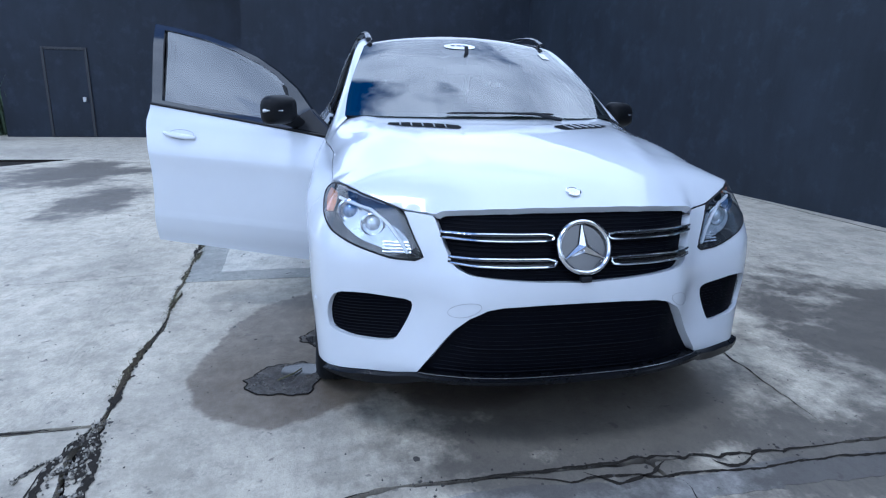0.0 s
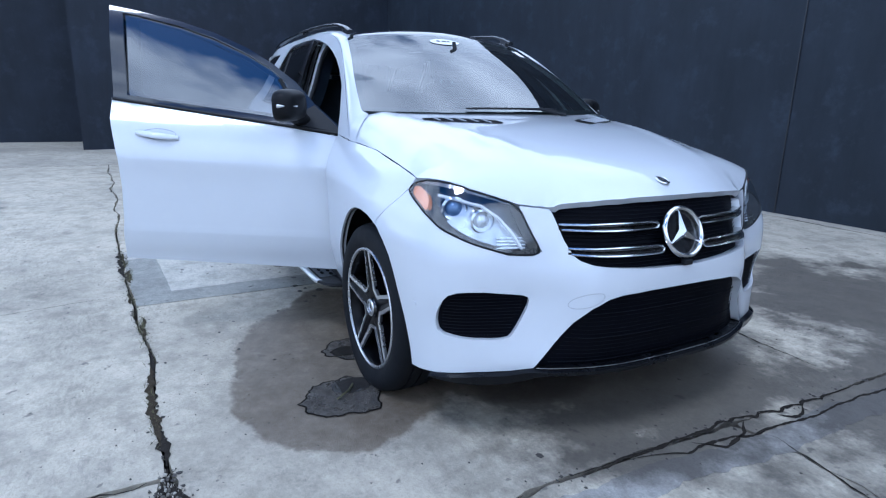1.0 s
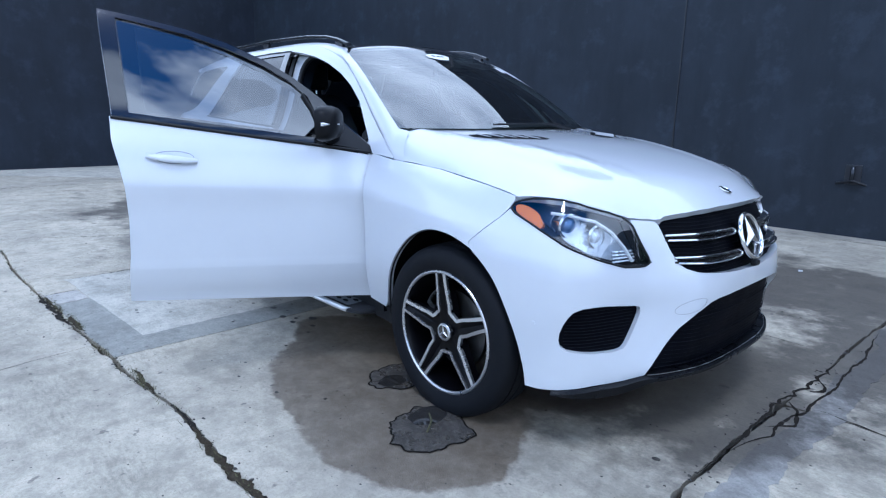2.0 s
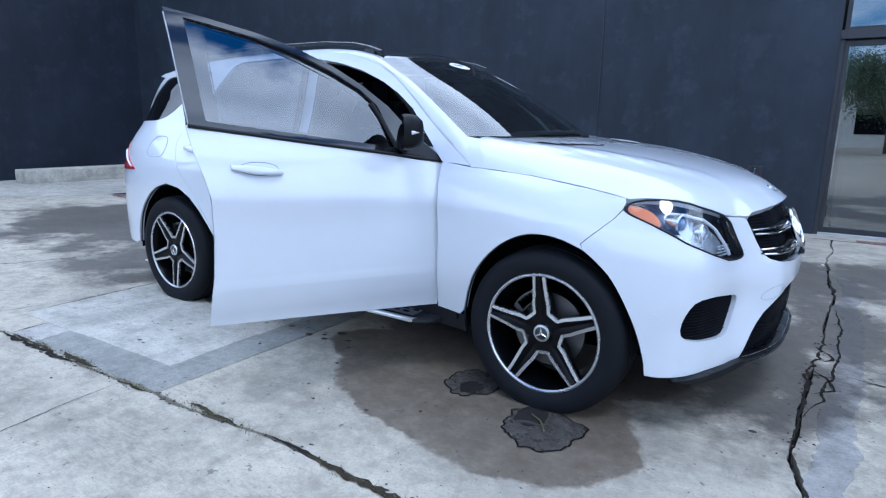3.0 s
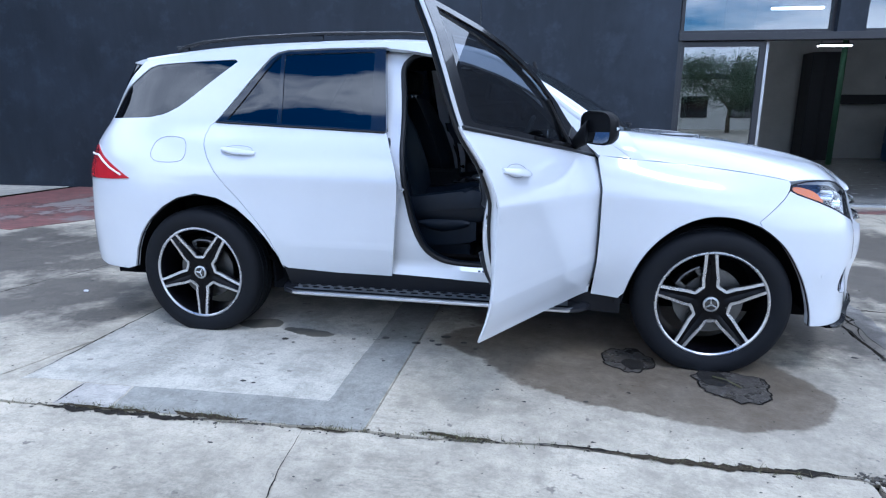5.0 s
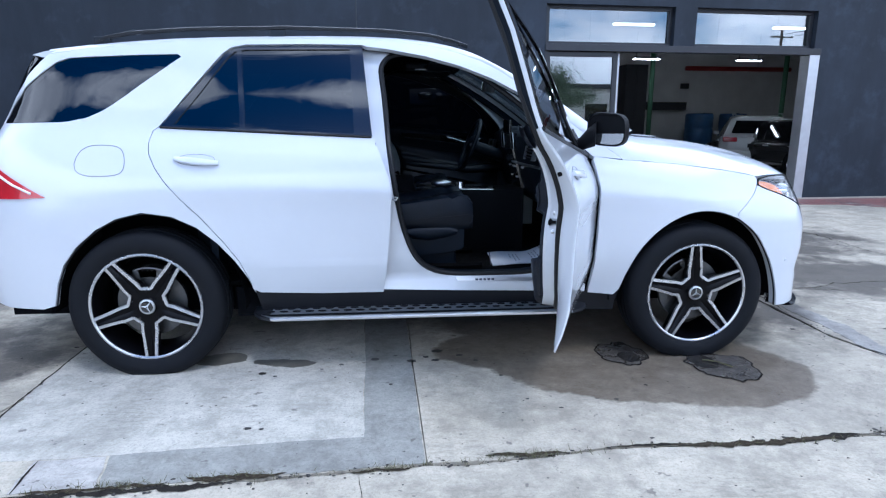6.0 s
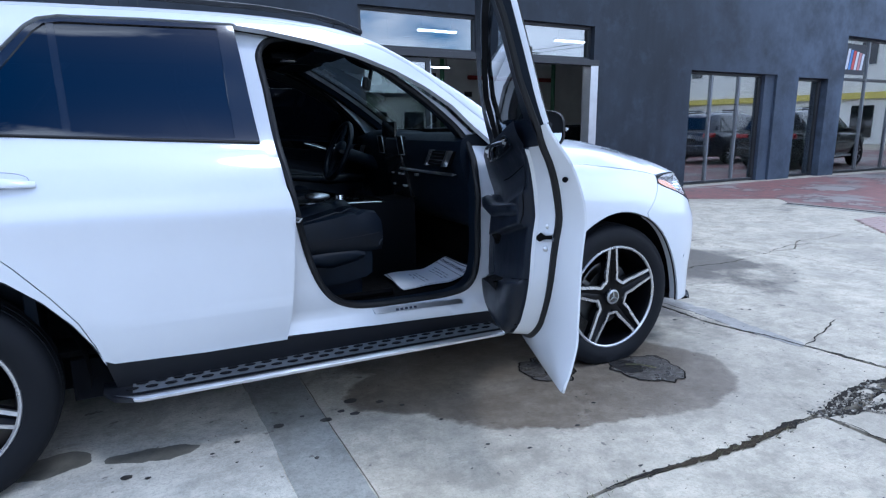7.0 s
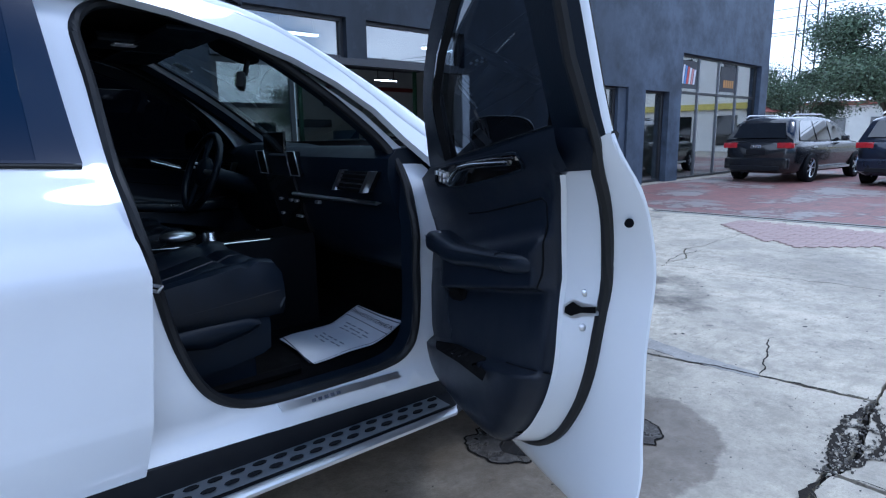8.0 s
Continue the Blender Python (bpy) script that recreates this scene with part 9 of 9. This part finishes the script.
def tree(m, height, spread, seed, leaf=LEAF, leaves=2600, size=0.0115, label="broad green street tree with an uneven crown"):
    rng = random.Random(seed)
    t = empty("tree", label=label, category="tree")
    shapes, tips = [], []
    trunk_h = height * 0.3
    shapes.append(tube([(0, 0, -0.05), (0.05, 0.02, trunk_h * 0.5), (0.02, 0.08, trunk_h)], [0.032 * height, 0.024 * height, 0.02 * height], 8))
    for k in range(9):
        a = k * 2.4 + rng.random()
        r, top = spread * rng.uniform(0.35, 0.85), height * rng.uniform(0.52, 0.9)
        e = Vector((r * math.cos(a), r * math.sin(a), top))
        mid = Vector((e.x * 0.4, e.y * 0.4, trunk_h + (top - trunk_h) * 0.55))
        shapes.append(tube([(0.02, 0.05, trunk_h * 0.95), mid, e], [0.013 * height, 0.008 * height, 0.003 * height], 6))
        tips += [e, mid * 0.4 + e * 0.6]
        for _ in range(3):
            q = e + Vector((rng.gauss(0, 1), rng.gauss(0, 1), rng.gauss(0, 0.5))) * spread * 0.22
            shapes.append(tube([mid * 0.3 + e * 0.7, q], [0.004 * height, 0.0015 * height], 5))
            tips.append(q)
    mesh_object("trunk", *merge(*shapes), BARK, t, smooth=True)
    v, f = [], []
    size *= height
    for _ in range(leaves):
        c = rng.choice(tips)
        d = Vector((rng.gauss(0, 1), rng.gauss(0, 1), rng.gauss(0, 0.6))) * spread * 0.17
        p = c + d
        a = Vector((rng.gauss(0, 1), rng.gauss(0, 1), rng.gauss(0, 0.6))).normalized() * size * rng.uniform(0.6, 1.3)
        b = a.cross(Vector((rng.gauss(0, 1), rng.gauss(0, 1), rng.gauss(0, 1)))).normalized() * size * 0.55
        o = len(v)
        v += [p - a, p + b, p + a, p - b]
        f.append((o, o + 1, o + 2, o + 3))
    mesh_object("crown", v, f, leaf, t)
    t.matrix_world = m
    return t


tree(pose(38.5, 7.6, 0), 7.4, 4.1, 3, leaves=80000)
tree(pose(36.5, 11.2, 0), 4.9, 2.7, 5, leaves=36000)
tree(pose(45, 2.6, 0), 7.6, 4.8, 4, LEAF_B, 60000)
tree(pose(52, 9.0, 0), 6.2, 4.6, 8, LEAF_B, 30000)
row = tree(pose(-14, -29, 0), 5.6, 3.6, 11, leaves=24000)
for k, (x, y, s) in enumerate(((-4, -30, 70), (5.5, -28, 130), (14, -31, 200), (24, -27, 290), (-24, -30, 20), (34, -22, 160))):
    copy_thing(row, pose(x, y, 0, 0, 0, s))
# greenery past the end of the yard wall
rng = random.Random(9)
v, f = [], []
for _ in range(900):
    x, y = -17.2 + rng.gauss(0, 0.7), -10.3 + rng.gauss(0, 0.55)
    h, a = rng.uniform(0.8, 2.6), rng.random() * 6.28
    lean = Vector((math.cos(a), math.sin(a), 0)) * rng.uniform(0.1, 0.5)
    w = Vector((-math.sin(a), math.cos(a), 0)) * 0.02
    base = Vector((x, y, 0))
    o = len(v)
    v += [base - w, base + w, base + lean * 0.5 + Vector((0, 0, h * 0.6)) + w, base + lean * 0.5 + Vector((0, 0, h * 0.6)) - w, base + lean * 1.6 + Vector((0, 0, h))]
    f += [(o, o + 1, o + 2, o + 3), (o + 3, o + 2, o + 4)]
tagged(mesh_object("tall_grass", v, f, LEAF), "tall green grass past the end of the wall", "grass", kind="stuff")

ROOF_RED = surface("red_roof", (0.26, 0.07, 0.055), 0.7, vary=0.25, scale=3)
house = empty("house", label="low house with a red hipped roof behind the parked cars", category="house")
boxes("wall", [(27, 35, 12, 19, 0, 2.4)], WHITE_WALL, house)
mesh_object("roof", [(26.5, 11.5, 2.35), (35.5, 11.5, 2.35), (35.5, 19.5, 2.35), (26.5, 19.5, 2.35), (29.5, 15.5, 4.1), (32.5, 15.5, 4.1)], [(0, 1, 5, 4), (1, 2, 5), (2, 3, 4, 5), (3, 0, 4), (3, 2, 1, 0)], ROOF_RED, house)
for k in range(3):
    boxes("window", [(26.97, 26.995, 13 + 2 * k, 14 + 2 * k, 0.9, 2.0)], GLASS_BLACK, house)
shop = empty("building", label="long low white building across the street", category="building")
boxes("wall", [(58, 68, -18, 20, 0, 3.4)], WHITE_WALL, shop)
boxes("roof", [(57.6, 68.4, -18.4, 20.4, 3.4, 3.75)], ROOF_RED, shop)
for k in range(9):
    boxes("window", [(57.95, 57.99, -15 + 3.8 * k, -13 + 3.8 * k, 1.0, 2.4)], GLASS_BLACK, shop)
# the pale two-storey row that the shop windows mirror
CREAM = surface("cream_wall", (0.80, 0.79, 0.75), 0.8, vary=0.1, scale=1.2)
SIGN_YELLOW = surface("yellow_fascia", (0.62, 0.52, 0.12), 0.6, vary=0.15)
rowb = empty("building", label="pale two-storey shop row with a yellow fascia", category="building")
boxes("wall", [(40, 48, -34, 3.5, 0, 7.4)], CREAM, rowb)
boxes("roof", [(39.5, 48.4, -34.4, 3.9, 7.4, 7.8)], WHITE_WALL, rowb)
boxes("fascia", [(39.7, 39.99, -34, 3.5, 2.8, 3.2)], SIGN_YELLOW, rowb, "yellow fascia band")
for k in range(12):
    y = -33 + 3.05 * k
    boxes("window", [(39.93, 39.985, y, y + 0.9, 4.9, 6.3)], GLASS_BLACK, rowb)
    boxes("window_frame", [(39.9, 39.93, y - 0.08, y + 0.98, 4.8, 4.9)], WHITE_WALL, rowb)
    boxes("shopfront", [(39.93, 39.985, y - 0.2, y + 1.1, 0.4, 2.4)], GLASS_BLACK, rowb)
shop2 = empty("building", label="low pale building beyond the trees behind the yard", category="building")
boxes("wall", [(-30, 30, -46, -40, 0, 4.2)], WHITE_WALL, shop2)
boxes("roof", [(-30.4, 30.4, -46.4, -39.6, 4.2, 4.6)], DARK_ROOM, shop2)
for k in range(14):
    boxes("window", [(-28 + 4.1 * k, -25.8 + 4.1 * k, -39.98, -39.93, 1.0, 2.8)], GLASS_BLACK, shop2)
mast = empty("mast", label="tall steel lattice mast in the distance", category="mast")
mx, my = 78, 26.0
for dx, dy in ((-1, -1), (1, -1), (1, 1), (-1, 1)):
    mesh_object("leg", *tube([(mx + dx * 1.3, my + dy * 1.3, 0), (mx + dx * 0.7, my + dy * 0.7, 34)], 0.10, 5), RAIL, mast)
for k in range(16):
    z0, z1 = 2 * k + 1.0, 2 * k + 3.0
    r0, r1 = 1.3 - 0.6 * z0 / 34, 1.3 - 0.6 * z1 / 34
    mesh_object("brace", *tube([(mx - r0, my - r0, z0), (mx - r1, my + r1, z1), (mx - r1, my - r1, z1)], 0.06, 4), RAIL, mast)
    mesh_object("brace", *tube([(mx - r0, my - r0, z0), (mx + r1, my - r1, z1)], 0.06, 4), RAIL, mast)
for y in (-40, 50):
    pole = empty("power_pole", label="wooden power pole with cross arms by the street", category="pole", group="power poles")
    mesh_object("post", *tube([(41.5, y, 0), (41.5, y, 10)], [0.16, 0.12], 8), BARK, pole, "", True)
    for z in (8.1, 9.4):
        boxes("cross_arm", [(40.3, 42.7, y - 0.07, y + 0.07, z - 0.12, z)], BARK, pole)
for x, z, sag in ((40.5, 8.1, 0.6), (42.5, 8.1, 0.5), (40.5, 9.4, 0.5), (42.5, 9.4, 0.7)):
    tagged(mesh_object("power_line", *tube([(x, -40 + t * 90, z - sag * math.sin(math.pi * t)) for t in np.linspace(0, 1, 15)], 0.022, 4), FRAME), "black overhead power line across the street", "power line", group="power lines")
